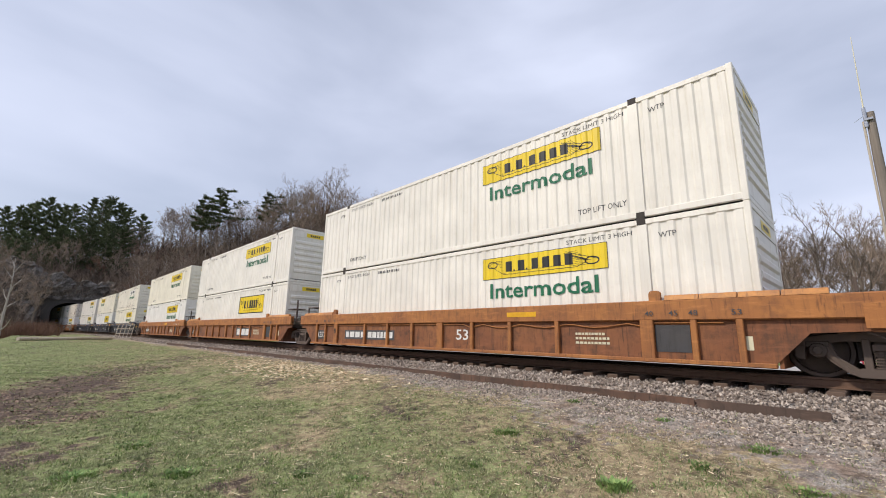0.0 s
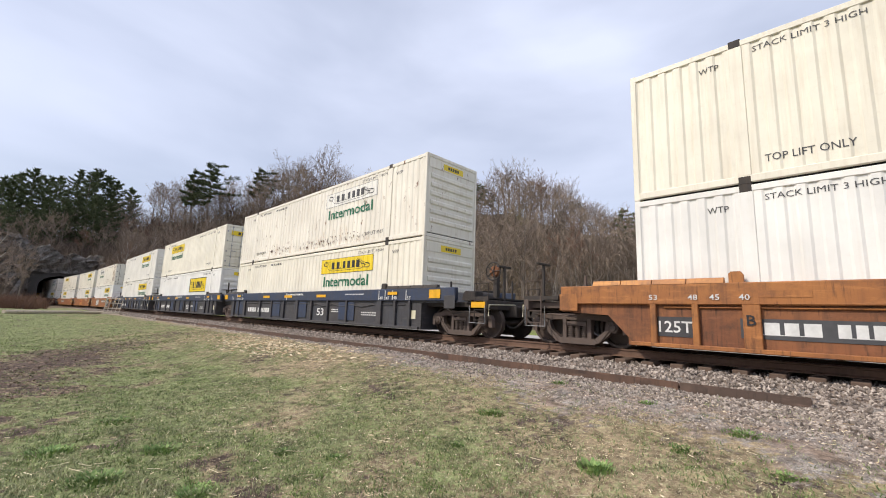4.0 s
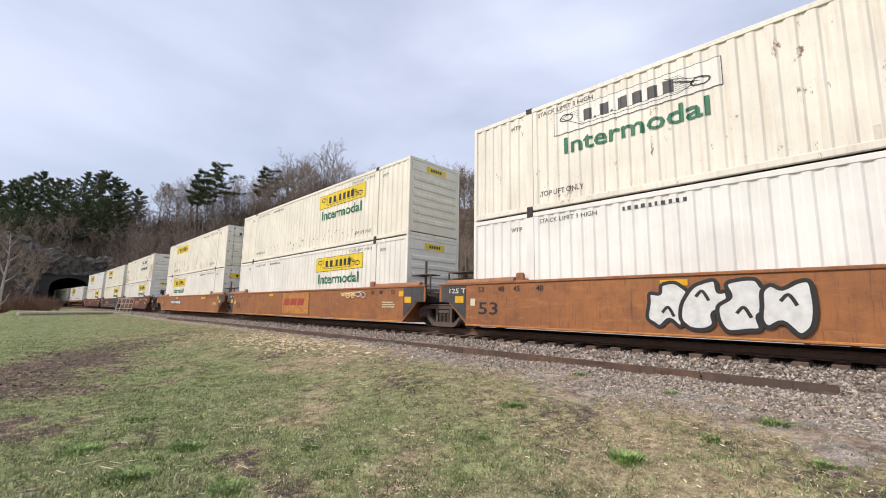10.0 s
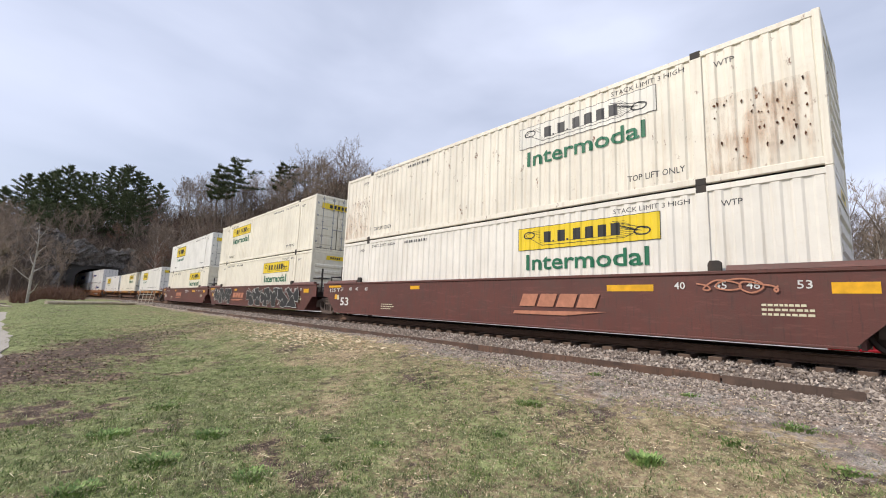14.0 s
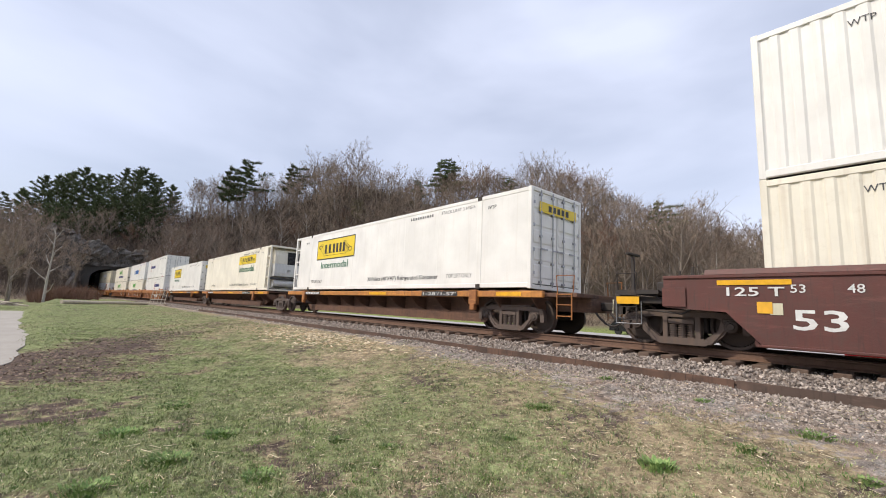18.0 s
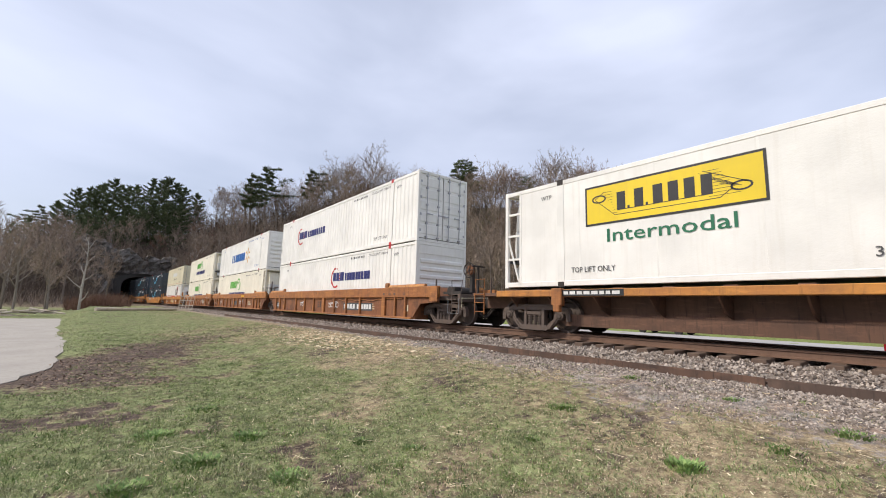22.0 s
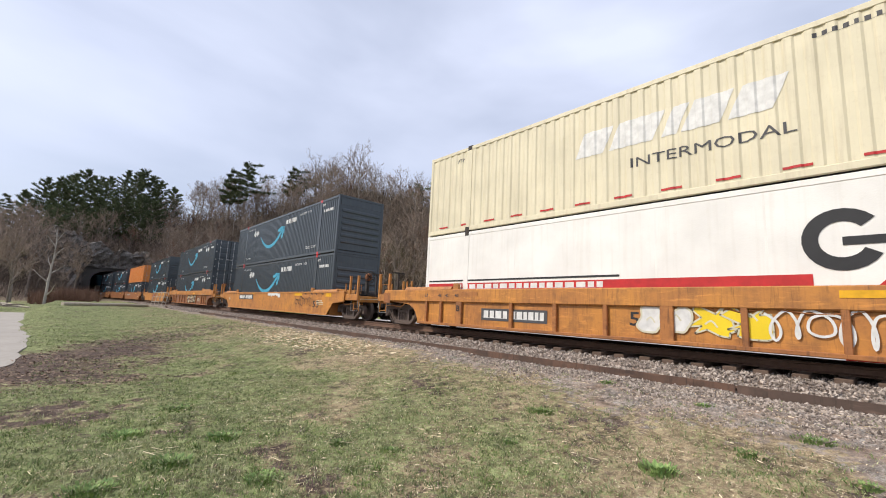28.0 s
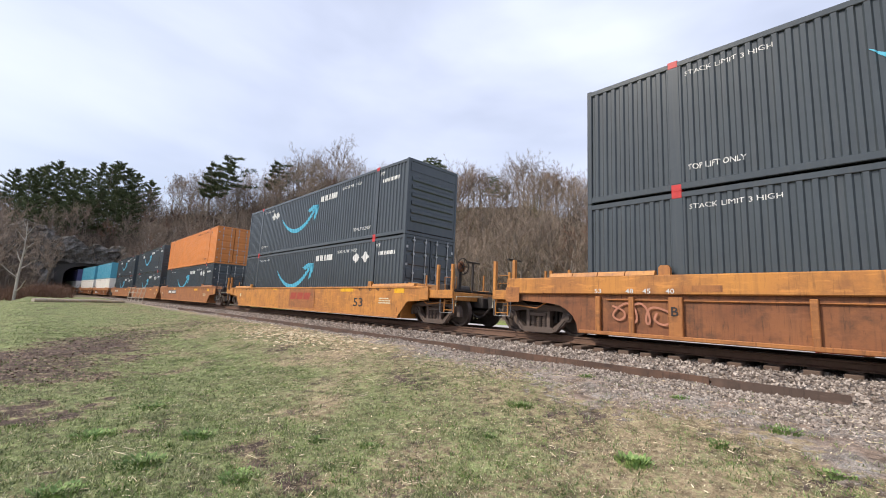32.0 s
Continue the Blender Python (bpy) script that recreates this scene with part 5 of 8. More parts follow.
def spine_car(label, left, right, seed, group):
    """A low spine car that carries one box on outriggers."""
    car = thing("spine_car", label, "railway car", group)
    h = HL
    g = Geo().prism([(-h - 1.4, 0.62), (-h + 1.2, 0.62), (-h + 2.2, 0.22), (h - 2.2, 0.22), (h - 1.2, 0.62), (h + 1.4, 0.62), (h + 1.4, 0.98), (-h - 1.4, 0.98)], -0.62, 0.62)
    # this darker brown carries the shade under the container
    part("spine", g, SHADEDRUST, car, "rust-brown steel spine, darkened for the shade under the box")
    for s in (-1, 1):
        c = Geo().box(-h - 0.2, h + 0.5, *sorted((s * 1.46, s * 1.34)), 0.95, 1.13, 0.015)
        part("side_sill", c, YELLOWOR if s < 0 else RUSTBROWN, car, "orange side sill")
        lip = Geo().prism([(-h + 1.9, 0.20), (h - 1.9, 0.20), (h - 1.5, 0.50), (-h + 1.5, 0.50)], *sorted((s * 1.0, s * 0.95)))
        part("apron", lip, SHADEDRUST, car)
        for i in range(13):
            x = -h + 0.3 + i * (2 * h - 0.2) / 12
            gs = Geo()
            gs.add([(x - 0.02, s * 1.4, 0.95), (x + 0.02, s * 1.4, 0.95), (x + 0.02, s * 0.6, 0.95), (x - 0.02, s * 0.6, 0.95), (x - 0.02, s * 1.02, 0.62), (x + 0.02, s * 1.02, 0.62), (x + 0.02, s * 0.6, 0.48), (x - 0.02, s * 0.6, 0.48)],
                   [(0, 1, 2, 3), (4, 5, 6, 7), (0, 1, 5, 4), (1, 2, 6, 5), (2, 3, 7, 6), (3, 0, 4, 7)])
            part("outrigger", gs, SHADEDRUST, car)
        for x in (-6.1, 6.1):
            b = Geo().box(x - 0.16, x + 0.16, *sorted((s * 1.52, s * 1.36)), 0.72, 1.16, 0.02)
            b.box(x - 0.1, x + 0.1, *sorted((s * 1.53, s * 1.4)), 0.55, 0.75, 0.02)
            part("pedestal", b, CAPORANGE, car, "orange container pedestal")
    for i in range(15):
        x = -h + 0.2 + i * (2 * h - 0.4) / 14
        part("cross_member", stock(("cross_member",), SHADEDRUST, lambda: Geo().box(-0.12, 0.12, -1.36, 1.36, 1.06, 1.16)), None, car, at=pose(x, 0, 0))
    y = -1.46
    marks = [("number_patch", Geo().rect(-6.0, -4.3, 0.96, 1.12), BLACK, y, "black number patch"), ("number_bar", bars(-5.9, -4.4, 1.0, 1.08, 8, seed), LETTER, y - 0.002, "white bars"),
             ("number_patch", Geo().rect(3.6, 5.4, 0.96, 1.12), BLACK, y, "black patch"), ("stencil", words("ALL PURPOSE SPINE CAR" if seed == 2 else "1-28'/1-57'", 3.68, 5.32, 0.985, 1.09, 0.01), LETTER, y - 0.002, ""),
             ("reflector", Geo().rect(0.2, 1.4, 0.99, 1.09), REFLECT, y, "yellow reflective strip"), ("reflector", Geo().rect(7.0, 7.9, 0.99, 1.09), REFLECT, y, "yellow reflective strip")]
    for name, gg, mat, yy, lab in marks:
        on_side(car, name, gg, mat, yy, lab)
    for sx, e in ((-1, left), (1, right)):
        if e == "car":
            d = Geo().box(*sorted((sx * (h + 0.2), sx * (h + 1.4))), -1.3, 1.3, 0.98, 1.08, 0.01)
            part("end_deck", d, SHADEDRUST, car)
            rails(car, sx * (h + 0.85), sx, -1.32, CAPORANGE)
            rails(car, sx * (h + 0.85), sx, 1.32, CAPORANGE)
            coupler(car, sx * (h + 1.3), sx, GRIME)
            truck(car, sx * (h - 0.9))
        elif sx > 0:
            truck(car, h + 1.9)
    return car

# ---- the place ----
TRACK_Y = 10.6


def track_y(x):
    """The track's centre line: straight past the camera, bending away towards the tunnel."""
    if x >= -70:
        return TRACK_Y
    if x >= -160:
        return TRACK_Y - 0.00063 * (x + 70) ** 2
    return TRACK_Y - 0.00063 * 8100 + 0.1134 * (x + 160)


def track_turn(x):
    """The track's heading in degrees at x."""
    return math.degrees(math.atan(0.0 if x >= -70 else 0.00126 * -(max(x, -160) + 70)))


def ease(a, b, x):
    t = min(1, max(0, (x - a) / (b - a)))
    return t * t * (3 - 2 * t)


def spline(x, pts):
    """A soft curve through (x, value) points."""
    if x <= pts[0][0]:
        return pts[0][1]
    for (a, va), (b, vb) in zip(pts, pts[1:]):
        if x <= b:
            return va + (vb - va) * ease(a, b, x)
    return pts[-1][1]


PORTAL_X = -140.0
RIDGE = ((-420, 44), (-200, 44), (-140, 45), (-105, 34), (-73, 32), (-58, 27), (-46, 20), (-40, 13.5), (-30, 8.5), (-20, 5.5), (10, 5), (200, 6))


def height(x, y):
    """The ground, from the top of the rails."""
    ty = track_y(x)
    d = y - ty
    # the near side: lawn, gravel and bank
    if d < 0:
        z = -1.02 + 0.59 * ease(-9.3, -3.0, d)
        rise = ease(-16, -46, x) * ease(-2.8, -0.6, y)
        z = z + (max(z, -0.42) - z) * rise
        lot = ease(-9.5, -14, x) * ease(0.2, -1.4, y + 1.2 * ease(-15, -44, x)) * ease(-48.5, -46.0, x)
        z = z + (-1.12 - z) * lot
        z = z - 0.5 * ease(4, -30, y) * ease(-8, 10, x)
        if d > -3.0:
            z = -0.43 + 0.13 * ease(-3.0, -1.6, d)
    else:
        z = -0.30 - 0.66 * ease(1.6, 4.5, d)
    if abs(d) < 1.55:
        z = -0.30
    # the wooded hill behind
    hill = spline(x, RIDGE)
    back = ease(-140, -60, x)
    up = ease(34 + 24 * back, 74 + 28 * back, y)
    z += hill * up + 12 * ease(110, 260, y)
    # the hill over the tunnel
    if x < PORTAL_X + 45:
        k = ease(PORTAL_X + 6, PORTAL_X - 34, x)
        side = spline(y, ((-90, 1.5), (-45, 6), (-20, 11), (-6, 15), (10, 21), (40, 31), (76, 44)))
        over = min(9.5, side) + (side - min(9.5, side)) * k if x < PORTAL_X else side * ease(PORTAL_X + 30, PORTAL_X - 10, x) * ease(5, 16, abs(y - 7.5)) * 0.62
        z = max(z, over - 1.0 if x >= PORTAL_X else over)
    bumps = noise.noise(Vector((x * 0.35, y * 0.35, 0.0))) * 0.05 + noise.noise(Vector((x * 1.1, y * 1.1, 4.0))) * 0.045
    if abs(d) > 2.9:
        z += bumps * (1 + 6 * ease(30, 60, y) + 10 * ease(PORTAL_X + 25, PORTAL_X, x) * ease(4, 8, abs(y - 7.5)))
    return z


def axis(*spans):
    out = []
    for a, b, step in spans:
        n = max(1, round((b - a) / step))
        out += [a + (b - a) * i / n for i in range(n)]
    return out + [spans[-1][1]]


def fbm(x, y, scale, seed):
    return noise.noise(Vector((x * scale, y * scale, seed))) + 0.5 * noise.noise(Vector((x * scale * 2.3, y * scale * 2.3, seed + 9)))


def cover(x, y):
    """How green, how earthy and how stony the ground is at a place on the near side."""
    q = fbm(x, y, 0.5, 1.0)
    s = fbm(x, y, 1.9, 3.0)
    # wheel and foot wear drawn out across the lawn towards the track
    u, v = -0.64 * x + 0.77 * y, 0.77 * x + 0.64 * y
    worn = noise.noise(Vector((u * 0.34, v * 0.95, 12.0))) + 0.6 * noise.noise(Vector((u * 0.9, v * 2.1, 15.0)))
    green = 1.16 - 0.135 * max(0.0, y - 1.0) + 0.36 * q + 0.42 * s - 0.25 * ease(-6, -1, x) - 0.55 * max(0.0, worn)
    green = max(green, 0.80 * ease(-17, -26, x) * ease(7.8, 6.0, y) + 0.6 * s + 0.4 * q)
    # a worn strip of bare earth and old leaves, running out from the corner of the car park
    ux, uy = 0.925, -0.38
    along = (x + 12.0) * -ux + (y + 0.4) * -uy
    off = abs((x + 12.0) * uy - (y + 0.4) * ux)
    dirt = 0.95 * ease(2.7, 0.3, off + 1.1 * q + 0.9 * s) * ease(13.0, 6.0, along + s) * ease(-3.0, -0.5, along)
    dirt = max(dirt, ease(0.16, 0.42, worn * 0.8 - 0.35 * s) * ease(3.6, 1.4, y) * ease(-14, -9, x) * 0.95)
    dirt = max(dirt, 0.55 * ease(0.1, 0.5, q + 0.6 * s) * ease(3.6, 4.6, y))
    edge = 5.5 - 0.14 * max(-12.0, min(0.0, x))
    stone = ease(edge - 0.9, edge + 0.7, y + 0.7 * q + 0.4 * s) if x > -60 else ease(7.4, 8.2, y - track_y(x) + TRACK_Y)
    return max(0.0, min(1.0, green)) * (1 - 0.8 * dirt), dirt, stone


def ground_material():
    m, n, l, b = material("ground_cover")
    v = coords(n, l, world_space=True)
    sep = n.new("ShaderNodeSeparateXYZ")
    l.new(v, sep.inputs[0])
    at = n.new("ShaderNodeAttribute")
    at.attribute_name = "cover"
    cov = n.new("ShaderNodeSeparateColor")
    l.new(at.outputs["Color"], cov.inputs[0])
    green, bare, stony = cov.outputs[0], cov.outputs[1], cov.outputs[2]

    def rng(sock, lo, hi):
        r = n.new("ShaderNodeMapRange")
        r.interpolation_type = "SMOOTHSTEP"
        r.inputs["From Min"].default_value, r.inputs["From Max"].default_value = lo, hi
        l.new(sock, r.inputs["Value"])
        return r.outputs["Result"]

    def math2(op, a, c, clamp=True):
        k = n.new("ShaderNodeMath")
        k.operation = op
        k.use_clamp = clamp and op != "ADD"
        for i, q in enumerate((a, c)):
            if isinstance(q, float):
                k.inputs[i].default_value = q
            else:
                l.new(q, k.inputs[i])
        return k.outputs[0]

    big = noisy(n, l, v, 0.28, 5, 0.6, 0.3, 0.7)
    mid = noisy(n, l, v, 1.1, 6, 0.65, 0.35, 0.65)
    clump = noisy(n, l, v, 5.5, 6, 0.75, 0.38, 0.62)
    fine = noisy(n, l, v, 17.0, 6, 0.75, 0.36, 0.64)
    grain = noisy(n, l, v, 60.0, 4, 0.75, 0.32, 0.68)
    speck = math2("MULTIPLY", math2("ADD", fine, grain), 0.5)
    grass = mixed(n, l, speck, (0.068, 0.092, 0.034), (0.35, 0.385, 0.180))
    straw = mixed(n, l, speck, (0.105, 0.076, 0.044), (0.60, 0.475, 0.310))
    earth = mixed(n, l, speck, (0.042, 0.031, 0.026), (0.20, 0.147, 0.120))
    # push each cover's edge in and out by the clumps
    g2 = rng(math2("ADD", green, math2("MULTIPLY", math2("ADD", fine, -0.5), 0.9, False)), 0.15, 0.95)
    lawn = mixed(n, l, g2, straw, grass)
    lawn = mixed(n, l, rng(math2("MULTIPLY", mid, clump), 0.38, 0.62), lawn, earth, 0.7)
    b2 = rng(math2("ADD", bare, math2("MULTIPLY", math2("ADD", clump, -0.5), 0.8, False)), 0.35, 0.7)
    lawn = mixed(n, l, b2, lawn, earth)
    gravel = mixed(n, l, grain, (0.13, 0.118, 0.108), (0.52, 0.475, 0.43))
    gravel = mixed(n, l, noisy(n, l, v, 2.4, 5, 0.7, 0.40, 0.62), gravel, mixed(n, l, speck, (0.14, 0.105, 0.08), (0.46, 0.345, 0.275)))
    s2 = rng(math2("ADD", stony, math2("MULTIPLY", math2("ADD", clump, -0.5), 0.8, False)), 0.35, 0.65)
    ground = mixed(n, l, s2, lawn, gravel)
    # beyond the track: short grass, then leaf litter on the slope
    beyond = rng(sep.outputs["Y"], 13.2, 14.2)
    field = mixed(n, l, speck, (0.13, 0.18, 0.045), (0.30, 0.33, 0.11))
    ground = mixed(n, l, beyond, ground, field)
    litter = mixed(n, l, clump, (0.115, 0.088, 0.066), (0.26, 0.195, 0.145))
    litter = mixed(n, l, big, litter, (0.16, 0.135, 0.09))
    slope = math2("MAXIMUM", math2("MULTIPLY", rng(sep.outputs["Y"], 36.0, 60.0), 1.0), rng(sep.outputs["X"], -88.0, -104.0))
    ground = mixed(n, l, slope, ground, litter)
    # patchiness at the size of a hand and of a footprint
    tone = n.new("ShaderNodeMapRange")
    tone.inputs["To Min"].default_value, tone.inputs["To Max"].default_value = 0.30, 1.75
    l.new(math2("MULTIPLY", math2("ADD", noisy(n, l, v, 3.2, 7, 0.75, 0.36, 0.64), noisy(n, l, v, 9.0, 5, 0.7, 0.36, 0.64)), 0.5), tone.inputs["Value"])
    hs = n.new("ShaderNodeHueSaturation")
    l.new(tone.outputs["Result"], hs.inputs["Value"])
    l.new(ground, hs.inputs["Color"])
    l.new(hs.outputs["Color"], b.inputs["Base Color"])
    b.inputs["Roughness"].default_value = 0.95
    b.inputs["Specular IOR Level"].default_value = 0.15
    bumped(n, l, b, math2("ADD", math2("ADD", fine, grain), clump), 0.6, 0.03)
    return m


GROUND = ground_material()


def build_ground():
    xs = axis((-2500, -700, 300), (-700, -260, 40), (-260, -170, 9), (-170, -141, 2.9), (-141, PORTAL_X, 0.98), (PORTAL_X, -100, 2.2), (-100, -40, 2.0), (-40, -14, 0.8), (-14, 6, 0.26), (6, 30, 1.5), (30, 160, 10), (160, 700, 60), (700, 2500, 300))
    ys = axis((-2500, -300, 300), (-300, -60, 30), (-60, -12, 4), (-12, -3, 1.0), (-3, 14, 0.25), (14, 40, 1.3), (40, 100, 3.0), (100, 200, 8), (200, 700, 60), (700, 2500, 300))
    g = Geo()
    ny = len(ys)
    g.v = [(x, y, height(x, y)) for x in xs for y in ys]
    for i in range(len(xs) - 1):
        for j in range(ny - 1):
            if PORTAL_X - 1.5 < xs[i] < PORTAL_X - 0.01 and xs[i + 1] > PORTAL_X - 0.02 and 2.6 < ys[j] and ys[j + 1] < 12.4:
                continue  # the mouth of the tunnel
            g.f.append((i * ny + j, (i + 1) * ny + j, (i + 1) * ny + j + 1, i * ny + j + 1))
    ob = thing("ground", "grassy ground with bare patches, gravel and a leaf-strewn wooded slope", "ground", geo=g, mat=GROUND, kind="structure", fix=False)
    me = ob.data
    tint = me.color_attributes.new("cover", "FLOAT_COLOR", "POINT")
    vals = []
    for x, y, z in g.v:
        vals += [*(cover(x, y) if -70 < x < 30 and -20 < y < 14 else (0.8, 0.0, cover(x, y)[2] if -70 > x > -180 and -20 < y < 14 else 0.0)), 1.0]
    tint.data.foreach_set("color", vals)
    me.polygons.foreach_set("use_smooth", [True] * len(me.polygons))
    return ob


build_ground()

# ---- track ----
def build_track():
    root = thing("railway_track", "rusty steel rails on weathered timber ties in pale ballast", "railway track", kind="structure")
    prof = [(-0.07, -0.17), (0.07, -0.17), (0.07, -0.155), (0.012, -0.13), (0.012, -0.045), (0.036, -0.035), (0.036, -0.004), (0.030, 0.0), (-0.030, 0.0), (-0.036, -0.004), (-0.036, -0.035), (-0.012, -0.045), (-0.012, -0.13), (-0.07, -0.155)]
    xs = axis((-640, -160, 24), (-160, -70, 4), (-70, 420, 30))
    for s in (-1, 1):
        g = Geo()
        k = len(prof)
        for x in xs:
            g.v += [(x, track_y(x) + s * 0.755 + a, b) for a, b in prof]
        for i in range(len(xs) - 1):
            g.f += [(i * k + j, (i + 1) * k + j, (i + 1) * k + (j + 1) % k, i * k + (j + 1) % k) for j in range(k)]
        r = part("rail", g, RAILM, root, "rust-brown steel rail")
        t = Geo()
        for x in xs:
            t.v += [(x, track_y(x) + s * 0.755 - 0.026, 0.003), (x, track_y(x) + s * 0.755 + 0.026, 0.003)]
        t.f = [(2 * i, 2 * i + 2, 2 * i + 3, 2 * i + 1) for i in range(len(xs) - 1)]
        part("running_surface", t, RAILTOP, r, "polished running surface")
    rng = random.Random(5)
    tie = Geo().box(-0.115, 0.115, -1.31, 1.31, -0.36, -0.178, 0.012)
    for s in (-1, 1):
        tie.box(-0.09, 0.09, s * 0.755 - 0.17, s * 0.755 + 0.17, -0.178, -0.165)
    me = tie.mesh("tie", TIE)
    rest = Geo()
    for i in range(840):
        x = 12 - 0.52 * i + rng.uniform(-0.03, 0.03)
        at = pose(x, track_y(x) + rng.uniform(-0.06, 0.06), rng.uniform(-0.012, 0.0), 0, 0, track_turn(x) + rng.uniform(-1.2, 1.2))
        if i < 300:
            part("tie", me, None, root, at=at)
        else:
            rest.add([at @ Vector(p) for p in tie.v], tie.f)
    tagged(part("tie_run", rest, TIE, root, "timber ties farther down the line"), kind="stuff")


build_track()


SPARE = paint("brown_weathered_rail", (0.140, 0.078, 0.052), (0.052, 0.034, 0.027), 0.75, 0.85, 0.0, (0.075, 0.046, 0.034))
SPAREGREY = paint("grey_brown_weathered_rail", (0.140, 0.088, 0.064), (0.060, 0.040, 0.032), 0.7, 0.8, 0.0, (0.085, 0.056, 0.043))


def loose_rail():
    """Two lengths of rail lying on their sides, the foot turned to the lawn."""
    root = thing("loose_rail", "long rusty spare rail lying on gravel beside the track", "rail")
    prof = [(0, -0.07), (0, 0.07), (0.015, 0.07), (0.04, 0.012), (0.125, 0.012), (0.135, 0.036), (0.166, 0.036), (0.17, 0.030), (0.17, -0.030), (0.166, -0.036), (0.135, -0.036), (0.125, -0.012), (0.04, -0.012), (0.015, -0.07)]
    k = len(prof)
    for x0, x1, n, mat, lab in ((-2.0, -36.0, 16, SPARE, "rust-brown length of rail"), (-0.45, -1.97, 2, SPAREGREY, "short greyer length of rail")):
        g = Geo()
        xs = [x0 + (x1 - x0) * i / n for i in range(n + 1)]
        for x in xs:
            g.v += [(x, 7.50 + 0.03 * math.sin(x * 0.21) + a, -0.365 + b) for a, b in prof]
        for i in range(n):
            g.f += [(i * k + j, (i + 1) * k + j, (i + 1) * k + (j + 1) % k, i * k + (j + 1) % k) for j in range(k)]
        g.f += [tuple(range(k)), tuple(range((n + 1) * k - 1, n * k - 1, -1))]
        part("rail_length", g, mat, root, lab)


loose_rail()

# ---- the consist ----
P1 = dict(body=RUSTBROWN, cover=YELLOWOR, cap=CAPORANGE, rib=CAPORANGE, ribbed=True, dark=False, top=1.35)
P2 = dict(body=CHARCOAL, cap=NAVY, rib=CHARCOAL, ribbed=True, dark=True, top=1.42, square=True, cover=GRIME)
P3 = dict(long=True, body=TAN, cap=TAN, rib=YELLOWOR, ribbed=False, dark=False, top=1.36)
P4 = dict(body=MAROON, cap=MAROON, rib=MAROON, ribbed=False, dark=True, top=1.42)
P7 = dict(steel=YELLOWOR, body=YELLOWOR, cap=YELLOWOR, rib=CAPORANGE, ribbed=True, dark=False, curved=True, top=1.28)
P8 = dict(steel=YELLOWOR, body=YELLOWOR, cap=YELLOWOR, rib=YELLOWOR, ribbed=False, dark=False, top=1.24)
P9 = dict(steel=YELLOWOR, body=RUSTBROWN, cap=YELLOWOR, rib=CAPORANGE, ribbed=True, dark=False, curved=True, top=1.42)

BASE, UPPER, SPINE_TOP = 0.273, 3.172, 1.20
consist = []  # (thing, its place along the train, its height)


def load(s, kind, lower=None, upper=None, top=BASE):
    mid = s + HL
    consist.append((kind, mid, 0.0))
    if lower:
        consist.append((lower, mid, top))
    if upper:
        consist.append((upper, mid, UPPER))


L_ORANGE = "rusty orange ribbed well car carrying two stacked containers"
L_BLUE = "navy and charcoal ribbed well car carrying two stacked containers"
L_TAN = "smooth tan-orange well car carrying two stacked containers"
L_BROWN = "red-brown smooth well car carrying two stacked containers"
L_YEL = "smooth yellow-orange well car carrying two stacked containers"
L_RUST = "rust-brown ribbed well car with orange top sill"
B_W = "white corrugated container with a yellow panel and green lettering"
B_F = "white corrugated container with a black-framed yellow panel"
B_C = "cream weathered corrugated container with a yellow panel"
B_R = "rust-flecked cream corrugated container with a faded panel"
B_D = "dark slate corrugated container with a bright blue curved arrow"
G1, G2, G3, G4, G5, G6 = "rusty three-unit car", "navy three-unit car", "tan three-unit car", "red-brown three-unit car", "spine three-unit car", "orange three-unit car"

def scrawl(x0, x1, z0, z1, n, seed, mat, th=0.025, y=PLATE, lab="spray-paint scrawl"):
    return ("graffiti", strokes(x0, x1, z0, z1, n, seed, th), mat, y - 0.003, lab)


YL = dict(end_label=YELLOW)
load(-17.4, well_car(L_ORANGE, P1, "joint", "car", ribbed_marks(1, 0.9, number=(-5.4, -2.4)), G1), container(B_W, WHITE, marks=hunt(seed=1), **YL), container(B_W, WHITE, marks=hunt(seed=2), **YL))
load(-37.0, well_car(L_ORANGE, P1, "joint", "joint", ribbed_marks(2, -5.4, number=None) + [("logo_patch", Geo().rect(1.82, 4.2, 0.34, 0.80), INK, PLATE, "dark patch"), ("logo_bar", bars(1.95, 4.05, 0.40, 0.74, 3, 4, 0.12), LETTER, PLATE, "white bars")], G1),
     container(B_F, WHITE, marks=hunt(style="framed", seed=3), **YL), container(B_W, WHITE, marks=hunt(seed=4), **YL))
load(-56.4, well_car(L_ORANGE, P1, "car", "joint", ribbed_marks(3, -0.5, number=(-6.2, -3.9)), G1), container(B_W, CLEAN, marks=hunt(seed=5), **YL), container(B_C, CREAM, marks=hunt(seed=6), **YL))
load(-79.25, well_car(L_BLUE, P2, "joint", "car", blue_marks(1), G2), container(B_C, CREAM, marks=hunt(seed=7), **YL), container(B_R, RUSTY, marks=hunt(style="faded", seed=8) + [rust_drips(3.6, 13.4, 0.17, 0.95, 4), rust_spots(4.0, 13.0, 0.24, 0.62, 46, 3), rust_spots(4.0, 12.0, 0.3, 0.5, 20, 4, 1.2, 0.08)], **YL))
load(-98.5, well_car(L_BLUE, P2, "joint", "joint", blue_marks(2), G2), container(B_F, CLEAN, marks=hunt(style="framed", seed=9), **YL), container(B_C, CREAM, right="door", marks=hunt("left", seed=10), **YL))
load(-117.6, well_car(L_BLUE, P2, "car", "joint", blue_marks(3), G2), container(B_W, WHITE, marks=hunt(seed=11), **YL), container(B_W, WHITE, marks=hunt(seed=12), **YL))
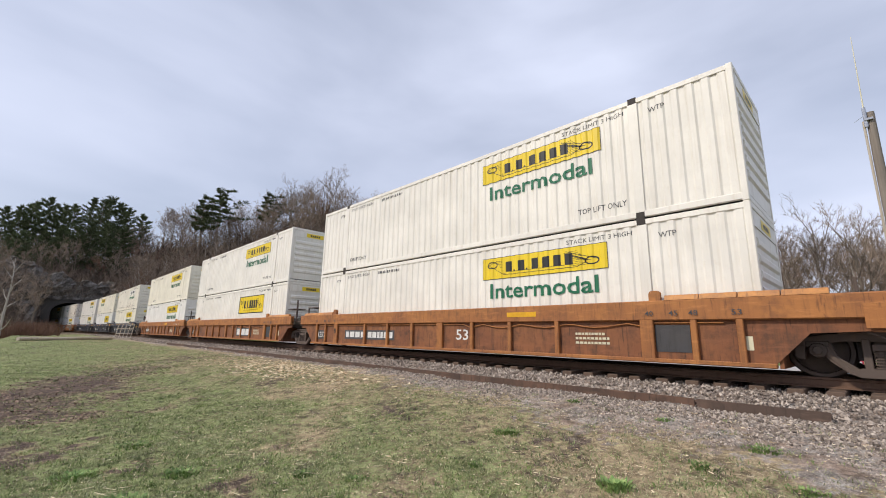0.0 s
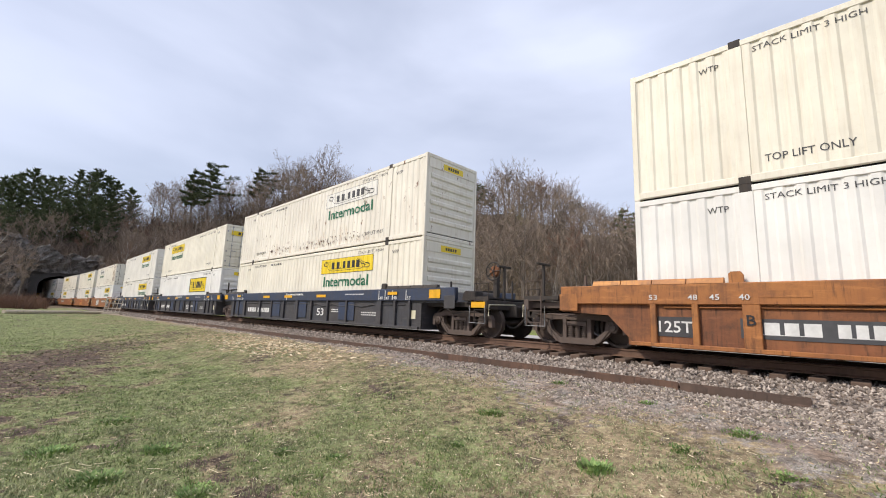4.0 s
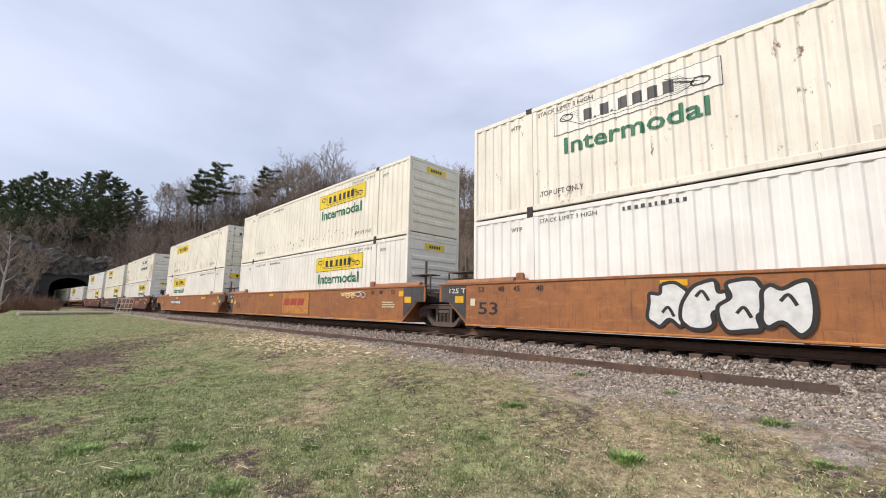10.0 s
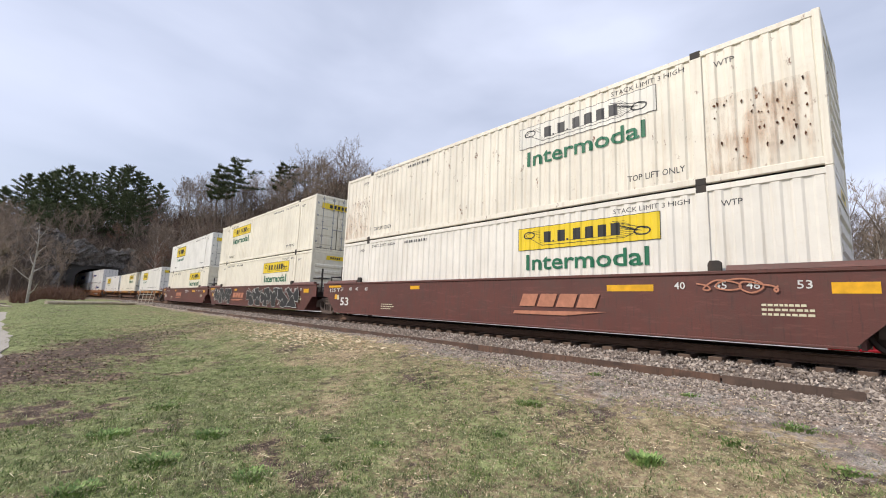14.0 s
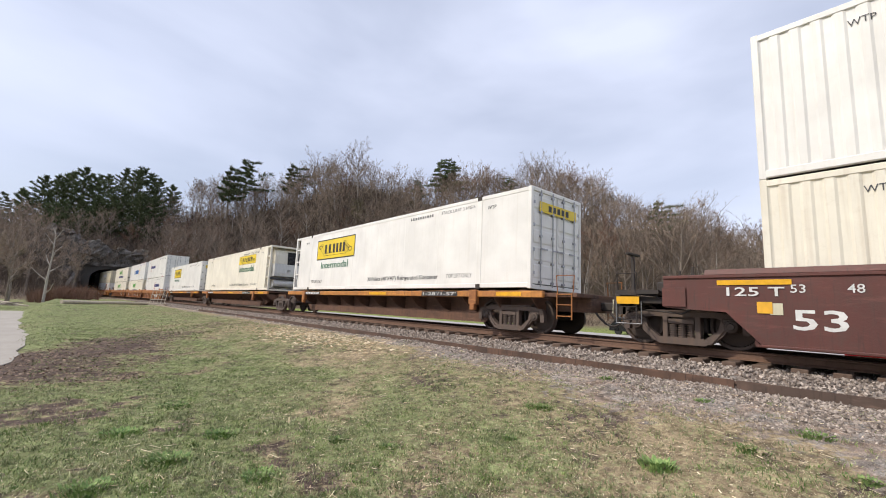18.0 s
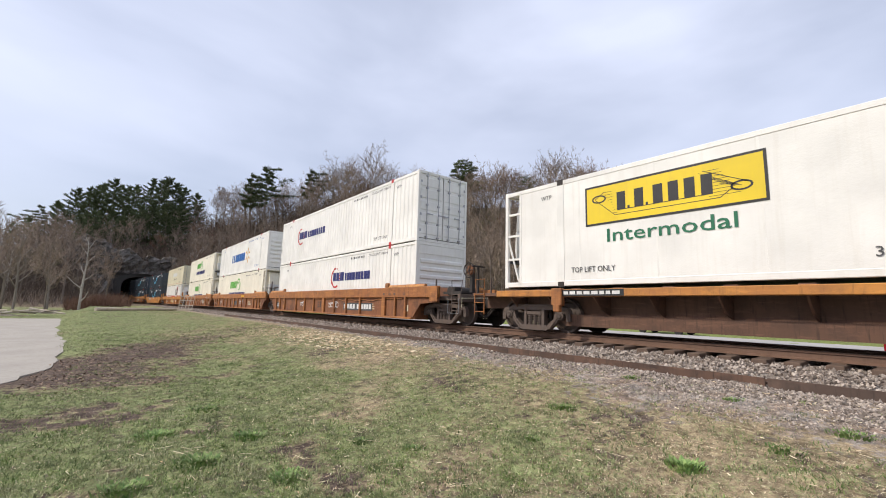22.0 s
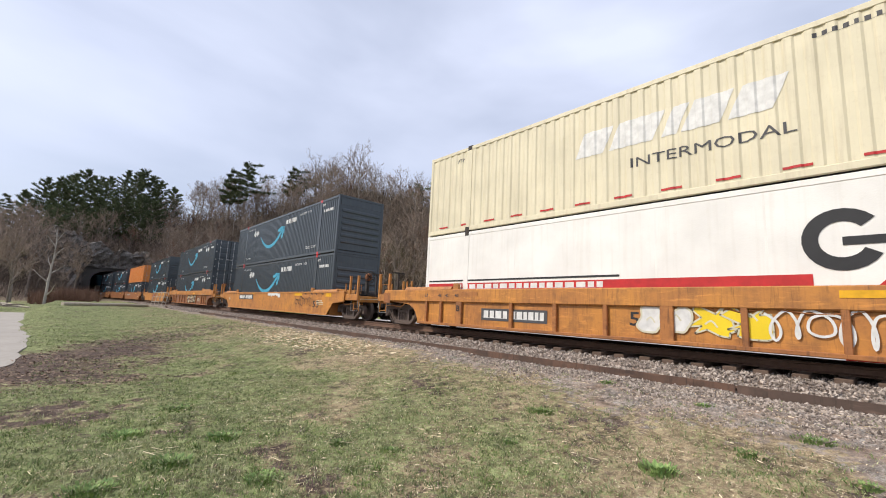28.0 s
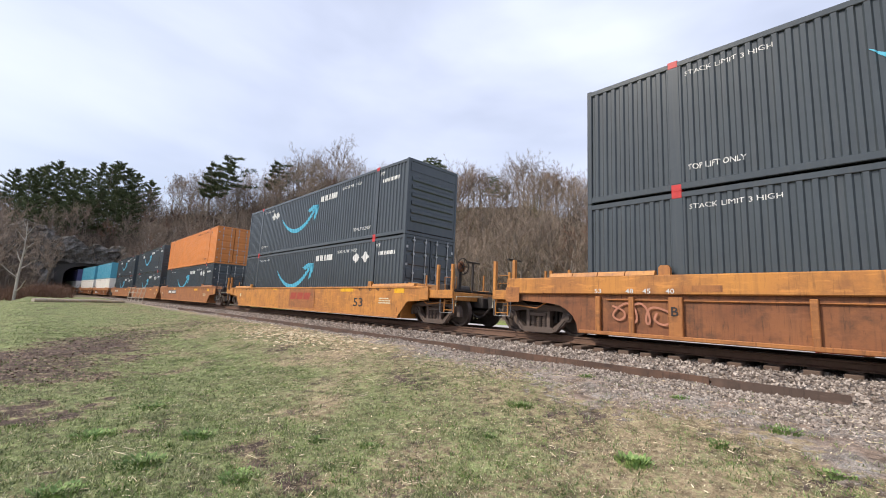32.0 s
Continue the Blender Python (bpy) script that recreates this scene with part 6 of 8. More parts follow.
load(-141.2, well_car(L_TAN, P3, "joint", "car", smooth_marks(1, BLACK, number=(1.85, 4.5, 0.80), tags=((-3.1, -0.6, 5, LETTER, BLACK, 5), (5.5, 7.9, 4, INK, LETTER, 6)), darkends="L"), G3), container(B_W, CLEAN, marks=hunt(seed=13), **YL),
     container(B_R, RUSTY, right="door", marks=hunt("left", "faded", seed=14) + [mk("rust_stain", Geo().rect(X(14.25), X(15.95), 0.17, 2.74), RUSTWASH, "orange rust stain"), rust_drips(8.4, 13.9, 0.17, 0.75, 3), rust_spots(14.4, 15.9, 0.5, 2.5, 70, 5, 1.7, 0.07), rust_spots(14.5, 15.8, 0.5, 1.1, 22, 6, 1.3, 0.13), rust_spots(8.8, 11.5, 0.4, 1.0, 16, 7, 2.2, 0.05)]))
load(-160.4, well_car(L_TAN, P3, "joint", "joint", smooth_marks(2, BLACK, (0.05, YELLOWOR, BRICKRED), None, darkends="LR") + [scrawl(4.2, 6.0, 1.0, 1.2, 10, 31, LETTER, 0.018, SMOOTH)], G3), container(B_W, WHITE, marks=hunt(seed=15), **YL), container(B_C, CREAM, marks=hunt(seed=16) + [rust_spots(3.0, 13.0, 0.3, 0.8, 24, 8, 1.6, 0.05)], **YL))
load(-179.6, well_car(L_TAN, P3, "car", "joint", smooth_marks(3, BLACK, number=(-4.6, -1.5, 0.72), darkends="R"), G3), container(B_W, WHITE, marks=hunt("left", seed=17), right="door", **YL), container(B_C, CREAM, right="door", marks=hunt("left", "panel_only", seed=18) + [rust_drips(0.2, 13.6, 0.17, 1.6, 5), rust_spots(0.6, 9.0, 0.5, 2.2, 26, 9, 3.0, 0.035)], end_label=CREAM))
load(-203.0, well_car(L_BROWN, P4, "joint", "car", smooth_marks(4, LETTER, (2.95, None, SALMON), None) + [scrawl(6.0, 7.4, 1.0, 1.25, 9, 32, SALMON, 0.02, SMOOTH)], G4), container(B_W, WHITE, marks=hunt(seed=19), **YL), container(B_R, RUSTY, marks=hunt(style="faded", seed=20) + [mk("rust_stain", Geo().rect(X(14.3), X(15.95), 0.17, 1.75), RUSTWASH, "orange rust stain"), mk("rust_stain", Geo().rect(X(0.12), X(1.9), 0.17, 1.75), RUSTWASH, "orange rust stain"), rust_spots(14.4, 15.9, 0.4, 1.7, 26, 10, 4.0, 0.04), rust_spots(0.4, 1.9, 0.4, 1.9, 30, 11, 3.2, 0.04)], end_label=PALEYEL))
load(-222.3, well_car(L_BROWN, P4, "joint", "joint", smooth_marks(5, LETTER, (-2.0, None, SALMON), None, tags=((-7.4, -3.4, 7, BLACK, GREYW, 7), (-0.2, 7.4, 9, BLACK, GREYW, 8))), G4), container(B_C, CREAM, marks=hunt(seed=21), **YL), container(B_C, CREAM, right="door", marks=hunt("left", seed=22), **YL))
load(-241.3, well_car(L_BROWN, P4, "car", "joint", smooth_marks(6, LETTER, (-1.0, None, SALMON), None) + [scrawl(1.6, 3.0, 0.95, 1.2, 8, 33, LETTER, 0.03, SMOOTH)], G4), container(B_C, CREAM, marks=hunt(seed=23), **YL), container(B_F, CLEAN, right="door", marks=hunt("left", "framed_word", seed=24), **YL))
load(-262.6, spine_car("low orange spine car carrying one refrigerated container", "joint", "car", 1, G5), container("white smooth-sided refrigerated container with a framed yellow panel", CLEAN, "flat", "door", "reefer", cooler(2, seed=25), **YL), top=SPINE_TOP)
load(-282.8, spine_car("low orange spine car carrying one refrigerated container", "joint", "joint", 2, G5), container("cream smooth-sided refrigerated container with a yellow panel", CREAM, "flat", "reefer", "front", cooler(10, "yellow", seed=26)), top=SPINE_TOP)
load(-301.3, spine_car("low orange spine car carrying one refrigerated container", "car", "joint", 3, G5), container("white smooth-sided refrigerated container with a framed yellow panel", CLEAN, "flat", "door", "reefer", cooler(2, seed=27), **YL), top=SPINE_TOP)
STG_U = container("white corrugated container with deep blue bars and red crescent", CLEAN, right="door", marks=crescent(3.0, 1.62, 28), cast=RED)
STG_L = container("white corrugated container with deep blue bars and red crescent", CLEAN, marks=crescent(8.4, 1.72, 29), cast=RED)
load(-322.1, well_car(L_ORANGE, P1, "joint", "car", ribbed_marks(4, -0.6, number=(2.4, 5.0)) + [scrawl(0.6, 1.8, 0.42, 0.76, 9, 3, LETTER), scrawl(-3.4, -2.6, 0.5, 0.78, 6, 4, LETTER)], G6), STG_L, STG_U)
load(-341.5, well_car(L_ORANGE, P1, "joint", "joint", ribbed_marks(5, -5.4, number=None) + [scrawl(1.9, 3.0, 0.45, 0.8, 7, 34, LETTER), ("logo_bar", bars(-0.6, 1.3, 0.42, 0.74, 3, 6, 0.14), INK, PLATE, "dark worn bars")], G6), container("cream smooth refrigerated container with leaf-green bars and emblem", CREAM, "flat", "reefer", marks=leafy(5.3, True, 30)), container("white corrugated container with azure bars and amber star", CLEAN, marks=spark(5.0, 31), cast=RED))
load(-360.8, well_car(L_ORANGE, P1, "car", "joint", ribbed_marks(6, -0.4, number=None) + [scrawl(3.2, 4.8, 0.36, 0.82, 10, 13, LETTER, 0.03), scrawl(1.6, 2.8, 0.42, 0.75, 8, 35, SALMON)], G6), container("cream smooth refrigerated container with leaf-green bars and emblem", CREAM, "flat", "reefer", marks=leafy(5.3, True, 32)), container("cream smooth refrigerated container with leaf-green bars and emblem", CREAM, "flat", "reefer", marks=leafy(5.3, True, 33)))
load(-384.0, well_car("yellow-orange ribbed well car with spray-painted panels", P7, "car", "car", ribbed_marks(7, -0.55, "", (-5.1, -3.0), BLACK) + piece(0.45, 1.7, 0.34, 0.92, 2, 9, YELLOW, PALEYEL, PLATE - 0.002, False, 0.02, "yellow spray-paint") + piece(-0.6, 0.4, 0.36, 0.92, 2, 10, LETTER, PALEYEL, PLATE - 0.002, True, 0.02, "white spray-paint") + [ scrawl(1.6, 3.4, 0.36, 0.9, 12, 9, LETTER, 0.03), scrawl(4.2, 5.4, 0.45, 0.7, 8, 15, LETTER, 0.02)], "single well cars"),
     container("white smooth refrigerated container with red stripe and black rings", CLEAN, "flat", "reefer", marks=stripe(34)), container("beige corrugated container with white slanted bars", BEIGE, right="door", marks=slanted(35)))
load(-407.2, well_car(L_YEL, P8, "car", "car", smooth_marks(8, BLACK, None, (-5.4, -2.8, 0.82), x53=6.9) + [scrawl(4.4, 6.5, 0.5, 0.95, 12, 21, BLACK, 0.022, SMOOTH), ("paint_patch", blobby(0.2, 2.2, 0.95, 1.22, 5, 23), LETTER, SMOOTH, "chipped white patch")], "single well cars"), container(B_D, SLATE, "fine", marks=smile(seed=36), cast=RED), container(B_D, SLATE, "fine", marks=smile(seed=38), cast=RED))
load(-430.5, well_car(L_RUST, P9, "car", "car", ribbed_marks(9, 5.5, "", None, INK) + piece(-0.2, 4.0, 0.24, 0.98, 6, 11, PALEYEL, BLACK, PLATE - 0.002, False, 0.034, "pale angular spray-paint") + piece(-0.1, 3.9, 0.34, 0.80, 5, 12, MAROON, PALEYEL, PLATE - 0.03, False, 0.02, "dark angular spray-paint") + [scrawl(-7.4, -6.2, 0.35, 0.85, 9, 14, SALMON, 0.03)], "single well cars"),
     container(B_D, SLATE, "fine", "door", marks=smile(seed=37), cast=RED), container(B_D, SLATE, "fine", "door", marks=smile(seed=39), cast=RED))
load(-453.7, well_car(L_YEL, P8, "car", "car", smooth_marks(10, BLACK, (0.5, TAN, BRICKRED), None, x53=5.6), "single well cars"), container(B_D, SLATE, "fine", "door", marks=smile(seed=41), cast=RED), container(B_D, SLATE, "fine", marks=smile(seed=40), cast=RED))
load(-477.0, well_car(L_TAN, P3, "joint", "car", smooth_marks(11, BLACK), G3), container(B_D, SLATE, "fine", "door", marks=smile(seed=43), cast=RED), container("orange corrugated container with dark door stencils", ORANGE, "wide", "door", marks=service(BLACK, 44, False)))
load(-496.4, well_car(L_TAN, P3, "joint", "joint", smooth_marks(12, BLACK, None, None), G3), container(B_D, SLATE, "fine", marks=smile(seed=45), cast=RED), container(B_D, SLATE, "fine", marks=smile(seed=46), cast=RED))
load(-515.8, well_car(L_TAN, P3, "car", "joint", smooth_marks(13, BLACK), G3), container(B_D, SLATE, "fine", marks=smile(seed=47), cast=RED), container(B_D, SLATE, "fine", marks=smile(seed=48), cast=RED))
load(-539.0, well_car(L_RUST, P1, "joint", "car", ribbed_marks(14), G1), container("plain white corrugated container", WHITE, marks=service(INK, 50)), container("light blue corrugated container", TEAL, marks=service(LETTER, 51, False)))
load(-558.4, well_car(L_RUST, P1, "car", "joint", ribbed_marks(15), G1), container("plain white corrugated container", WHITE, marks=service(INK, 52)), container("light blue corrugated container", TEAL, marks=service(LETTER, 53, False)))
load(-581.6, well_car(L_RUST, P1, "car", "car", ribbed_marks(16), G1), container("plain white corrugated container", WHITE, marks=service(INK, 54)), container("dusky blue corrugated container", PURPLE, marks=service(LETTER, 55, False)))

# ---- woods ----
BARK = paint("grey_brown_bark", (0.20, 0.165, 0.135), (0.085, 0.068, 0.056), 0.6, 0.95)
GREYBARK = paint("grey_bark", (0.24, 0.205, 0.175), (0.10, 0.085, 0.07), 0.6, 0.95)
PALEBARK = paint("pale_sycamore_bark", (0.40, 0.37, 0.33), (0.17, 0.14, 0.11), 0.6, 0.9)


def island_material(name, a, b, rough=0.9, spec=0.2, c=None):
    """A colour that differs from piece to piece within one mesh, and a little between objects."""
    m, n, l, bs = material(name)
    geo = n.new("ShaderNodeNewGeometry")
    ramp = n.new("ShaderNodeValToRGB")
    ramp.color_ramp.elements[0].color, ramp.color_ramp.elements[1].color = (*a, 1), (*b, 1)
    if c:
        e = ramp.color_ramp.elements.new(0.5)
        e.color = (*c, 1)
    l.new(geo.outputs["Random Per Island"], ramp.inputs["Fac"])
    info = n.new("ShaderNodeObjectInfo")
    hs = n.new("ShaderNodeHueSaturation")
    mr = n.new("ShaderNodeMapRange")
    mr.inputs["To Min"].default_value, mr.inputs["To Max"].default_value = 0.78, 1.22
    l.new(info.outputs["Random"], mr.inputs["Value"])
    l.new(mr.outputs["Result"], hs.inputs["Value"])
    l.new(ramp.outputs["Color"], hs.inputs["Color"])
    l.new(hs.outputs["Color"], bs.inputs["Base Color"])
    bs.inputs["Roughness"].default_value, bs.inputs["Specular IOR Level"].default_value = rough, spec
    return m


TWIG = island_material("twig_bark", (0.165, 0.128, 0.102), (0.36, 0.282, 0.220))
REDTWIG = island_material("reddish_twig_bark", (0.155, 0.085, 0.062), (0.23, 0.140, 0.100))
NEEDLE = island_material("pine_needles", (0.052, 0.076, 0.036), (0.142, 0.165, 0.082), 0.7)
GREYTWIG = island_material("grey_twig_bark", (0.105, 0.086, 0.073), (0.215, 0.178, 0.148))
DUSKTWIG = island_material("dusky_twig_bark", (0.105, 0.082, 0.066), (0.215, 0.168, 0.132))
BUD = island_material("olive_bud_twigs", (0.13, 0.12, 0.055), (0.20, 0.175, 0.09))


def limb(g, a, b, r0, r1, seg):
    g.tube(a, b, r0, r1, seg, cap=False)


def bare_tree(seed, tall=15.0, spread=1.0, lean=0.0, fork=0.30, twigs=7, kids=(5, 4), steep=0.0, fine=1.0, stout=1.0):
    """Trunk and limbs, and a crown of bare branches and twigs, of a leafless tree at the origin."""
    rng = random.Random(seed)
    twig_wide = 0.020 * fine * tall / 14
    trunk, crown = Geo(), Geo()
    r0 = tall * 0.0135 * stout
    top = Vector((lean * tall, rng.uniform(-0.04, 0.04) * tall, tall * 0.80))
    pts = [Vector((0, 0, -0.4))]
    for i in range(1, 6):
        q = i / 5
        pts.append(Vector((top.x * q * q + rng.uniform(-0.02, 0.02) * tall * q, top.y * q + rng.uniform(-0.02, 0.02) * tall * q, top.z * q)))
    for i in range(5):
        limb(trunk, pts[i], pts[i + 1], r0 * (1 - 0.17 * i), r0 * (1 - 0.17 * (i + 1)), 6)

    def off(way, angle, turn):
        s = way.orthogonal().normalized()
        s.rotate(Matrix.Rotation(turn, 3, way))
        return (way * math.cos(angle) + s * math.sin(angle)).normalized()

    def grow(base, way, length, r, level):
        mid = base + way * length * 0.5
        way2 = (way + Vector((rng.uniform(-0.2, 0.2), rng.uniform(-0.2, 0.2), 0.22))).normalized()
        end = mid + way2 * length * 0.5
        if level == 1 and steep:
            limb(crown, base, mid, r * 0.7, r * 0.5, 4)
            limb(crown, mid, end, r * 0.5, r * 0.25, 3)
        elif level == 1:
            limb(trunk, base, mid, r, r * 0.75, 5)
            limb(trunk, mid, end, r * 0.75, r * 0.4, 4)
        elif level == 2:
            limb(crown, base, mid, r, r * 0.7, 3)
            limb(crown, mid, end, r * 0.7, r * 0.35, 3)
        else:
            s = way.orthogonal().normalized() * max(r, twig_wide)
            s.rotate(Matrix.Rotation(rng.uniform(0, 6.28), 3, way))
            crown.add([base - s, base + s, end], [(0, 1, 2)])
        if level == 3:
            for k in range(twigs):
                p = base + (end - base) * rng.uniform(0.25, 1.0)
                w = off(way2, rng.uniform(0.3, 0.9), rng.uniform(0, 6.28))
                ln = length * rng.uniform(0.5, 0.95)
                s = w.orthogonal().normalized() * twig_wide
                q = p + w * ln
                crown.add([p - s, p + s, q], [(0, 1, 2)])
            return
        n = kids[level - 1]
        for k in range(n):
            f = 0.3 + 0.7 * (k + rng.random()) / n
            p = (base + way * length * f) if f < 0.5 else mid + way2 * length * (f - 0.5)
            w = off(way2, rng.uniform(0.45, 0.95), rng.uniform(0, 6.28))
            w = (w + Vector((0, 0, 0.25))).normalized()
            grow(p, w, length * rng.uniform(0.42, 0.62), r * 0.42, level + 1)

    n = rng.randint(9, 11) if steep == 0 else 7
    for i in range(n):
        q = fork + (0.97 - fork) * (i + 0.4 * rng.random()) / n
        k = min(4, int(q * 5))
        p = pts[k] + (pts[k + 1] - pts[k]) * (q * 5 - k)
        a = i * 2.4 + rng.uniform(-0.5, 0.5)
        el = min(1.35, 0.45 + 0.65 * q + steep)
        w = Vector((math.cos(a) * math.cos(el), math.sin(a) * math.cos(el), math.sin(el)))
        grow(p, w, tall * spread * (0.40 - 0.20 * q) * rng.uniform(0.85, 1.15), r0 * (0.55 - 0.3 * q), 1)
    return trunk, crown


def pine(seed, tall=18.0, bare=0.35, open_top=False):
    """A white pine: a straight trunk, boughs that sweep up at their tips, and feathery sprays of needles."""
    rng = random.Random(seed)
    trunk, crown = Geo(), Geo()
    bend = [rng.uniform(-0.5, 0.5) for _ in range(2)]

    def core(q):
        return Vector((bend[0] * q * q, bend[1] * math.sin(q * 3), -0.5 + (tall + 0.3) * q))

    for i in range(4):
        limb(trunk, core(i / 4), core((i + 1) / 4), tall * 0.013 * (1 - 0.23 * i), tall * 0.013 * (1 - 0.23 * (i + 1)), 6)

    def spray(p, way, r, n):
        for _ in range(n):
            d = (way + Vector((rng.uniform(-1, 1), rng.uniform(-1, 1), rng.uniform(-0.5, 0.95)))).normalized()
            s = d.orthogonal().normalized()
            s.rotate(Matrix.Rotation(rng.uniform(0, 6.28), 3, d))
            o = p + Vector((rng.uniform(-1, 1), rng.uniform(-1, 1), rng.uniform(-0.6, 0.6))) * r * 0.45
            w = 0.075 * rng.uniform(0.7, 1.3)
            crown.add([o - s * w, o + s * w, o + d * r * rng.uniform(0.7, 1.35)], [(0, 1, 2)])

    n = 26 if open_top else 54
    heavy = rng.uniform(0, 6.28)
    for i in range(n):
        q = bare + (0.99 - bare) * (i + rng.random() * 0.8) / n
        a = i * 2.4 + rng.uniform(-0.7, 0.7)
        full = min(1.0, (1.04 - q) / 0.50) ** 0.8 * (0.7 + 0.3 * min(1.0, (q - bare) / 0.12))
        ln = tall * 0.23 * full * rng.uniform(0.55, 1.25)
        if open_top:
            ln = tall * 0.21 * rng.uniform(0.35, 1.3) * min(1.0, (1.10 - q) / 0.25) * (1 + 0.45 * math.cos(a - heavy))
        base = core(q)
        out = Vector((math.cos(a), math.sin(a), 0.0))
        rise = rng.uniform(-0.15, 0.12) if open_top else rng.uniform(-0.05, 0.15) + 0.75 * max(0.0, q - 0.62)
        prev = base
        steps = 6
        for k in range(1, steps + 1):
            f = k / steps
            p = base + out * ln * f + Vector((0, 0, ln * (rise * f + (0.10 if open_top else 0.28) * f * f)))
            if k in (3, 6):
                limb(trunk, prev, p, 0.06 if k == 3 else 0.035, 0.035 if k == 3 else 0.012, 3)
                prev = p
            side = Vector((-out.y, out.x, 0)) * rng.uniform(-0.30, 0.30) * ln * (1.1 - f)
            spray(p + side, (out * 0.8 + Vector((0, 0, 0.35))), 0.50 + 0.05 * ln, 22 if open_top else 13)
            if k > 1:
                spray(p - side * 1.2, (out * 0.6 + Vector((0, 0, 0.3))), 0.46 + 0.05 * ln, 9)
    spray(core(1.0), Vector((0, 0, 1.3)), 0.7, 16)
    return trunk, crown


# the tree tops' elevation by bearing, seen from the lawn
CANOPY = ((-14, 12.4), (1.7, 12.2), (5.1, 12.5), (8.1, 9.7), (9.3, 11.2), (11.1, 11.9), (13.9, 10.3), (17.5, 14.2), (19.1, 13.0), (25.7, 15.4), (30, 18.5), (35.6, 20.6), (40, 18.6), (44, 19.2), (49, 18.6), (53.6, 17.8), (58.4, 19.6), (62, 19.8), (66, 18.5), (69.5, 17.4), (74.7, 16.6), (77, 15.6), (82, 13.0), (86, 11.8), (90, 11.0), (94.5, 9.6), (98, 7.6), (110, 6.5))


def room(x, y, z):
    """How tall a tree may stand at a place under the canopy's line."""
    return 0.55 + math.hypot(x, y) * math.tan(radians(spline(math.degrees(math.atan2(-x, y)), CANOPY))) - z


def plant_woods():
    rng = random.Random(11)
    kinds = []
    for i, (tall, spread, lean, fork) in enumerate(((15, 1.0, 0.02, 0.35), (17, 0.85, -0.03, 0.42), (14, 1.15, 0.05, 0.28), (16, 0.9, 0.0, 0.48), (12, 1.1, -0.06, 0.3), (18, 0.8, 0.03, 0.5), (11, 1.0, 0.08, 0.25))):
        t, c = bare_tree(20 + i, tall, spread, lean, fork)
        bark = PALEBARK if i in (1, 5) else BARK
        tw = (TWIG, TWIG, REDTWIG, TWIG, BUD, TWIG, REDTWIG)[i]
        tr = thing("tree", "leafless deciduous tree with grey-brown branches on the hillside", "tree", "bare hillside trees", kind="")
        part("trunk", t, bark, tr, fix=False)
        part("crown", c, tw, tr, fix=False)
        kinds.append((tr, t, c, tall))
    slim = []
    for i, (tall, spread, lean, fork) in enumerate(((16, 0.70, 0.02, 0.56), (17, 0.62, -0.02, 0.62), (15, 0.80, 0.04, 0.50), (14, 0.66, -0.05, 0.58), (16, 0.9, 0.0, 0.45))):
        t, c = bare_tree(220 + i, tall, spread, lean, fork, 11, (5, 4), 0.05, 0.55, 0.5)
        tr = thing("tree", "slender leafless tree with a long bare trunk", "tree", "slender woodland trees")
        part("trunk", t, PALEBARK if i in (0, 3) else GREYBARK, tr, fix=False)
        part("crown", c, GREYTWIG if i % 2 else DUSKTWIG, tr, fix=False)
        slim.append((tr, t, c, tall))
    spots = []

    def free(x, y, gap):
        return all((x - a) ** 2 + (y - b) ** 2 > gap * gap for a, b in spots)

    def sow(count, gap, place):
        made = tries = 0
        while made < count and tries < count * 30:
            tries += 1
            x, y = place()
            if free(x, y, gap):
                spots.append((x, y))
                made += 1

    # crowd the slope from its foot to the ridge, bearing by bearing
    bearing = -14.0
    while bearing < 99:
        sx, sy = -math.sin(radians(bearing)), math.cos(radians(bearing))
        best, r, last = 0.0, 44.0, -9.0
        while r < 205:
            x, y = sx * r, sy * r
            z = height(x, y)
            el = math.degrees(math.atan2(z - 0.55, r))
            wooded = y > 58 - 22 * ease(-60, -130, x) or x < -108 and abs(y - 7.5) > 7.5 or x < -146
            if wooded and el > best - 0.5:
                step = (1.7 if el < 8 else 1.25) * rng.uniform(0.75, 1.3)
                if el - last > step or last < -5:
                    a, b = x + rng.uniform(-2, 2), y + rng.uniform(-2, 2)
                    if free(a, b, 2.6):
                        spots.append((a, b))
                        last = el
                best = max(best, el)
            r += 1.5
        # and a few behind the ridge
        for k in range(2):
            r0 = rng.uniform(150, 185) if bearing > 62 else rng.uniform(112, 140)
            if free(sx * r0, sy * r0, 2.6):
                spots.append((sx * r0, sy * r0))
        bearing += rng.uniform(0.72, 1.08)
    sow(24, 4.5, lambda: (rng.uniform(-136, -86), rng.uniform(-70, -5.0)))
    rng.shuffle(spots)
    plain_kinds = [bare_tree(70 + i, 14 + i, 1.0, 0.02 * i, 0.3, 7, (4, 2)) for i in range(4)]
    far = Geo()
    farc = Geo()
    n = 0
    for i, (x, y) in enumerate(spots):
        bearing = math.degrees(math.atan2(-x, y))
        tr, t, c, tall = slim[rng.randrange(5)] if bearing < 52 and rng.random() < 0.85 else kinds[rng.choice((0, 2, 3, 4, 6))] if bearing < 52 else kinds[rng.randrange(7)]
        k = rng.uniform(0.88, 1.28) * (0.95 if x < -138 and y > 30 else 0.62 if x < -138 else 0.8 if x < -95 else 1.0)
        k = min(k, room(x, y, height(x, y)) / tall * rng.uniform(0.86, 1.06))
        if k < 0.32:
            continue
        turn = rng.uniform(0, 360)
        m = pose(x, y, height(x, y) - 0.2, rng.uniform(-4, 4), rng.uniform(-4, 4), turn) @ Matrix.Scale(k, 4)
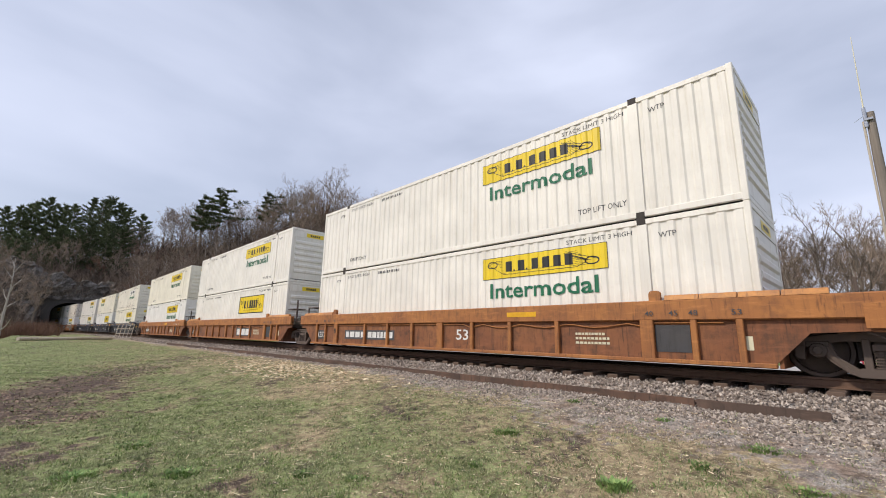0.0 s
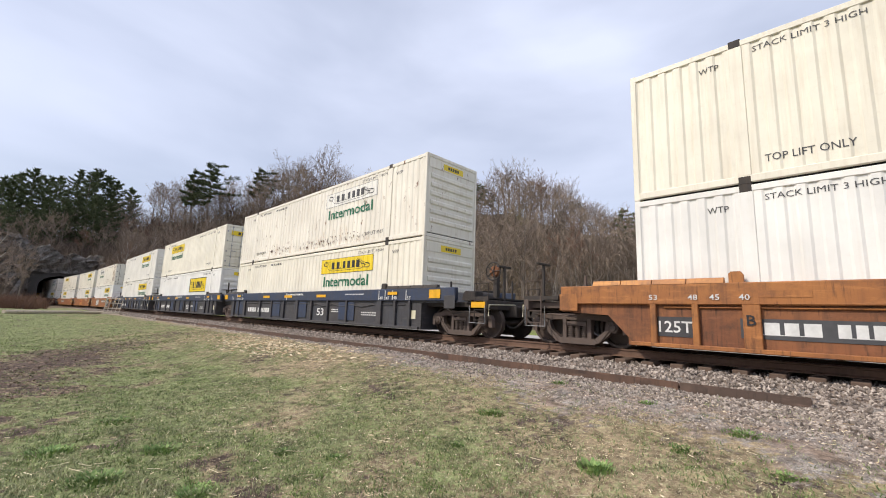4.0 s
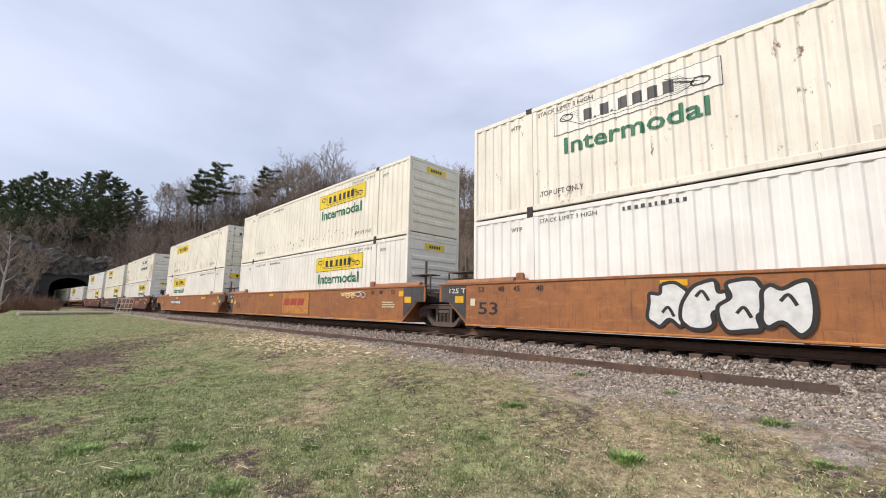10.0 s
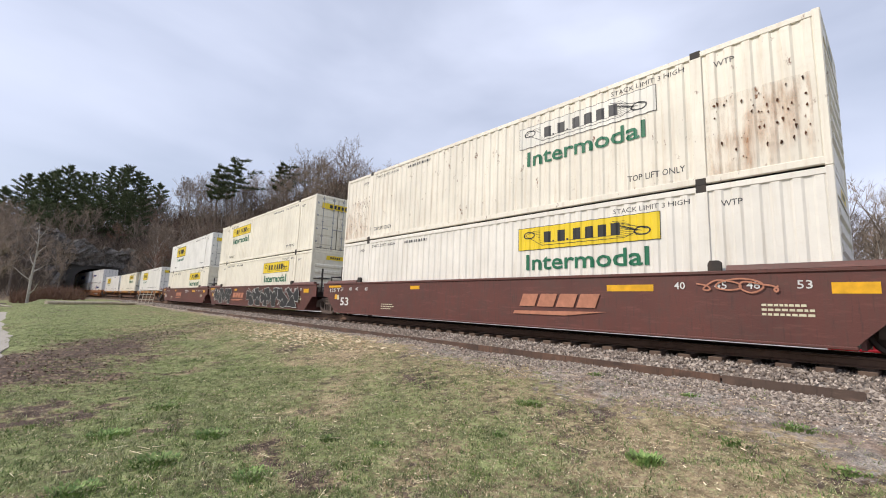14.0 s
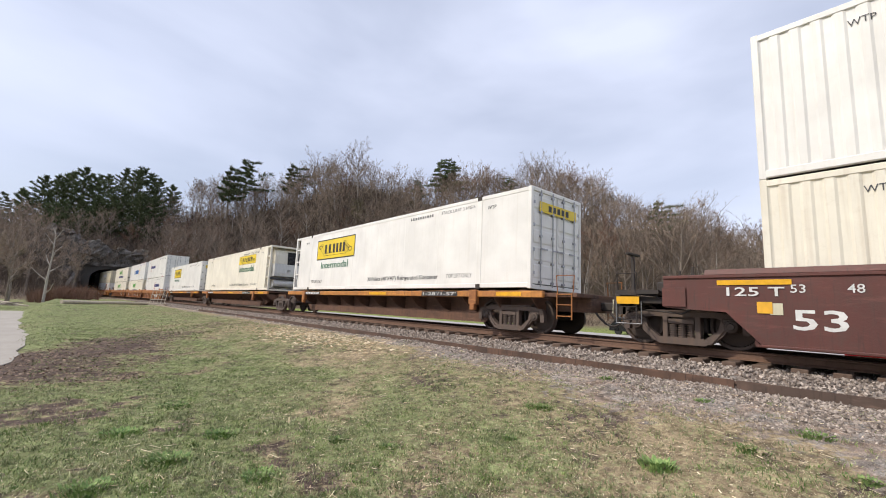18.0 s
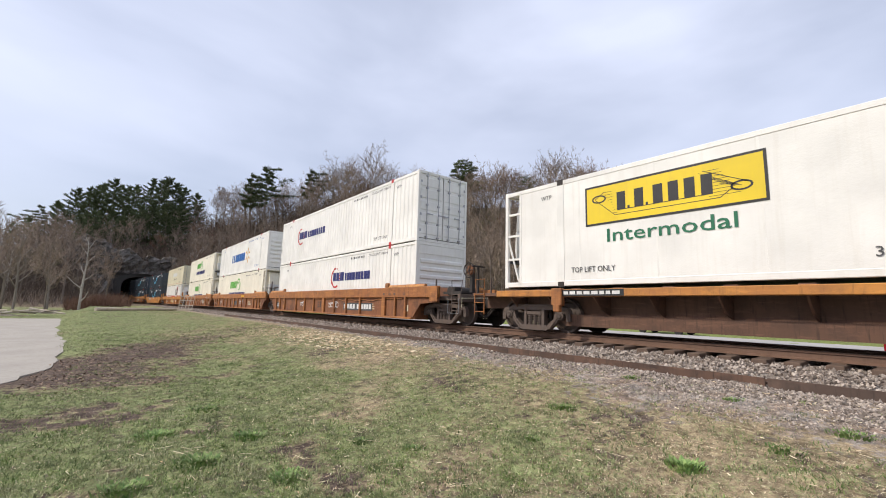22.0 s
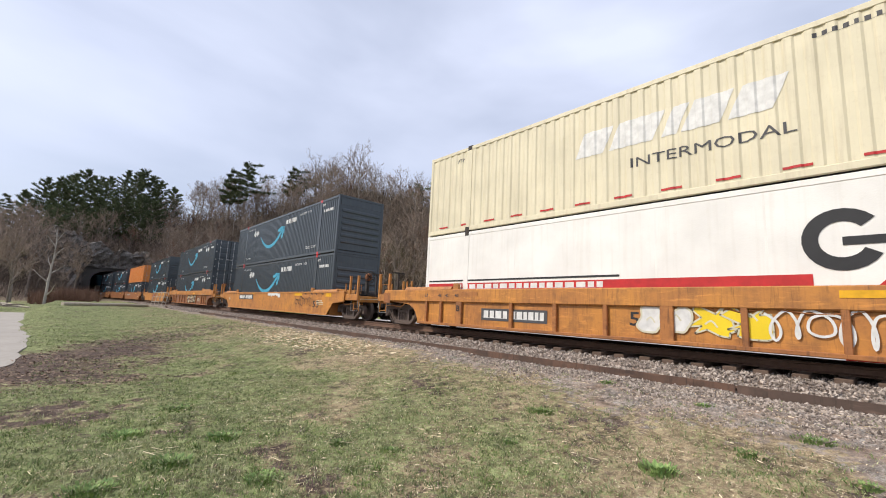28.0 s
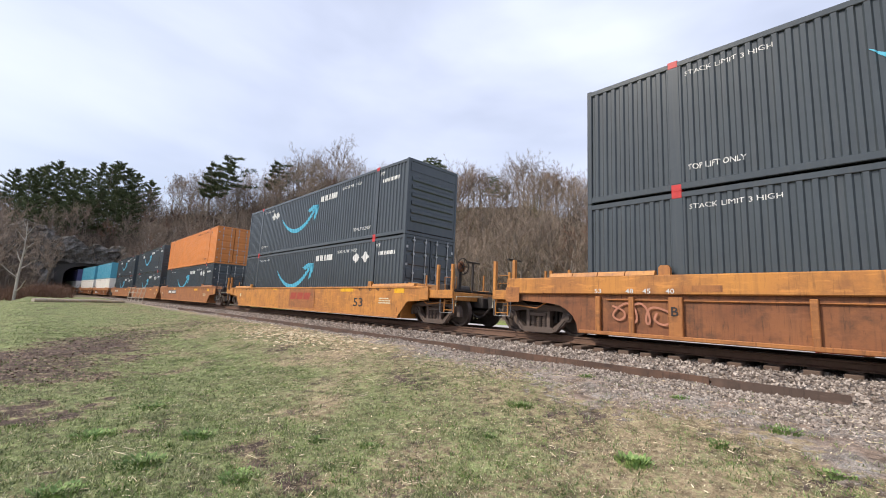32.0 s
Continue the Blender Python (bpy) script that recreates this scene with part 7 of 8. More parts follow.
        if n < 230:
            ob = copy_thing(tr, m)
            n += 1
        else:
            t, c = plain_kinds[i % 4]
            far.add([m @ Vector(p) for p in t.v], t.f)
            farc.add([m @ Vector(p) for p in c.v], c.f)
    w = thing("far_woods", "bare trees crowding the upper slope", "woods", kind="stuff")
    part("trunk_mass", far, BARK, w, fix=False)
    part("crown_mass", farc, TWIG, w, fix=False)
    for i, (tr, t, c, tall) in enumerate(kinds + slim):
        x, y = (rng.uniform(-100, -70), rng.uniform(70, 84)) if i < 7 else (rng.uniform(-30, 20), rng.uniform(62, 74))
        k = max(0.4, min(1.0, room(x, y, height(x, y)) / tall))
        tr.matrix_basis = pose(x, y, height(x, y) - 0.2)
        tr.scale = (k, k, k)
    # pines
    stock_p = []
    for i, (tall, bare) in enumerate(((18, 0.12), (21, 0.20), (15, 0.08), (19, 0.50))):
        t, c = pine(50 + i, tall, bare, i == 3)
        tr = thing("pine_tree", "tall dark green pine with layered boughs", "pine tree", "pines on the ridge")
        part("trunk", t, BARK, tr, fix=False)
        part("crown", c, NEEDLE, tr, fix=False)
        stock_p.append((tr, tall))
    # bearing in degrees from straight across the track, distance, elevation of the top
    PINES = ((97.4, 160, 7.0), (96.3, 158, 7.9), (95.5, 165, 9.1), (94.5, 168, 9.9), (93.1, 170, 11.4), (92.0, 168, 11.8), (91.2, 172, 12.2), (90.2, 168, 12.7), (89.2, 174, 12.5), (88.2, 168, 12.6), (86.9, 172, 13.5), (86.0, 166, 13.6), (85.3, 172, 14.0), (84.4, 176, 13.6), (83.6, 170, 13.2), (82.4, 176, 12.6),
             (92.6, 152, 8.6), (91.4, 153, 9.2), (90.0, 151, 9.6), (88.8, 154, 10.2), (87.6, 152, 10.4), (86.5, 153, 11.0), (85.2, 151, 11.2), (84.0, 154, 10.9),
             (76.6, 160, 16.0), (74.7, 166, 16.9), (69.5, 168, 17.3), (52.6, 130, 17.2), (49.4, 122, 20.0), (48.2, 124, 20.1), (39.8, 116, 17.8), (21.2, 100, 14.0))
    OPEN = (76.6, 74.7, 69.5, 52.6, 49.4, 48.2, 39.8, 21.2, 97.4, 95.5)
    used = set()
    for az, r, el in PINES:
        el += rng.uniform(-0.25, 0.1)
        x, y = -r * math.sin(radians(az)), r * math.cos(radians(az))
        z = height(x, y) - 0.4
        tall = 0.55 + r * math.tan(radians(el)) - z
        j = 3 if az in OPEN else rng.randrange(3)
        tr, h0 = stock_p[j]
        k = min(1.35, max(0.45, tall / h0))
        if j in used:
            ob = copy_thing(tr, pose(x, y, z, 0, 0, rng.uniform(0, 360)))
        else:
            ob, _ = tr, used.add(j)
            ob.matrix_basis = pose(x, y, z, 0, 0, rng.uniform(0, 360))
        wide = 1.15 if az in OPEN else 1.0
        ob.scale = (k * wide, k * wide, tall / h0 if tall / h0 < 1.5 else k)


plant_woods()


def lone_trees():
    """The pale sycamore and the thin trees by the car park."""
    t, c = bare_tree(91, 12.5, 0.50, 0.0, 0.10, 4, (4, 3))
    tr = thing("sycamore_tree", "pale-barked leafless sycamore at the edge of the car park", "tree")
    part("trunk", t, PALEBARK, tr, fix=False)
    part("crown", c, TWIG, tr, fix=False)
    tr.matrix_basis = pose(-74, -2.2, height(-74, -2.2) - 0.1, 0, 3, 40)
    for i, (x, y, tall) in enumerate(((-66, -7.5, 11), (-70, -5.2, 9), (-62, -9.5, 12), (-78, -10, 13), (-84, -6, 12), (-90, 0.5, 10))):
        t, c = bare_tree(120 + i, tall, 0.75, 0.05 * (-1) ** i, 0.3, 6)
        ob = thing("tree", "thin leafless tree behind the car park", "tree", "trees behind the car park")
        part("trunk", t, BARK if i % 2 else GREYBARK, ob, fix=False)
        part("crown", c, TWIG, ob, fix=False)
        ob.matrix_basis = pose(x, y, height(x, y) - 0.1, 0, 0, 50 * i)
    t, c = bare_tree(140, 20, 1.15, 0.0, 0.3, 5)
    ob = thing("tree", "tall wide-crowned leafless tree standing above the ridge", "tree", "bare hillside trees")
    part("trunk", t, BARK, ob, fix=False)
    part("crown", c, TWIG, ob, fix=False)
    r, az = 158, 61.0
    x, y = -r * math.sin(radians(az)), r * math.cos(radians(az))
    z = 0.55 + r * math.tan(radians(21.1)) - 20.5
    ob.matrix_basis = pose(x, y, min(height(x, y), z), 0, 0, 20)


lone_trees()


def brush(name, label, spots, mat, tall, n, seed):
    """A thicket of upright thin stems."""
    rng = np.random.default_rng(seed)
    g = Geo()
    for x0, x1, y0, y1, count in spots:
        for _ in range(count):
            x, y = rng.uniform(x0, x1), rng.uniform(y0, y1)
            z = height(x, y)
            h = tall * rng.uniform(0.4, 1.0)
            for k in range(n):
                q = Vector((x + rng.uniform(-0.5, 0.5) * h, y + rng.uniform(-0.5, 0.5) * h, z + h * rng.uniform(0.6, 1.0)))
                p = Vector((x + rng.uniform(-0.1, 0.1), y + rng.uniform(-0.1, 0.1), z - 0.1))
                s = Vector((rng.uniform(-1, 1), rng.uniform(-1, 1), 0)).normalized() * 0.02
                m = (p + q) / 2 + Vector((rng.uniform(-0.15, 0.15), rng.uniform(-0.15, 0.15), 0.1)) * h
                g.add([p - s, p + s, m + s * 0.7, m - s * 0.7, q], [(0, 1, 2, 3), (3, 2, 4)])
    return thing(name, label, "undergrowth", geo=g, mat=mat, kind="stuff", fix=False)


brush("brush", "tangle of reddish-brown bare brush near the tunnel", ((-112, -76, -4.0, 3.4, 230), (-92, -74, -3, 2.6, 90)), REDTWIG, 2.6, 16, 3)
brush("thicket", "bare brown undergrowth on the wooded slope", ((-135, -60, 40, 62, 300), (-138, -104, 17, 40, 200), (-138, -100, -50, -6, 260), (-150, -138, 14, 34, 120), (-139, -137, -24, 1, 60)), TWIG, 4.0, 12, 4)
brush("low_brush", "low grey-brown brush under the slender trees", ((-62, 26, 57, 74, 700),), DUSKTWIG, 1.6, 10, 14)

def understory():
    """Saplings and tall brush that close the gaps between the trees on the slope."""
    rng = random.Random(77)
    g = Geo()
    bearing = -14.0
    while bearing < 99:
        sx, sy = -math.sin(radians(bearing)), math.cos(radians(bearing))
        best, r, last = -0.3, 44.0, -9.0
        while r < 190:
            x, y = sx * r, sy * r
            el = math.degrees(math.atan2(height(x, y) - 0.55, r))
            wooded = y > 56 - 20 * ease(-60, -130, x) or x < -104 and abs(y - 7.5) > 7.0 or x < -146
            if wooded and el > best - 0.2:
                if el - last > 0.42:
                    last = el + rng.uniform(-0.15, 0.15)
                    z = height(x, y)
                    for k in range(9 if bearing > 52 else 3):
                        h = min(rng.uniform(1.5, 6.0) * min(1.0, r / 125), 0.7 * max(1.0, room(x, y, z)))
                        p = Vector((x + rng.uniform(-1.2, 1.2), y + rng.uniform(-1.2, 1.2), z - 0.3))
                        q = p + Vector((rng.uniform(-0.35, 0.35) * h, rng.uniform(-0.35, 0.35) * h, h))
                        s = Vector((-sy, sx, 0)) * rng.uniform(0.025, 0.075) * min(1.0, r / 130) ** 1.5 * (1.0 if bearing > 52 else 0.6)
                        g.add([p - s, p + s, q], [(0, 1, 2)])
                        for b in range(2):
                            f = p + (q - p) * rng.uniform(0.35, 0.8)
                            e = f + Vector((rng.uniform(-0.4, 0.4), rng.uniform(-0.4, 0.4), rng.uniform(0.2, 0.5))) * h
                            g.add([f - s * 0.7, f + s * 0.7, e], [(0, 1, 2)])
                best = max(best, el)
            r += 1.5
        bearing += 0.22
    thing("saplings", "close-set bare saplings covering the wooded slope", "undergrowth", geo=g, mat=DUSKTWIG, kind="stuff", fix=False)


understory()

# ---- the tunnel ----
ROCK = paint("grey_hillside_rock", (0.25, 0.228, 0.205), (0.040, 0.035, 0.030), 0.85, 0.95, 0.0, (0.10, 0.09, 0.078))
# Weathered concrete, darkened to carry the shade of trees at the portal.
CONCRETE = paint("tree_shaded_concrete", (0.072, 0.066, 0.060), (0.035, 0.032, 0.03), 0.7, 0.9)
# The bore is near-black all along its length.
LINING = plain("near_black_tunnel_lining", (0.018, 0.017, 0.016), 0.95)


def tunnel():
    root = thing("tunnel_portal", "weathered concrete tunnel portal in a rocky hillside, tree shade in its dark colour", "tunnel", kind="structure")
    cy, half, spring, x0, x1 = 7.3, 3.7, 4.4, PORTAL_X - 1.2, PORTAL_X + 0.6
    arc = [(half * math.cos(a), spring + 2.5 * math.sin(a)) for a in [math.pi * i / 14 for i in range(15)]]
    inner = [(half, -0.6)] + arc + [(-half, -0.6)]
    g = Geo()
    outer = [(5.6, -0.6), (5.6, 7.4), (-5.6, 7.4), (-5.6, -0.6)]
    def face(x):
        return [(x, cy + a, b) for a, b in inner]
    k = len(inner)
    # front and back faces as strips from the arch to the outer edge
    for x in (x0, x1):
        v = face(x)
        o = []
        for a, b in inner:
            if b <= 0:
                o.append((x, cy + math.copysign(5.6, a), -0.6))
            elif abs(a) > 2.6:
                o.append((x, cy + math.copysign(5.6, a), min(7.4, b * 1.12)))
            else:
                o.append((x, cy + a * 2.1, 7.4))
        g.add(v + o, [(i, i + 1, k + i + 1, k + i) for i in range(k - 1)])
    v0, v1 = face(x0), face(x1)
    g.add(v0 + v1, [(i, i + 1, k + i + 1, k + i) for i in range(k - 1)])
    part("portal_wall", g, CONCRETE, root)
    part("lintel", Geo().box(x0, x1 + 0.15, cy - 5.7, cy + 5.9, 7.2, 8.0, 0.04), CONCRETE, root, "grey concrete lintel")
    b = Geo()
    xs = [x0 - 6 * i for i in range(84)]
    for x in xs:
        yc = track_y(x)
        b.v += [(x, yc + a * (1 if x > x0 - 1 else 1.0) , c) for a, c in inner]
    b.f = [(i * k + j, (i + 1) * k + j, (i + 1) * k + (j + 1) % k, i * k + (j + 1) % k) for i in range(len(xs) - 1) for j in range(k)]
    part("bore", b, LINING, root, "near-black tunnel bore")
    for s, lab in ((-1, "wing_wall"), (1, "wing_wall")):
        w = Geo().add([(x1, cy + s * 5.5, -0.6), (x1, cy + s * 5.5, 7.0), (x1 + 7, cy + s * 7.5, 2.2), (x1 + 7, cy + s * 7.5, -0.6), (x1 - 0.6, cy + s * 6.3, -0.6), (x1 - 0.6, cy + s * 6.3, 7.0), (x1 + 6.8, cy + s * 8.2, 2.2), (x1 + 6.8, cy + s * 8.2, -0.6)],
                      [(0, 1, 2, 3), (7, 6, 5, 4), (0, 4, 5, 1), (1, 5, 6, 2), (2, 6, 7, 3)])
        part(lab, w, ROCK, root, "stone wing wall")


tunnel()


def rock_face():
    """A broken cliff round the tunnel's mouth."""
    ys = [-26 + 0.8 * i for i in range(66)]
    zs = [-0.8 + 0.7 * i for i in range(27)]
    g = Geo()
    top = {}
    for y in ys:
        top[y] = spline(y, ((-26, 6.0), (-14, 13.0), (-4, 16.5), (6, 13.0), (16, 12.0), (24, 7.0), (30, 3.0))) + 2.6 * noise.noise(Vector((y * 0.33, 2.0, 0.0))) + 1.2 * noise.noise(Vector((y * 1.1, 5.0, 0.0)))
    for z in zs:
        for y in ys:
            h = min(z, top[y])
            lean = 0.22 * max(0.0, h - 7.0) + 0.30 * max(0.0, z - h) * 3 + 0.12 * abs(y - 7.3)
            o = Vector((1.7, y * 0.16, h * 0.20))
            k = noise.noise(o) * 2.6 + abs(noise.noise(o * 3.1)) * 2.0 + noise.noise(o * 8.3) * 0.5
            k = round(k * 1.6) / 1.6 * 0.6 + k * 0.4
            g.v.append((PORTAL_X + 1.6 - lean + k + (2.0 if abs(y - 7.3) > 7 else 0.0), y + noise.noise(o * 5 + Vector((9, 0, 0))) * 0.5, h + noise.noise(o * 5) * 0.4))
    w = len(ys)
    for i in range(len(zs) - 1):
        for j in range(w - 1):
            if zs[i] < 7.4 and 1.9 < ys[j] and ys[j + 1] < 12.9:
                continue
            g.f.append((i * w + j, i * w + j + 1, (i + 1) * w + j + 1, (i + 1) * w + j))
    thing("rock_face", "dark broken rock face round the tunnel mouth", "rock", geo=g, mat=ROCK, kind="structure", fix=False)
    # scrub that clings to the ledges and hides much of the rock
    rng = random.Random(8)
    tw = Geo()
    for _ in range(1000):
        i, j = rng.randrange(len(zs)), rng.randrange(w)
        if 1.0 < ys[j] < 13.5 and zs[i] < 8.2 or -7 < ys[j] < 16 and rng.random() < 0.7:
            continue
        if noise.noise(Vector((ys[j] * 0.16, zs[i] * 0.25, 3.0))) > 0.16 and zs[i] < top[ys[j]] - 1.5:
            continue
        p = Vector(g.v[i * w + j])
        for k in range(7):
            h = rng.uniform(1.0, 3.6)
            d = Vector((rng.uniform(-0.1, 0.7), rng.uniform(-0.7, 0.7), rng.uniform(0.35, 1.0))).normalized()
            s = Vector((0, 1, 0)) * rng.uniform(0.015, 0.05)
            q = p + d * h
            tw.add([p - s, p + s, q], [(0, 1, 2)])
            for b in range(3):
                f = p + (q - p) * rng.uniform(0.3, 0.9)
                e = f + (d + Vector((rng.uniform(-0.6, 0.6), rng.uniform(-0.8, 0.8), rng.uniform(-0.3, 0.6)))) * h * 0.4
                tw.add([f - s * 0.6, f + s * 0.6, e], [(0, 1, 2)])
    thing("cliff_scrub", "bare brown scrub growing from ledges of the rock face", "undergrowth", geo=tw, mat=TWIG, kind="stuff", fix=False)


rock_face()

# ---- ground cover ----
STONE = island_material("ballast_stone", (0.125, 0.102, 0.086), (0.50, 0.43, 0.37), 0.9, 0.3, (0.27, 0.228, 0.195))
CHIP = island_material("pale_wood_chips", (0.46, 0.33, 0.19), (0.80, 0.69, 0.50), 0.85)


def turf_material():
    """Blades that turn from fresh green to olive and bleached thatch, clump by clump."""
    m, n, l, b = material("grass_blades")
    v = coords(n, l, world_space=True)
    geo = n.new("ShaderNodeNewGeometry")
    ramp = n.new("ShaderNodeValToRGB")
    for e, c in zip(ramp.color_ramp.elements, ((0.075, 0.150, 0.034, 1), (0.33, 0.41, 0.14, 1))):
        e.color = c
    l.new(geo.outputs["Random Per Island"], ramp.inputs["Fac"])
    dry = n.new("ShaderNodeValToRGB")
    for e, c in zip(dry.color_ramp.elements, ((0.20, 0.180, 0.10, 1), (0.74, 0.68, 0.47, 1))):
        e.color = c
    l.new(geo.outputs["Random Per Island"], dry.inputs["Fac"])
    c = mixed(n, l, noisy(n, l, v, 2.6, 6, 0.7, 0.42, 0.62), ramp.outputs["Color"], dry.outputs["Color"], 0.85)
    c = mixed(n, l, noisy(n, l, v, 1.3, 6, 0.7, 0.46, 0.60), c, (0.062, 0.118, 0.026), 0.7)
    c = mixed(n, l, noisy(n, l, v, 13.0, 3, 0.6, 0.48, 0.60), c, (0.050, 0.080, 0.024), 0.6)
    c = mixed(n, l, noisy(n, l, v, 19.0, 3, 0.6, 0.56, 0.66), c, (0.62, 0.58, 0.36), 0.8)
    l.new(c, b.inputs["Base Color"])
    b.inputs["Roughness"].default_value, b.inputs["Specular IOR Level"].default_value = 0.7, 0.25
    return m


BLADE = turf_material()
STRAW = island_material("dry_straw", (0.26, 0.185, 0.105), (0.86, 0.76, 0.54), 0.8, 0.25)
WEED = island_material("weed_leaves", (0.10, 0.19, 0.055), (0.29, 0.38, 0.13), 0.65, 0.3)
LEAFLIT = island_material("dead_leaves", (0.085, 0.055, 0.042), (0.30, 0.215, 0.16), 0.85)


def from_arrays(name, label, category, v, f, mat):
    me = bpy.data.meshes.new(name)
    me.from_pydata(v.reshape(-1, 3).tolist(), [], f.tolist())
    me.materials.append(mat)
    return tagged(new(name, me), label, category, kind="stuff")


def near_height(px, py):
    """Ground heights at many places."""
    return np.array([height(float(a), float(b)) for a, b in zip(px, py)])


def blades(name, label, px, py, tall, wide, lean, mat, seed):
    """One bent blade at each place."""
    rng = np.random.default_rng(seed)
    n = len(px)
    z = near_height(px, py)
    a, b = rng.uniform(0, 2 * np.pi, n), rng.uniform(0, 2 * np.pi, n)
    h = tall * rng.uniform(0.35, 1.15, n)
    w = wide * rng.uniform(0.7, 1.3, n)
    ln = lean * h * rng.uniform(0.3, 1.2, n)
    s = np.stack([np.cos(a) * w, np.sin(a) * w, 0 * a], 1)
    p = np.stack([px, py, z - 0.006], 1)
    top = p + np.stack([np.cos(b) * ln, np.sin(b) * ln, h], 1)
    mid = p + np.stack([np.cos(b) * ln * 0.35, np.sin(b) * ln * 0.35, h * 0.6], 1)
    v = np.stack([p - s, p + s, mid + s * 0.8, mid - s * 0.8, top], 1)
    k = np.arange(n)[:, None] * 5
    me = bpy.data.meshes.new(name)
    faces = (k + np.array([0, 1, 2, 3])).tolist() + (k + np.array([3, 2, 4])).tolist()
    me.from_pydata(v.reshape(-1, 3).tolist(), [], faces)
    me.materials.append(mat)
    return tagged(new(name, me), label, "grass", kind="stuff")


def patchy(px, py, scale, seed):
    return np.array([noise.noise(Vector((float(a) * scale, float(b) * scale, seed))) for a, b in zip(px, py)])


def fan(n, seed, r0, r1, a0, a1, power=1.0):
    """Places in a fan before the camera: bearings in degrees from straight across the track."""
    rng = np.random.default_rng(seed)
    r = r0 + (r1 - r0) * rng.random(n) ** power
    a = np.radians(rng.uniform(a0, a1, n))
    return -r * np.sin(a), r * np.cos(a)


def lawn():
    # green turf in tufts, dry straw between them, both following the ground's own cover
    rng = np.random.default_rng(2)

    def centres(n, seed, far, power):
        cx, cy = fan(n, seed, 2.4, far, -6, 104, power)
        ok = ~((cx < -10) & (cy < -0.5 - 0.02 * (cx + 10))) & (cy < 7.4)
        cx, cy = cx[ok], cy[ok]
        return cx, cy, np.array([cover(float(a), float(b)) for a, b in zip(cx, cy)])

    def spread(cx, cy, each, wide):
        k = np.repeat(np.arange(len(cx)), each)
        return cx[k] + rng.normal(0, wide, len(k)), cy[k] + rng.normal(0, wide, len(k))

    cx, cy, c = centres(34000, 1, 24, 1.3)
    keep = rng.random(len(cx)) < (0.14 + 0.86 * c[:, 0] ** 1.3) * (1 - 0.75 * c[:, 2])
    px, py = spread(cx[keep], cy[keep], 10, 0.045)
    blades("lawn_grass", "short uneven green grass with bare patches", px, py, 0.046, 0.0040, 0.9, BLADE, 4)
    cx, cy, c = centres(36000, 5, 18, 1.3)
    keep = rng.random(len(cx)) < (1.0 - 0.5 * c[:, 0]) * (1 - 0.8 * c[:, 2]) * (1 - 0.93 * c[:, 1])
    px, py = spread(cx[keep], cy[keep], 6, 0.09)
    blades("dry_grass", "dry straw-coloured grass lying flat", px, py, 0.020, 0.0034, 2.3, STRAW, 6)
    px, py = fan(26000, 15, 18, 54, 68, 96, 1.1)
    keep = (py < track_y(0) - 3.9) & ~((px < -10) & (px > -47) & (py < -0.9 + 0.035 * (px + 10)))
    blades("far_grass", "short green grass on the bank", px[keep], py[keep], 0.045, 0.012, 0.9, BLADE, 7)
    # old leaves and twigs on the worn strip
    px, py = fan(14000, 21, 9.5, 24, 74, 99)
    c = np.array([cover(float(a), float(b))[1] for a, b in zip(px, py)])
    keep = (rng.random(len(px)) < c * 0.55) & (py > -1.0)
    px, py = px[keep], py[keep]
    n = len(px)
    a = rng.uniform(0, 6.28, n)
    w = rng.uniform(0.015, 0.045, n)
    z = near_height(px, py) + rng.uniform(0.0, 0.025, n)
    u = np.stack([np.cos(a) * w, np.sin(a) * w, rng.uniform(-0.02, 0.02, n)], 1)
    t = np.stack([-np.sin(a) * w, np.cos(a) * w, rng.uniform(-0.02, 0.02, n)], 1)
    p = np.stack([px, py, z], 1)
    v = np.stack([p - u, p - t * 0.6, p + u, p + t * 0.6], 1)
    from_arrays("dead_leaves", "dead brown leaves at the edge of the lawn", "leaves", v, np.arange(n)[:, None] * 4 + np.arange(4), LEAFLIT)


lawn()


def stones(name, label, px, py, pz, size, mat, seed):
    """Many small angular stones."""
    rng = np.random.default_rng(seed)
    n = len(px)
    base = np.array([(1, 0, 0), (-1, 0, 0), (0, 1, 0), (0, -1, 0), (0, 0, 1), (0, 0, -1)], float)
    s = size * rng.uniform(0.55, 1.35, (n, 1, 1)) * rng.uniform(0.6, 1.15, (n, 1, 3))
    v = base[None] * s * rng.uniform(0.75, 1.25, (n, 6, 1)) + rng.uniform(-0.25, 0.25, (n, 6, 3)) * size
    a, b = rng.uniform(0, 6.28, n), rng.uniform(0, 6.28, n)
    ca, sa, cb, sb = np.cos(a), np.sin(a), np.cos(b), np.sin(b)
    x, y, z = v[..., 0], v[..., 1], v[..., 2]
    x, y = x * ca[:, None] - y * sa[:, None], x * sa[:, None] + y * ca[:, None]
    y, z = y * cb[:, None] - z * sb[:, None], y * sb[:, None] + z * cb[:, None]
    v = np.stack([x + px[:, None], y + py[:, None], z + pz[:, None]], -1)
    f = np.array([(0, 2, 4), (2, 1, 4), (1, 3, 4), (3, 0, 4), (2, 0, 5), (1, 2, 5), (3, 1, 5), (0, 3, 5)])
    return from_arrays(name, label, "gravel", v, (np.arange(n)[:, None, None] * 6 + f[None]).reshape(-1, 3), mat)


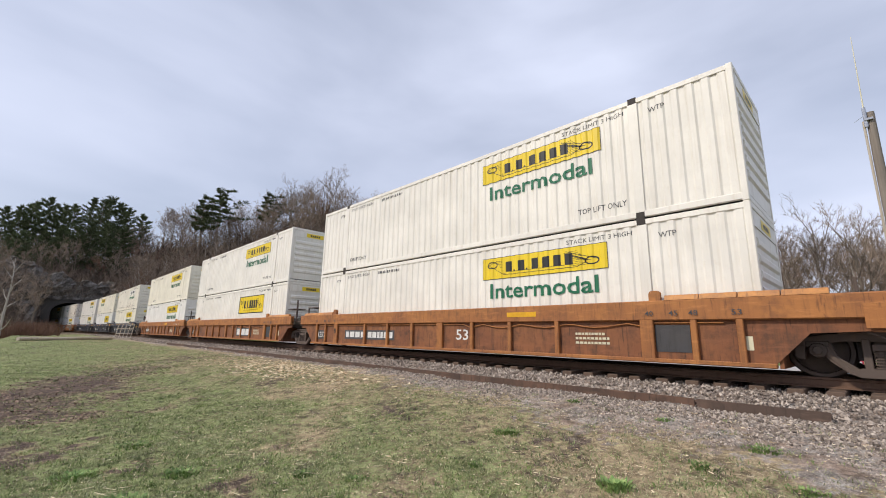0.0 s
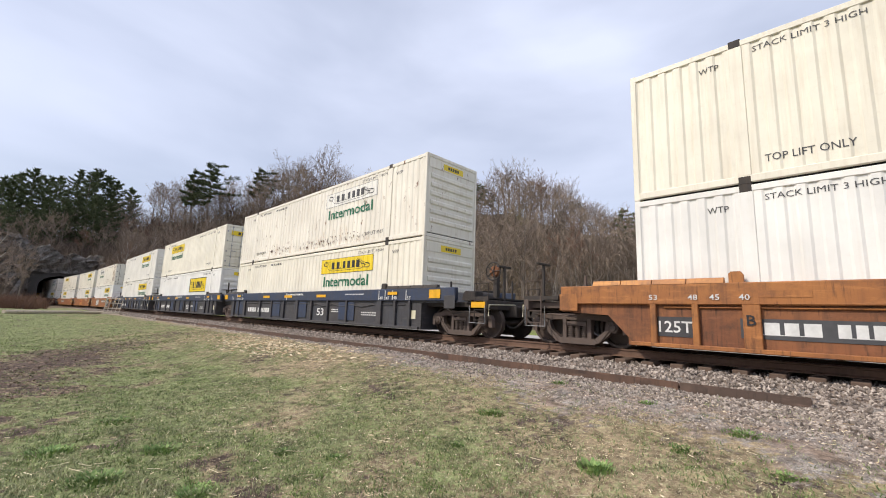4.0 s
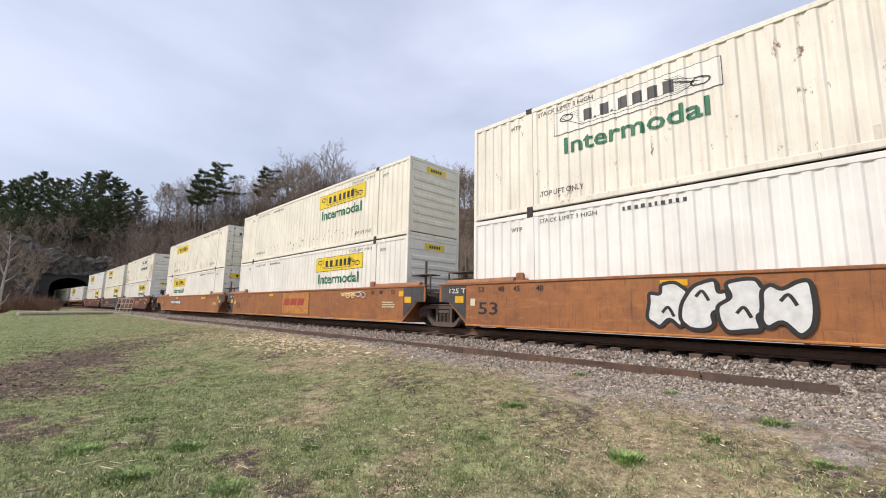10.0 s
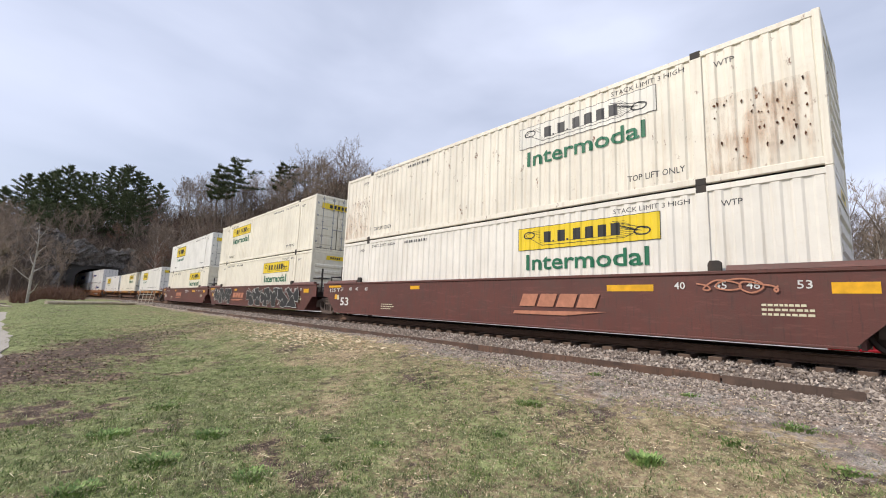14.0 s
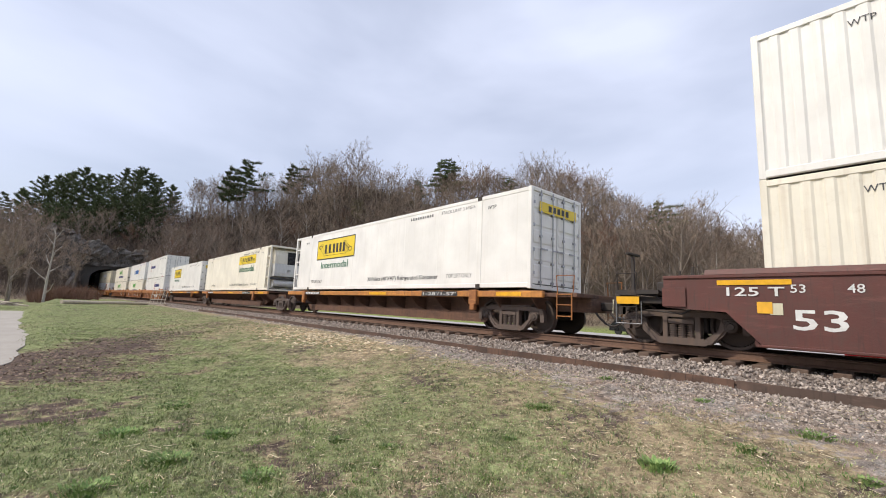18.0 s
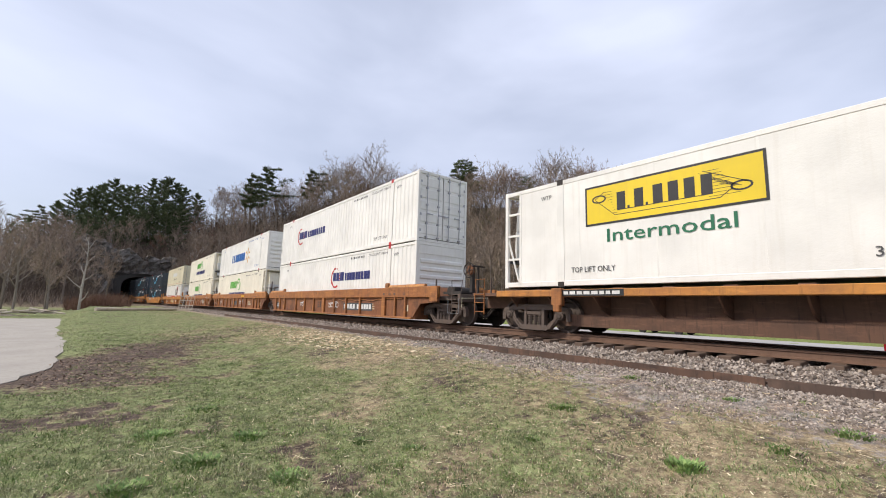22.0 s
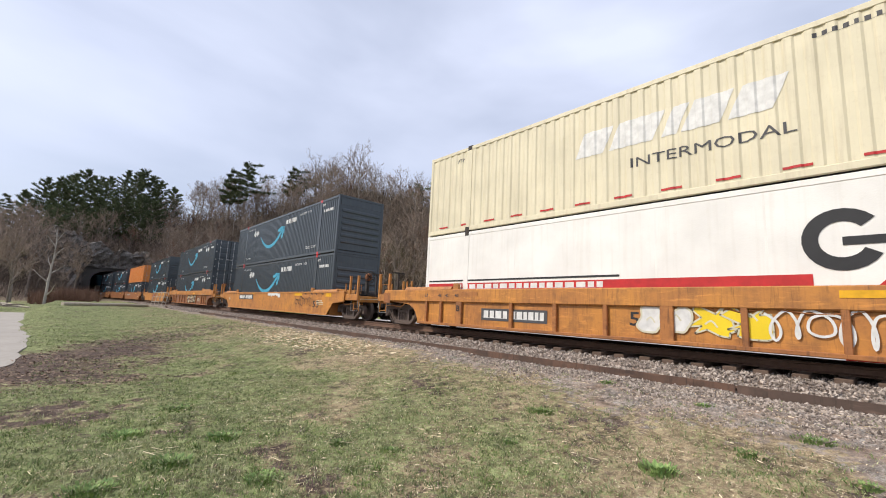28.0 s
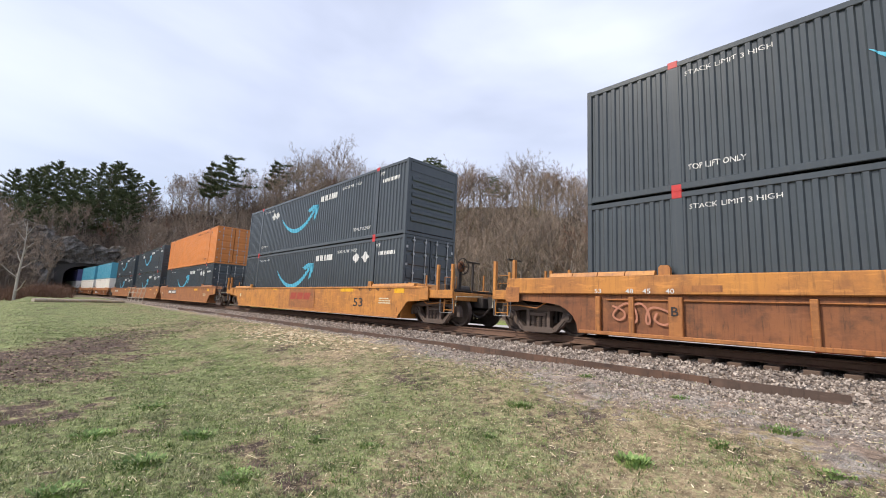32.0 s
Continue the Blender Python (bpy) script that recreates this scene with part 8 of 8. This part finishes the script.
def ballast():
    rng = np.random.default_rng(31)
    n = 24000
    px = 4 - 36 * rng.random(n) ** 1.5
    d = -3.4 + 2.7 * rng.random(n) ** 0.8
    py = TRACK_Y + d
    keep = (rng.random(n) < np.clip((d + 3.9) / 0.8, 0.15, 1))
    px, py = px[keep], py[keep]
    pz = near_height(px, py) + rng.uniform(-0.005, 0.05, len(px)) * np.clip((py - 7.2) / 1.0, 0.2, 1)
    stones("ballast", "pale grey crushed-stone ballast along the track", px, py, pz, 0.030, STONE, 32)
    n = 8000
    px = -22 - 70 * rng.random(n)
    py = TRACK_Y - 3.1 + 2.4 * rng.random(n)
    stones("far_ballast", "pale grey crushed-stone ballast farther down the line", px, py, near_height(px, py) + 0.02, 0.05, STONE, 33)
    n = 5000
    px = 4 - 26 * rng.random(n) ** 1.3
    py = TRACK_Y - 0.6 + 2.6 * rng.random(n)
    stones("crib_ballast", "crushed stone between the ties", px, py, near_height(px, py) + rng.uniform(0.0, 0.06, n), 0.036, STONE, 35)
    px, py = fan(44000, 36, 4.0, 20, -6, 70, 1.3)
    q = patchy(px, py, 0.7, 8.0)
    keep = (py > 5.3 - 1.3 * q - 0.13 * np.clip(px, -12, 0)) & (py < 7.7)
    px, py = px[keep], py[keep]
    stones("fine_gravel", "fine grey gravel worked into thin turf", px, py, near_height(px, py) + 0.003, 0.015, STONE, 37)
    px, py = 3.0 - 17 * rng.random(17000) ** 1.3, 5.0 + 2.5 * rng.random(17000) ** 0.6
    edge = 5.75 - 0.13 * np.clip(px, -12, 0)
    keep = (rng.random(len(px)) < np.clip((py - edge + 0.1 + 0.7 * patchy(px, py, 0.9, 4.0)) / 1.3, 0, 1))
    px, py = px[keep], py[keep]
    stones("scattered_ballast", "crushed stone spilled over the edge of the lawn", px, py, near_height(px, py) + rng.uniform(-0.004, 0.014, len(px)), 0.026, STONE, 38)


ballast()


def chips():
    rng = np.random.default_rng(41)
    n = 760
    a = rng.normal(0, 1, (n, 2))
    px, py = -13.2 + a[:, 0] * 2.5 + a[:, 1] * 0.3, 6.0 + a[:, 1] * 0.50 - a[:, 0] * 0.06
    g = Geo()
    for x, y in zip(px, py):
        m = pose(x, y, height(x, y) + 0.012, rng.uniform(-14, 14), rng.uniform(-14, 14), rng.uniform(0, 360))
        l, w, t = rng.uniform(0.018, 0.06), rng.uniform(0.012, 0.034), rng.uniform(0.005, 0.011)
        c = Geo().box(-l, l, -w, w, -t, t)
        g.add([m @ Vector(p) for p in c.v], c.f)
    thing("wood_chips", "pale split wood chips scattered on the grass", "wood chips", geo=g, mat=CHIP, kind="stuff")
    s = Geo()
    for i in range(260):
        r, az = rng.uniform(3.0, 9.5), np.radians(rng.uniform(-6, 92))
        x, y = -r * np.sin(az), r * np.cos(az)
        if y > 7.2:
            continue
        ang, l = rng.uniform(0, 6.28), rng.uniform(0.04, 0.2)
        z = height(x, y) + 0.012
        s.tube((x, y, z), (x + l * np.cos(ang), y + l * np.sin(ang), z + rng.uniform(0, 0.02)), rng.uniform(0.0012, 0.0035), seg=4)
    thing("twig_litter", "broken dry twigs and stems lying on the grass", "twigs", geo=s, mat=STRAW, kind="stuff")
    # pale flecks of straw, bark and stone all over the thin turf
    n = 9000
    fx, fy = fan(n, 44, 2.8, 14, -6, 100, 1.2)
    ok = (fy < 7.3) & (fy > -0.6) & (rng.random(n) < np.clip(0.35 + 0.13 * fy, 0, 1))
    fx, fy = fx[ok], fy[ok]
    n = len(fx)
    a, w, l = rng.uniform(0, 6.28, n), rng.uniform(0.0015, 0.004, n), 0.005 + 0.026 * rng.random(n) ** 3
    u = np.stack([np.cos(a) * l, np.sin(a) * l, rng.uniform(-0.006, 0.006, n)], 1)
    t = np.stack([-np.sin(a) * w, np.cos(a) * w, rng.uniform(-0.004, 0.004, n)], 1)
    p = np.stack([fx, fy, near_height(fx, fy) + 0.018], 1)
    from_arrays("pale_flecks", "pale flecks of straw and bark on thin turf", "straw", np.stack([p - u - t, p + u - t * 0.6, p + u * 0.8 + t, p - u * 0.9 + t], 1), np.arange(n)[:, None] * 4 + np.arange(4), CHIP)
    # upright white chip and the bits of pale litter
    m = Geo().box(-0.012, 0.012, -0.006, 0.006, -0.02, 0.075, 0.002)
    x, y = -6.0 * math.sin(radians(67.5)), 6.0 * math.cos(radians(67.5))
    thing("wood_splinter", "pale wooden splinter standing in the grass", "splinter", geo=m, mat=CHIP, at=pose(x, y, height(x, y), 8, 5, 20))


chips()


def weed(x, y, r, tall, n, seed):
    """A clump of broad low leaves."""
    rng = random.Random(seed)
    g = Geo()
    for i in range(n):
        a = rng.uniform(0, 6.28)
        d = r * rng.random() ** 0.7
        p = Vector((d * math.cos(a), d * math.sin(a), -0.01))
        w = Vector((math.cos(a + rng.uniform(-0.8, 0.8)), math.sin(a + rng.uniform(-0.8, 0.8)), 0))
        s = Vector((-w.y, w.x, 0)) * rng.uniform(0.006, 0.014)
        h = tall * rng.uniform(0.4, 1.0)
        q = p + w * h * rng.uniform(0.3, 0.8) + Vector((0, 0, h))
        m = (p + q) / 2 + Vector((0, 0, h * 0.18))
        g.add([p - s * 0.4, p + s * 0.4, m + s, m - s, q], [(0, 1, 2, 3), (3, 2, 4)])
    return thing("weed_clump", "low clump of fresh green weeds in thin turf", "weed", "weed clumps", g, WEED, at=pose(x, y, height(x, y)), fix=False)


for i, (az, el, r, tall, n) in enumerate(((23.3, -16.5, 0.17, 0.10, 260), (36.2, -11.9, 0.22, 0.06, 220), (28.0, -8.0, 0.16, 0.05, 150), (61.7, -16.2, 0.14, 0.05, 160), (74.7, -15.0, 0.22, 0.07, 300), (55.2, -17.0, 0.12, 0.04, 120), (9.0, -11.5, 0.2, 0.06, 160), (5.5, -14.0, 0.16, 0.05, 150), (14.0, -13.2, 0.2, 0.05, 150), (80.0, -17.0, 0.25, 0.07, 320), (70.0, -19.5, 0.2, 0.06, 260), (84.0, -14.0, 0.25, 0.07, 300), (79.0, -11.8, 0.35, 0.06, 320), (86.5, -18.5, 0.22, 0.07, 260), (40.0, -15.5, 0.1, 0.05, 110), (18.0, -9.4, 0.14, 0.05, 110))):
    d = 1.55 / math.tan(radians(-el))
    for _ in range(4):
        x, y = -d * math.sin(radians(az)), d * math.cos(radians(az))
        d = (0.55 - height(x, y)) / math.tan(radians(-el))
    weed(-d * math.sin(radians(az)), d * math.cos(radians(az)), r * 0.9, tall * 0.8, n, 60 + i)


# ---- the car park side ----
PAVE = paint("pale_worn_concrete", (0.37, 0.34, 0.30), (0.22, 0.195, 0.17), 0.45, 0.9)
LOGW = paint("weathered_pale_timber", (0.50, 0.43, 0.34), (0.2, 0.16, 0.12), 0.5, 0.9)
PIPE = paint("chipped_cream_pipe_paint", (0.50, 0.44, 0.36), (0.22, 0.16, 0.1), 0.4, 0.7)


def car_park():
    rng = random.Random(3)
    edge = [(-10.2, -3.2), (-10.6, -1.9), (-11.8, -1.25), (-14.0, -0.85), (-18, -0.75), (-24, -1.0), (-32, -1.45), (-40, -1.85), (-46.5, -2.2)]
    fine = []
    for (a, b), (c, d) in zip(edge, edge[1:]):
        for i in range(5):
            q = i / 5
            fine.append((a + (c - a) * q + rng.uniform(-0.08, 0.08), b + (d - b) * q + rng.uniform(-0.09, 0.09)))
    pts = fine + [(-46.5, -2.2), (-46.5, -42), (-10.0, -42)]
    n = len(pts)
    g = Geo().add([(x, y, -1.075) for x, y in pts] + [(x, y, -1.3) for x, y in pts], [tuple(range(n))] + [(i, (i + 1) % n, n + (i + 1) % n, n + i) for i in range(n)])
    thing("pavement", "pale worn concrete car park with a crumbling edge", "pavement", geo=g, mat=PAVE, kind="structure")


car_park()


def barrier_log():
    a, b = Vector((-47.2, -0.3, 0)), Vector((-52.8, 6.4, 0))
    a.z, b.z = height(a.x, a.y) + 0.15, height(b.x, b.y) + 0.15
    g = run([a + (b - a) * i / 6 + Vector((0, 0, 0.02 * math.sin(i * 2))) for i in range(7)], [0.17 - 0.005 * i for i in range(7)], 10)
    thing("barrier_log", "long pale weathered log lying across the grass", "log", geo=g, mat=LOGW)


barrier_log()


def foot_stile():
    """A small framed stair of pale pipe beside the track."""
    x, y = -52.0, 7.0
    root = thing("trackside_stand", "cream-painted pipe stand on timber beside the track", "stand", at=pose(x, y, height(x, y), 0, 0, 55))
    part("base_board", Geo().box(-0.75, 0.75, -0.3, 0.3, -0.05, 0.14, 0.01), LOGW, root)
    for z in (0.55, 1.05, 1.5):
        part("top_rail" if z > 1.4 else "mid_rail", Geo().tube((-0.72, 0.1 * z, z), (0.72, 0.1 * z, z), 0.035, seg=8), PIPE, root)
    for i in range(5):
        u = -0.7 + 0.35 * i
        part("baluster", Geo().tube((u - 0.08, 0, 0.1), (u + 0.08, 0.15, 1.52), 0.03, seg=8), PIPE, root)


foot_stile()


def driftwood():
    rng = random.Random(17)
    for i in range(26):
        x, y = -48.5 - rng.random() * 6, -3.0 - rng.random() * 13
        l, r = rng.uniform(0.8, 3.4), rng.uniform(0.04, 0.16)
        a = rng.uniform(60, 125)
        g = Geo()
        q = [Vector((-l / 2 + l * k / 4, rng.uniform(-0.08, 0.08) * l, rng.uniform(-0.02, 0.05))) for k in range(5)]
        for k in range(4):
            g.tube(q[k], q[k + 1], r * (1 - 0.14 * k), r * (1 - 0.14 * (k + 1)), 7, cap=k in (0, 3))
        thing("driftwood", "bleached driftwood log heaped at the car park's edge", "log", "driftwood heap", g, LOGW if i % 3 else BARK, at=pose(x, y, height(x, y) + r + rng.random() * 0.35, 0, rng.uniform(-8, 8), a))


driftwood()

# ---- across the track ----
ASPHALT = paint("pale_road_surface", (0.42, 0.40, 0.385), (0.25, 0.23, 0.22), 0.3, 0.9)
GLASSY = plain("dark_tinted_glass", (0.02, 0.024, 0.028), 0.08)
TYRE = plain("black_rubber", (0.02, 0.02, 0.02), 0.85)
SILVER = plain("silver_trim", (0.55, 0.55, 0.56), 0.25, 0.9)
LAMPG = plain("clear_lamp_lens", (0.62, 0.64, 0.66), 0.12)


def road():
    g = Geo()
    xs = axis((-70, 90, 8))
    for x in xs:
        for y in (29.5, 34.5):
            g.v.append((x, y, -0.925))
        for y in (29.5, 34.5):
            g.v.append((x, y, -1.1))
    g.f = []
    for i in range(len(xs) - 1):
        a, b = 4 * i, 4 * i + 4
        g.f += [(a, b, b + 1, a + 1), (a, a + 2, b + 2, b), (a + 1, b + 1, b + 3, a + 3)]
    thing("road", "pale road running behind the track", "road", geo=g, mat=ASPHALT, kind="structure")


road()


def motor_car(label, col, at, tall=1.7, length=4.5):
    """A parked car, its nose towards -y in its own space."""
    body = paint(label.split()[0] + "_car_paint", col, tuple(0.5 * c + 0.03 for c in col), 0.08, 0.18)
    root = thing("parked_car", label, "car", "parked cars", at=at)
    hw, hl = 0.92, length / 2
    sill, belt, roof = 0.28, tall * 0.58, tall
    prof = [(-hl, 0.32), (-hl - 0.02, 0.62), (-hl + 0.12, 0.82), (-hl + 0.9, belt), (hl - 0.25, belt + 0.04), (hl, belt - 0.1), (hl, 0.34)]
    g = Geo()
    k = len(prof)
    for x, inset in ((-hw, 0.05), (-hw + 0.12, 0.0), (hw - 0.12, 0.0), (hw, 0.05)):
        g.v += [(x, y + (inset if y < 0 else -inset), z - inset * 0.4) for y, z in prof]
    g.f = [(j * k + i, (j + 1) * k + i, (j + 1) * k + (i + 1) % k, j * k + (i + 1) % k) for j in range(3) for i in range(k)] + [tuple(range(k)), tuple(range(4 * k - 1, 3 * k - 1, -1))]
    part("body", g, body, root)
    c = Geo()
    q = [(-hl + 0.85, belt - 0.01), (-hl + 1.55, roof - 0.06), (-hl + 1.85, roof), (hl - 0.75, roof - 0.02), (hl - 0.2, belt)]
    k = len(q)
    for x, ins in ((-hw + 0.06, 0), (-hw + 0.2, 1), (hw - 0.2, 1), (hw - 0.06, 0)):
        c.v += [(x if not ins or i in (0, 4) else x, y, z - (0.05 if not ins and i not in (0, 4) else 0)) for i, (y, z) in enumerate(q)]
    c.f = [(j * k + i, (j + 1) * k + i, (j + 1) * k + i + 1, j * k + i + 1) for j in range(3) for i in range(k - 1)] + [tuple(range(k)), tuple(range(4 * k - 1, 3 * k - 1, -1))]
    part("cabin", c, body, root)
    w = Geo().add([(-0.72, -hl + 0.92, belt + 0.03), (0.72, -hl + 0.92, belt + 0.03), (0.62, -hl + 1.49, roof - 0.1), (-0.62, -hl + 1.49, roof - 0.1)], [(0, 1, 2, 3)])
    part("windscreen", w, GLASSY, root, at=pose(0, -0.02, 0.02))
    for s in (-1, 1):
        sw = Geo().add([(s * (hw - 0.05), -hl + 1.2, belt + 0.05), (s * (hw - 0.05), hl - 0.55, belt + 0.06), (s * (hw - 0.13), hl - 0.9, roof - 0.14), (s * (hw - 0.13), -hl + 1.7, roof - 0.14)], [(0, 1, 2, 3)])
        part("side_window", sw, GLASSY, root, at=pose(s * 0.008, 0, 0))
        part("headlight", Geo().box(*sorted((s * 0.55, s * 0.86)), -hl - 0.03, -hl + 0.12, 0.66, 0.78, 0.02), LAMPG, root)
        part("mirror", Geo().box(*sorted((s * (hw - 0.02), s * (hw + 0.16))), -hl + 1.25, -hl + 1.36, belt + 0.02, belt + 0.16, 0.02), body, root)
        for y in (-hl + 0.85, hl - 0.85):
            t = part("wheel", Geo().lathe([(0.0, -0.1), (0.30, -0.1), (0.335, -0.06), (0.335, 0.06), (0.30, 0.1), (0.0, 0.1)], seg=20), TYRE, root, at=pose(s * (hw - 0.1), y, 0.335, 0, 0, 90))
            part("rim", Geo().lathe([(0.0, -0.11), (0.2, -0.115), (0.215, -0.1)], seg=16), SILVER, t)
    gr = part("grille", Geo().box(-0.48, 0.48, -hl - 0.035, -hl + 0.05, 0.42, 0.62, 0.02), TYRE, root)
    part("badge", Geo().box(-0.08, 0.08, -hl - 0.05, -hl - 0.03, 0.55, 0.62, 0.004), SILVER, gr)
    part("bumper", Geo().box(-0.86, 0.86, -hl - 0.06, -hl + 0.1, 0.3, 0.42, 0.03), body, root)
    return root


motor_car("red sport-utility car parked facing the track", (0.30, 0.008, 0.022), pose(-1.6, 27.2, height(-1.6, 27), 0, 0, 4), 1.72, 4.6)
motor_car("black car parked beside the road", (0.014, 0.014, 0.016), pose(-15.5, 35.6, height(-15.5, 35.6), 0, 0, 82), 1.5, 4.7)
motor_car("white van parked beyond the grass", (0.62, 0.63, 0.64), pose(-21.5, 55.5, height(-21.5, 55.5), 0, 0, 95), 2.1, 5.2)
motor_car("silver car parked beyond the grass", (0.34, 0.35, 0.36), pose(-13.0, 57.0, height(-13.0, 57.0), 0, 0, 88), 1.5, 4.6)


POLEW = paint("grey_brown_pole_wood", (0.24, 0.205, 0.175), (0.11, 0.09, 0.075), 0.5, 0.9)


def radio_pole():
    x, y = 0.87, 20.0
    root = thing("utility_pole", "weathered wooden pole with a metal radio bracket and whip antenna", "pole", at=pose(x, y, height(x, y)))
    g = Geo()
    top = 9.45
    for i in range(6):
        g.tube((0.02 * math.sin(i), 0, -0.3 + i * (top + 0.3) / 6), (0.02 * math.sin(i + 1), 0, -0.3 + (i + 1) * (top + 0.3) / 6), 0.19 - 0.012 * i, 0.19 - 0.012 * (i + 1), 12, cap=i in (0, 5))
    part("pole", g, POLEW, root)
    c = Geo().tube((-0.2, -0.06, 3.0), (-0.2, -0.06, top - 0.3), 0.035, seg=8)
    part("conduit", c, PIPE, root, "grey conduit up the pole")
    b = Geo().tube((-0.14, -0.12, top - 0.55), (-0.14, -0.12, top + 0.18), 0.055, seg=10)
    b.box(-0.18, 0.05, -0.2, 0.0, top - 0.32, top - 0.24, 0.005)
    part("bracket", b, SILVER, root, "bright metal antenna bracket")
    w = Geo().tube((-0.14, -0.12, top + 0.15), (-0.10, -0.12, top + 3.0), 0.022, 0.010, 6)
    part("antenna", w, PALEYEL, root, "thin pale whip antenna")
    r = Geo().tube((-0.14, -0.12, top - 0.1), (-0.42, -0.14, top - 0.28), 0.008, seg=5)
    part("stay", r, SILVER, root)


radio_pole()

# ---- what moves ----
SPEED = 13.3  # metres a second


def motions():
    for ob, s, z in consist:
        rows = []
        for t in range(33):
            x = s + SPEED * t
            rows.append((t, pose(x, track_y(x), z, 0, 0, -track_turn(x) * -1)))
        walk(ob, rows)
    turn = SPEED / WR
    made = {}
    for ob in wheelsets:
        k = round(ob.matrix_basis.translation.x, 3)
        if k not in made:
            at = ob.matrix_basis.translation.copy()
            walk(ob, [(i / FPS, pose(at.x, at.y, at.z, 0, math.degrees(turn * i / FPS) % 360, 0)) for i in range(32 * FPS + 1)])
            made[k] = ob.animation_data
        else:
            ob.rotation_mode = "QUATERNION"
            ob.animation_data_create()
            ob.animation_data.action = made[k].action
            ob.animation_data.action_slot = made[k].action_slot


motions()
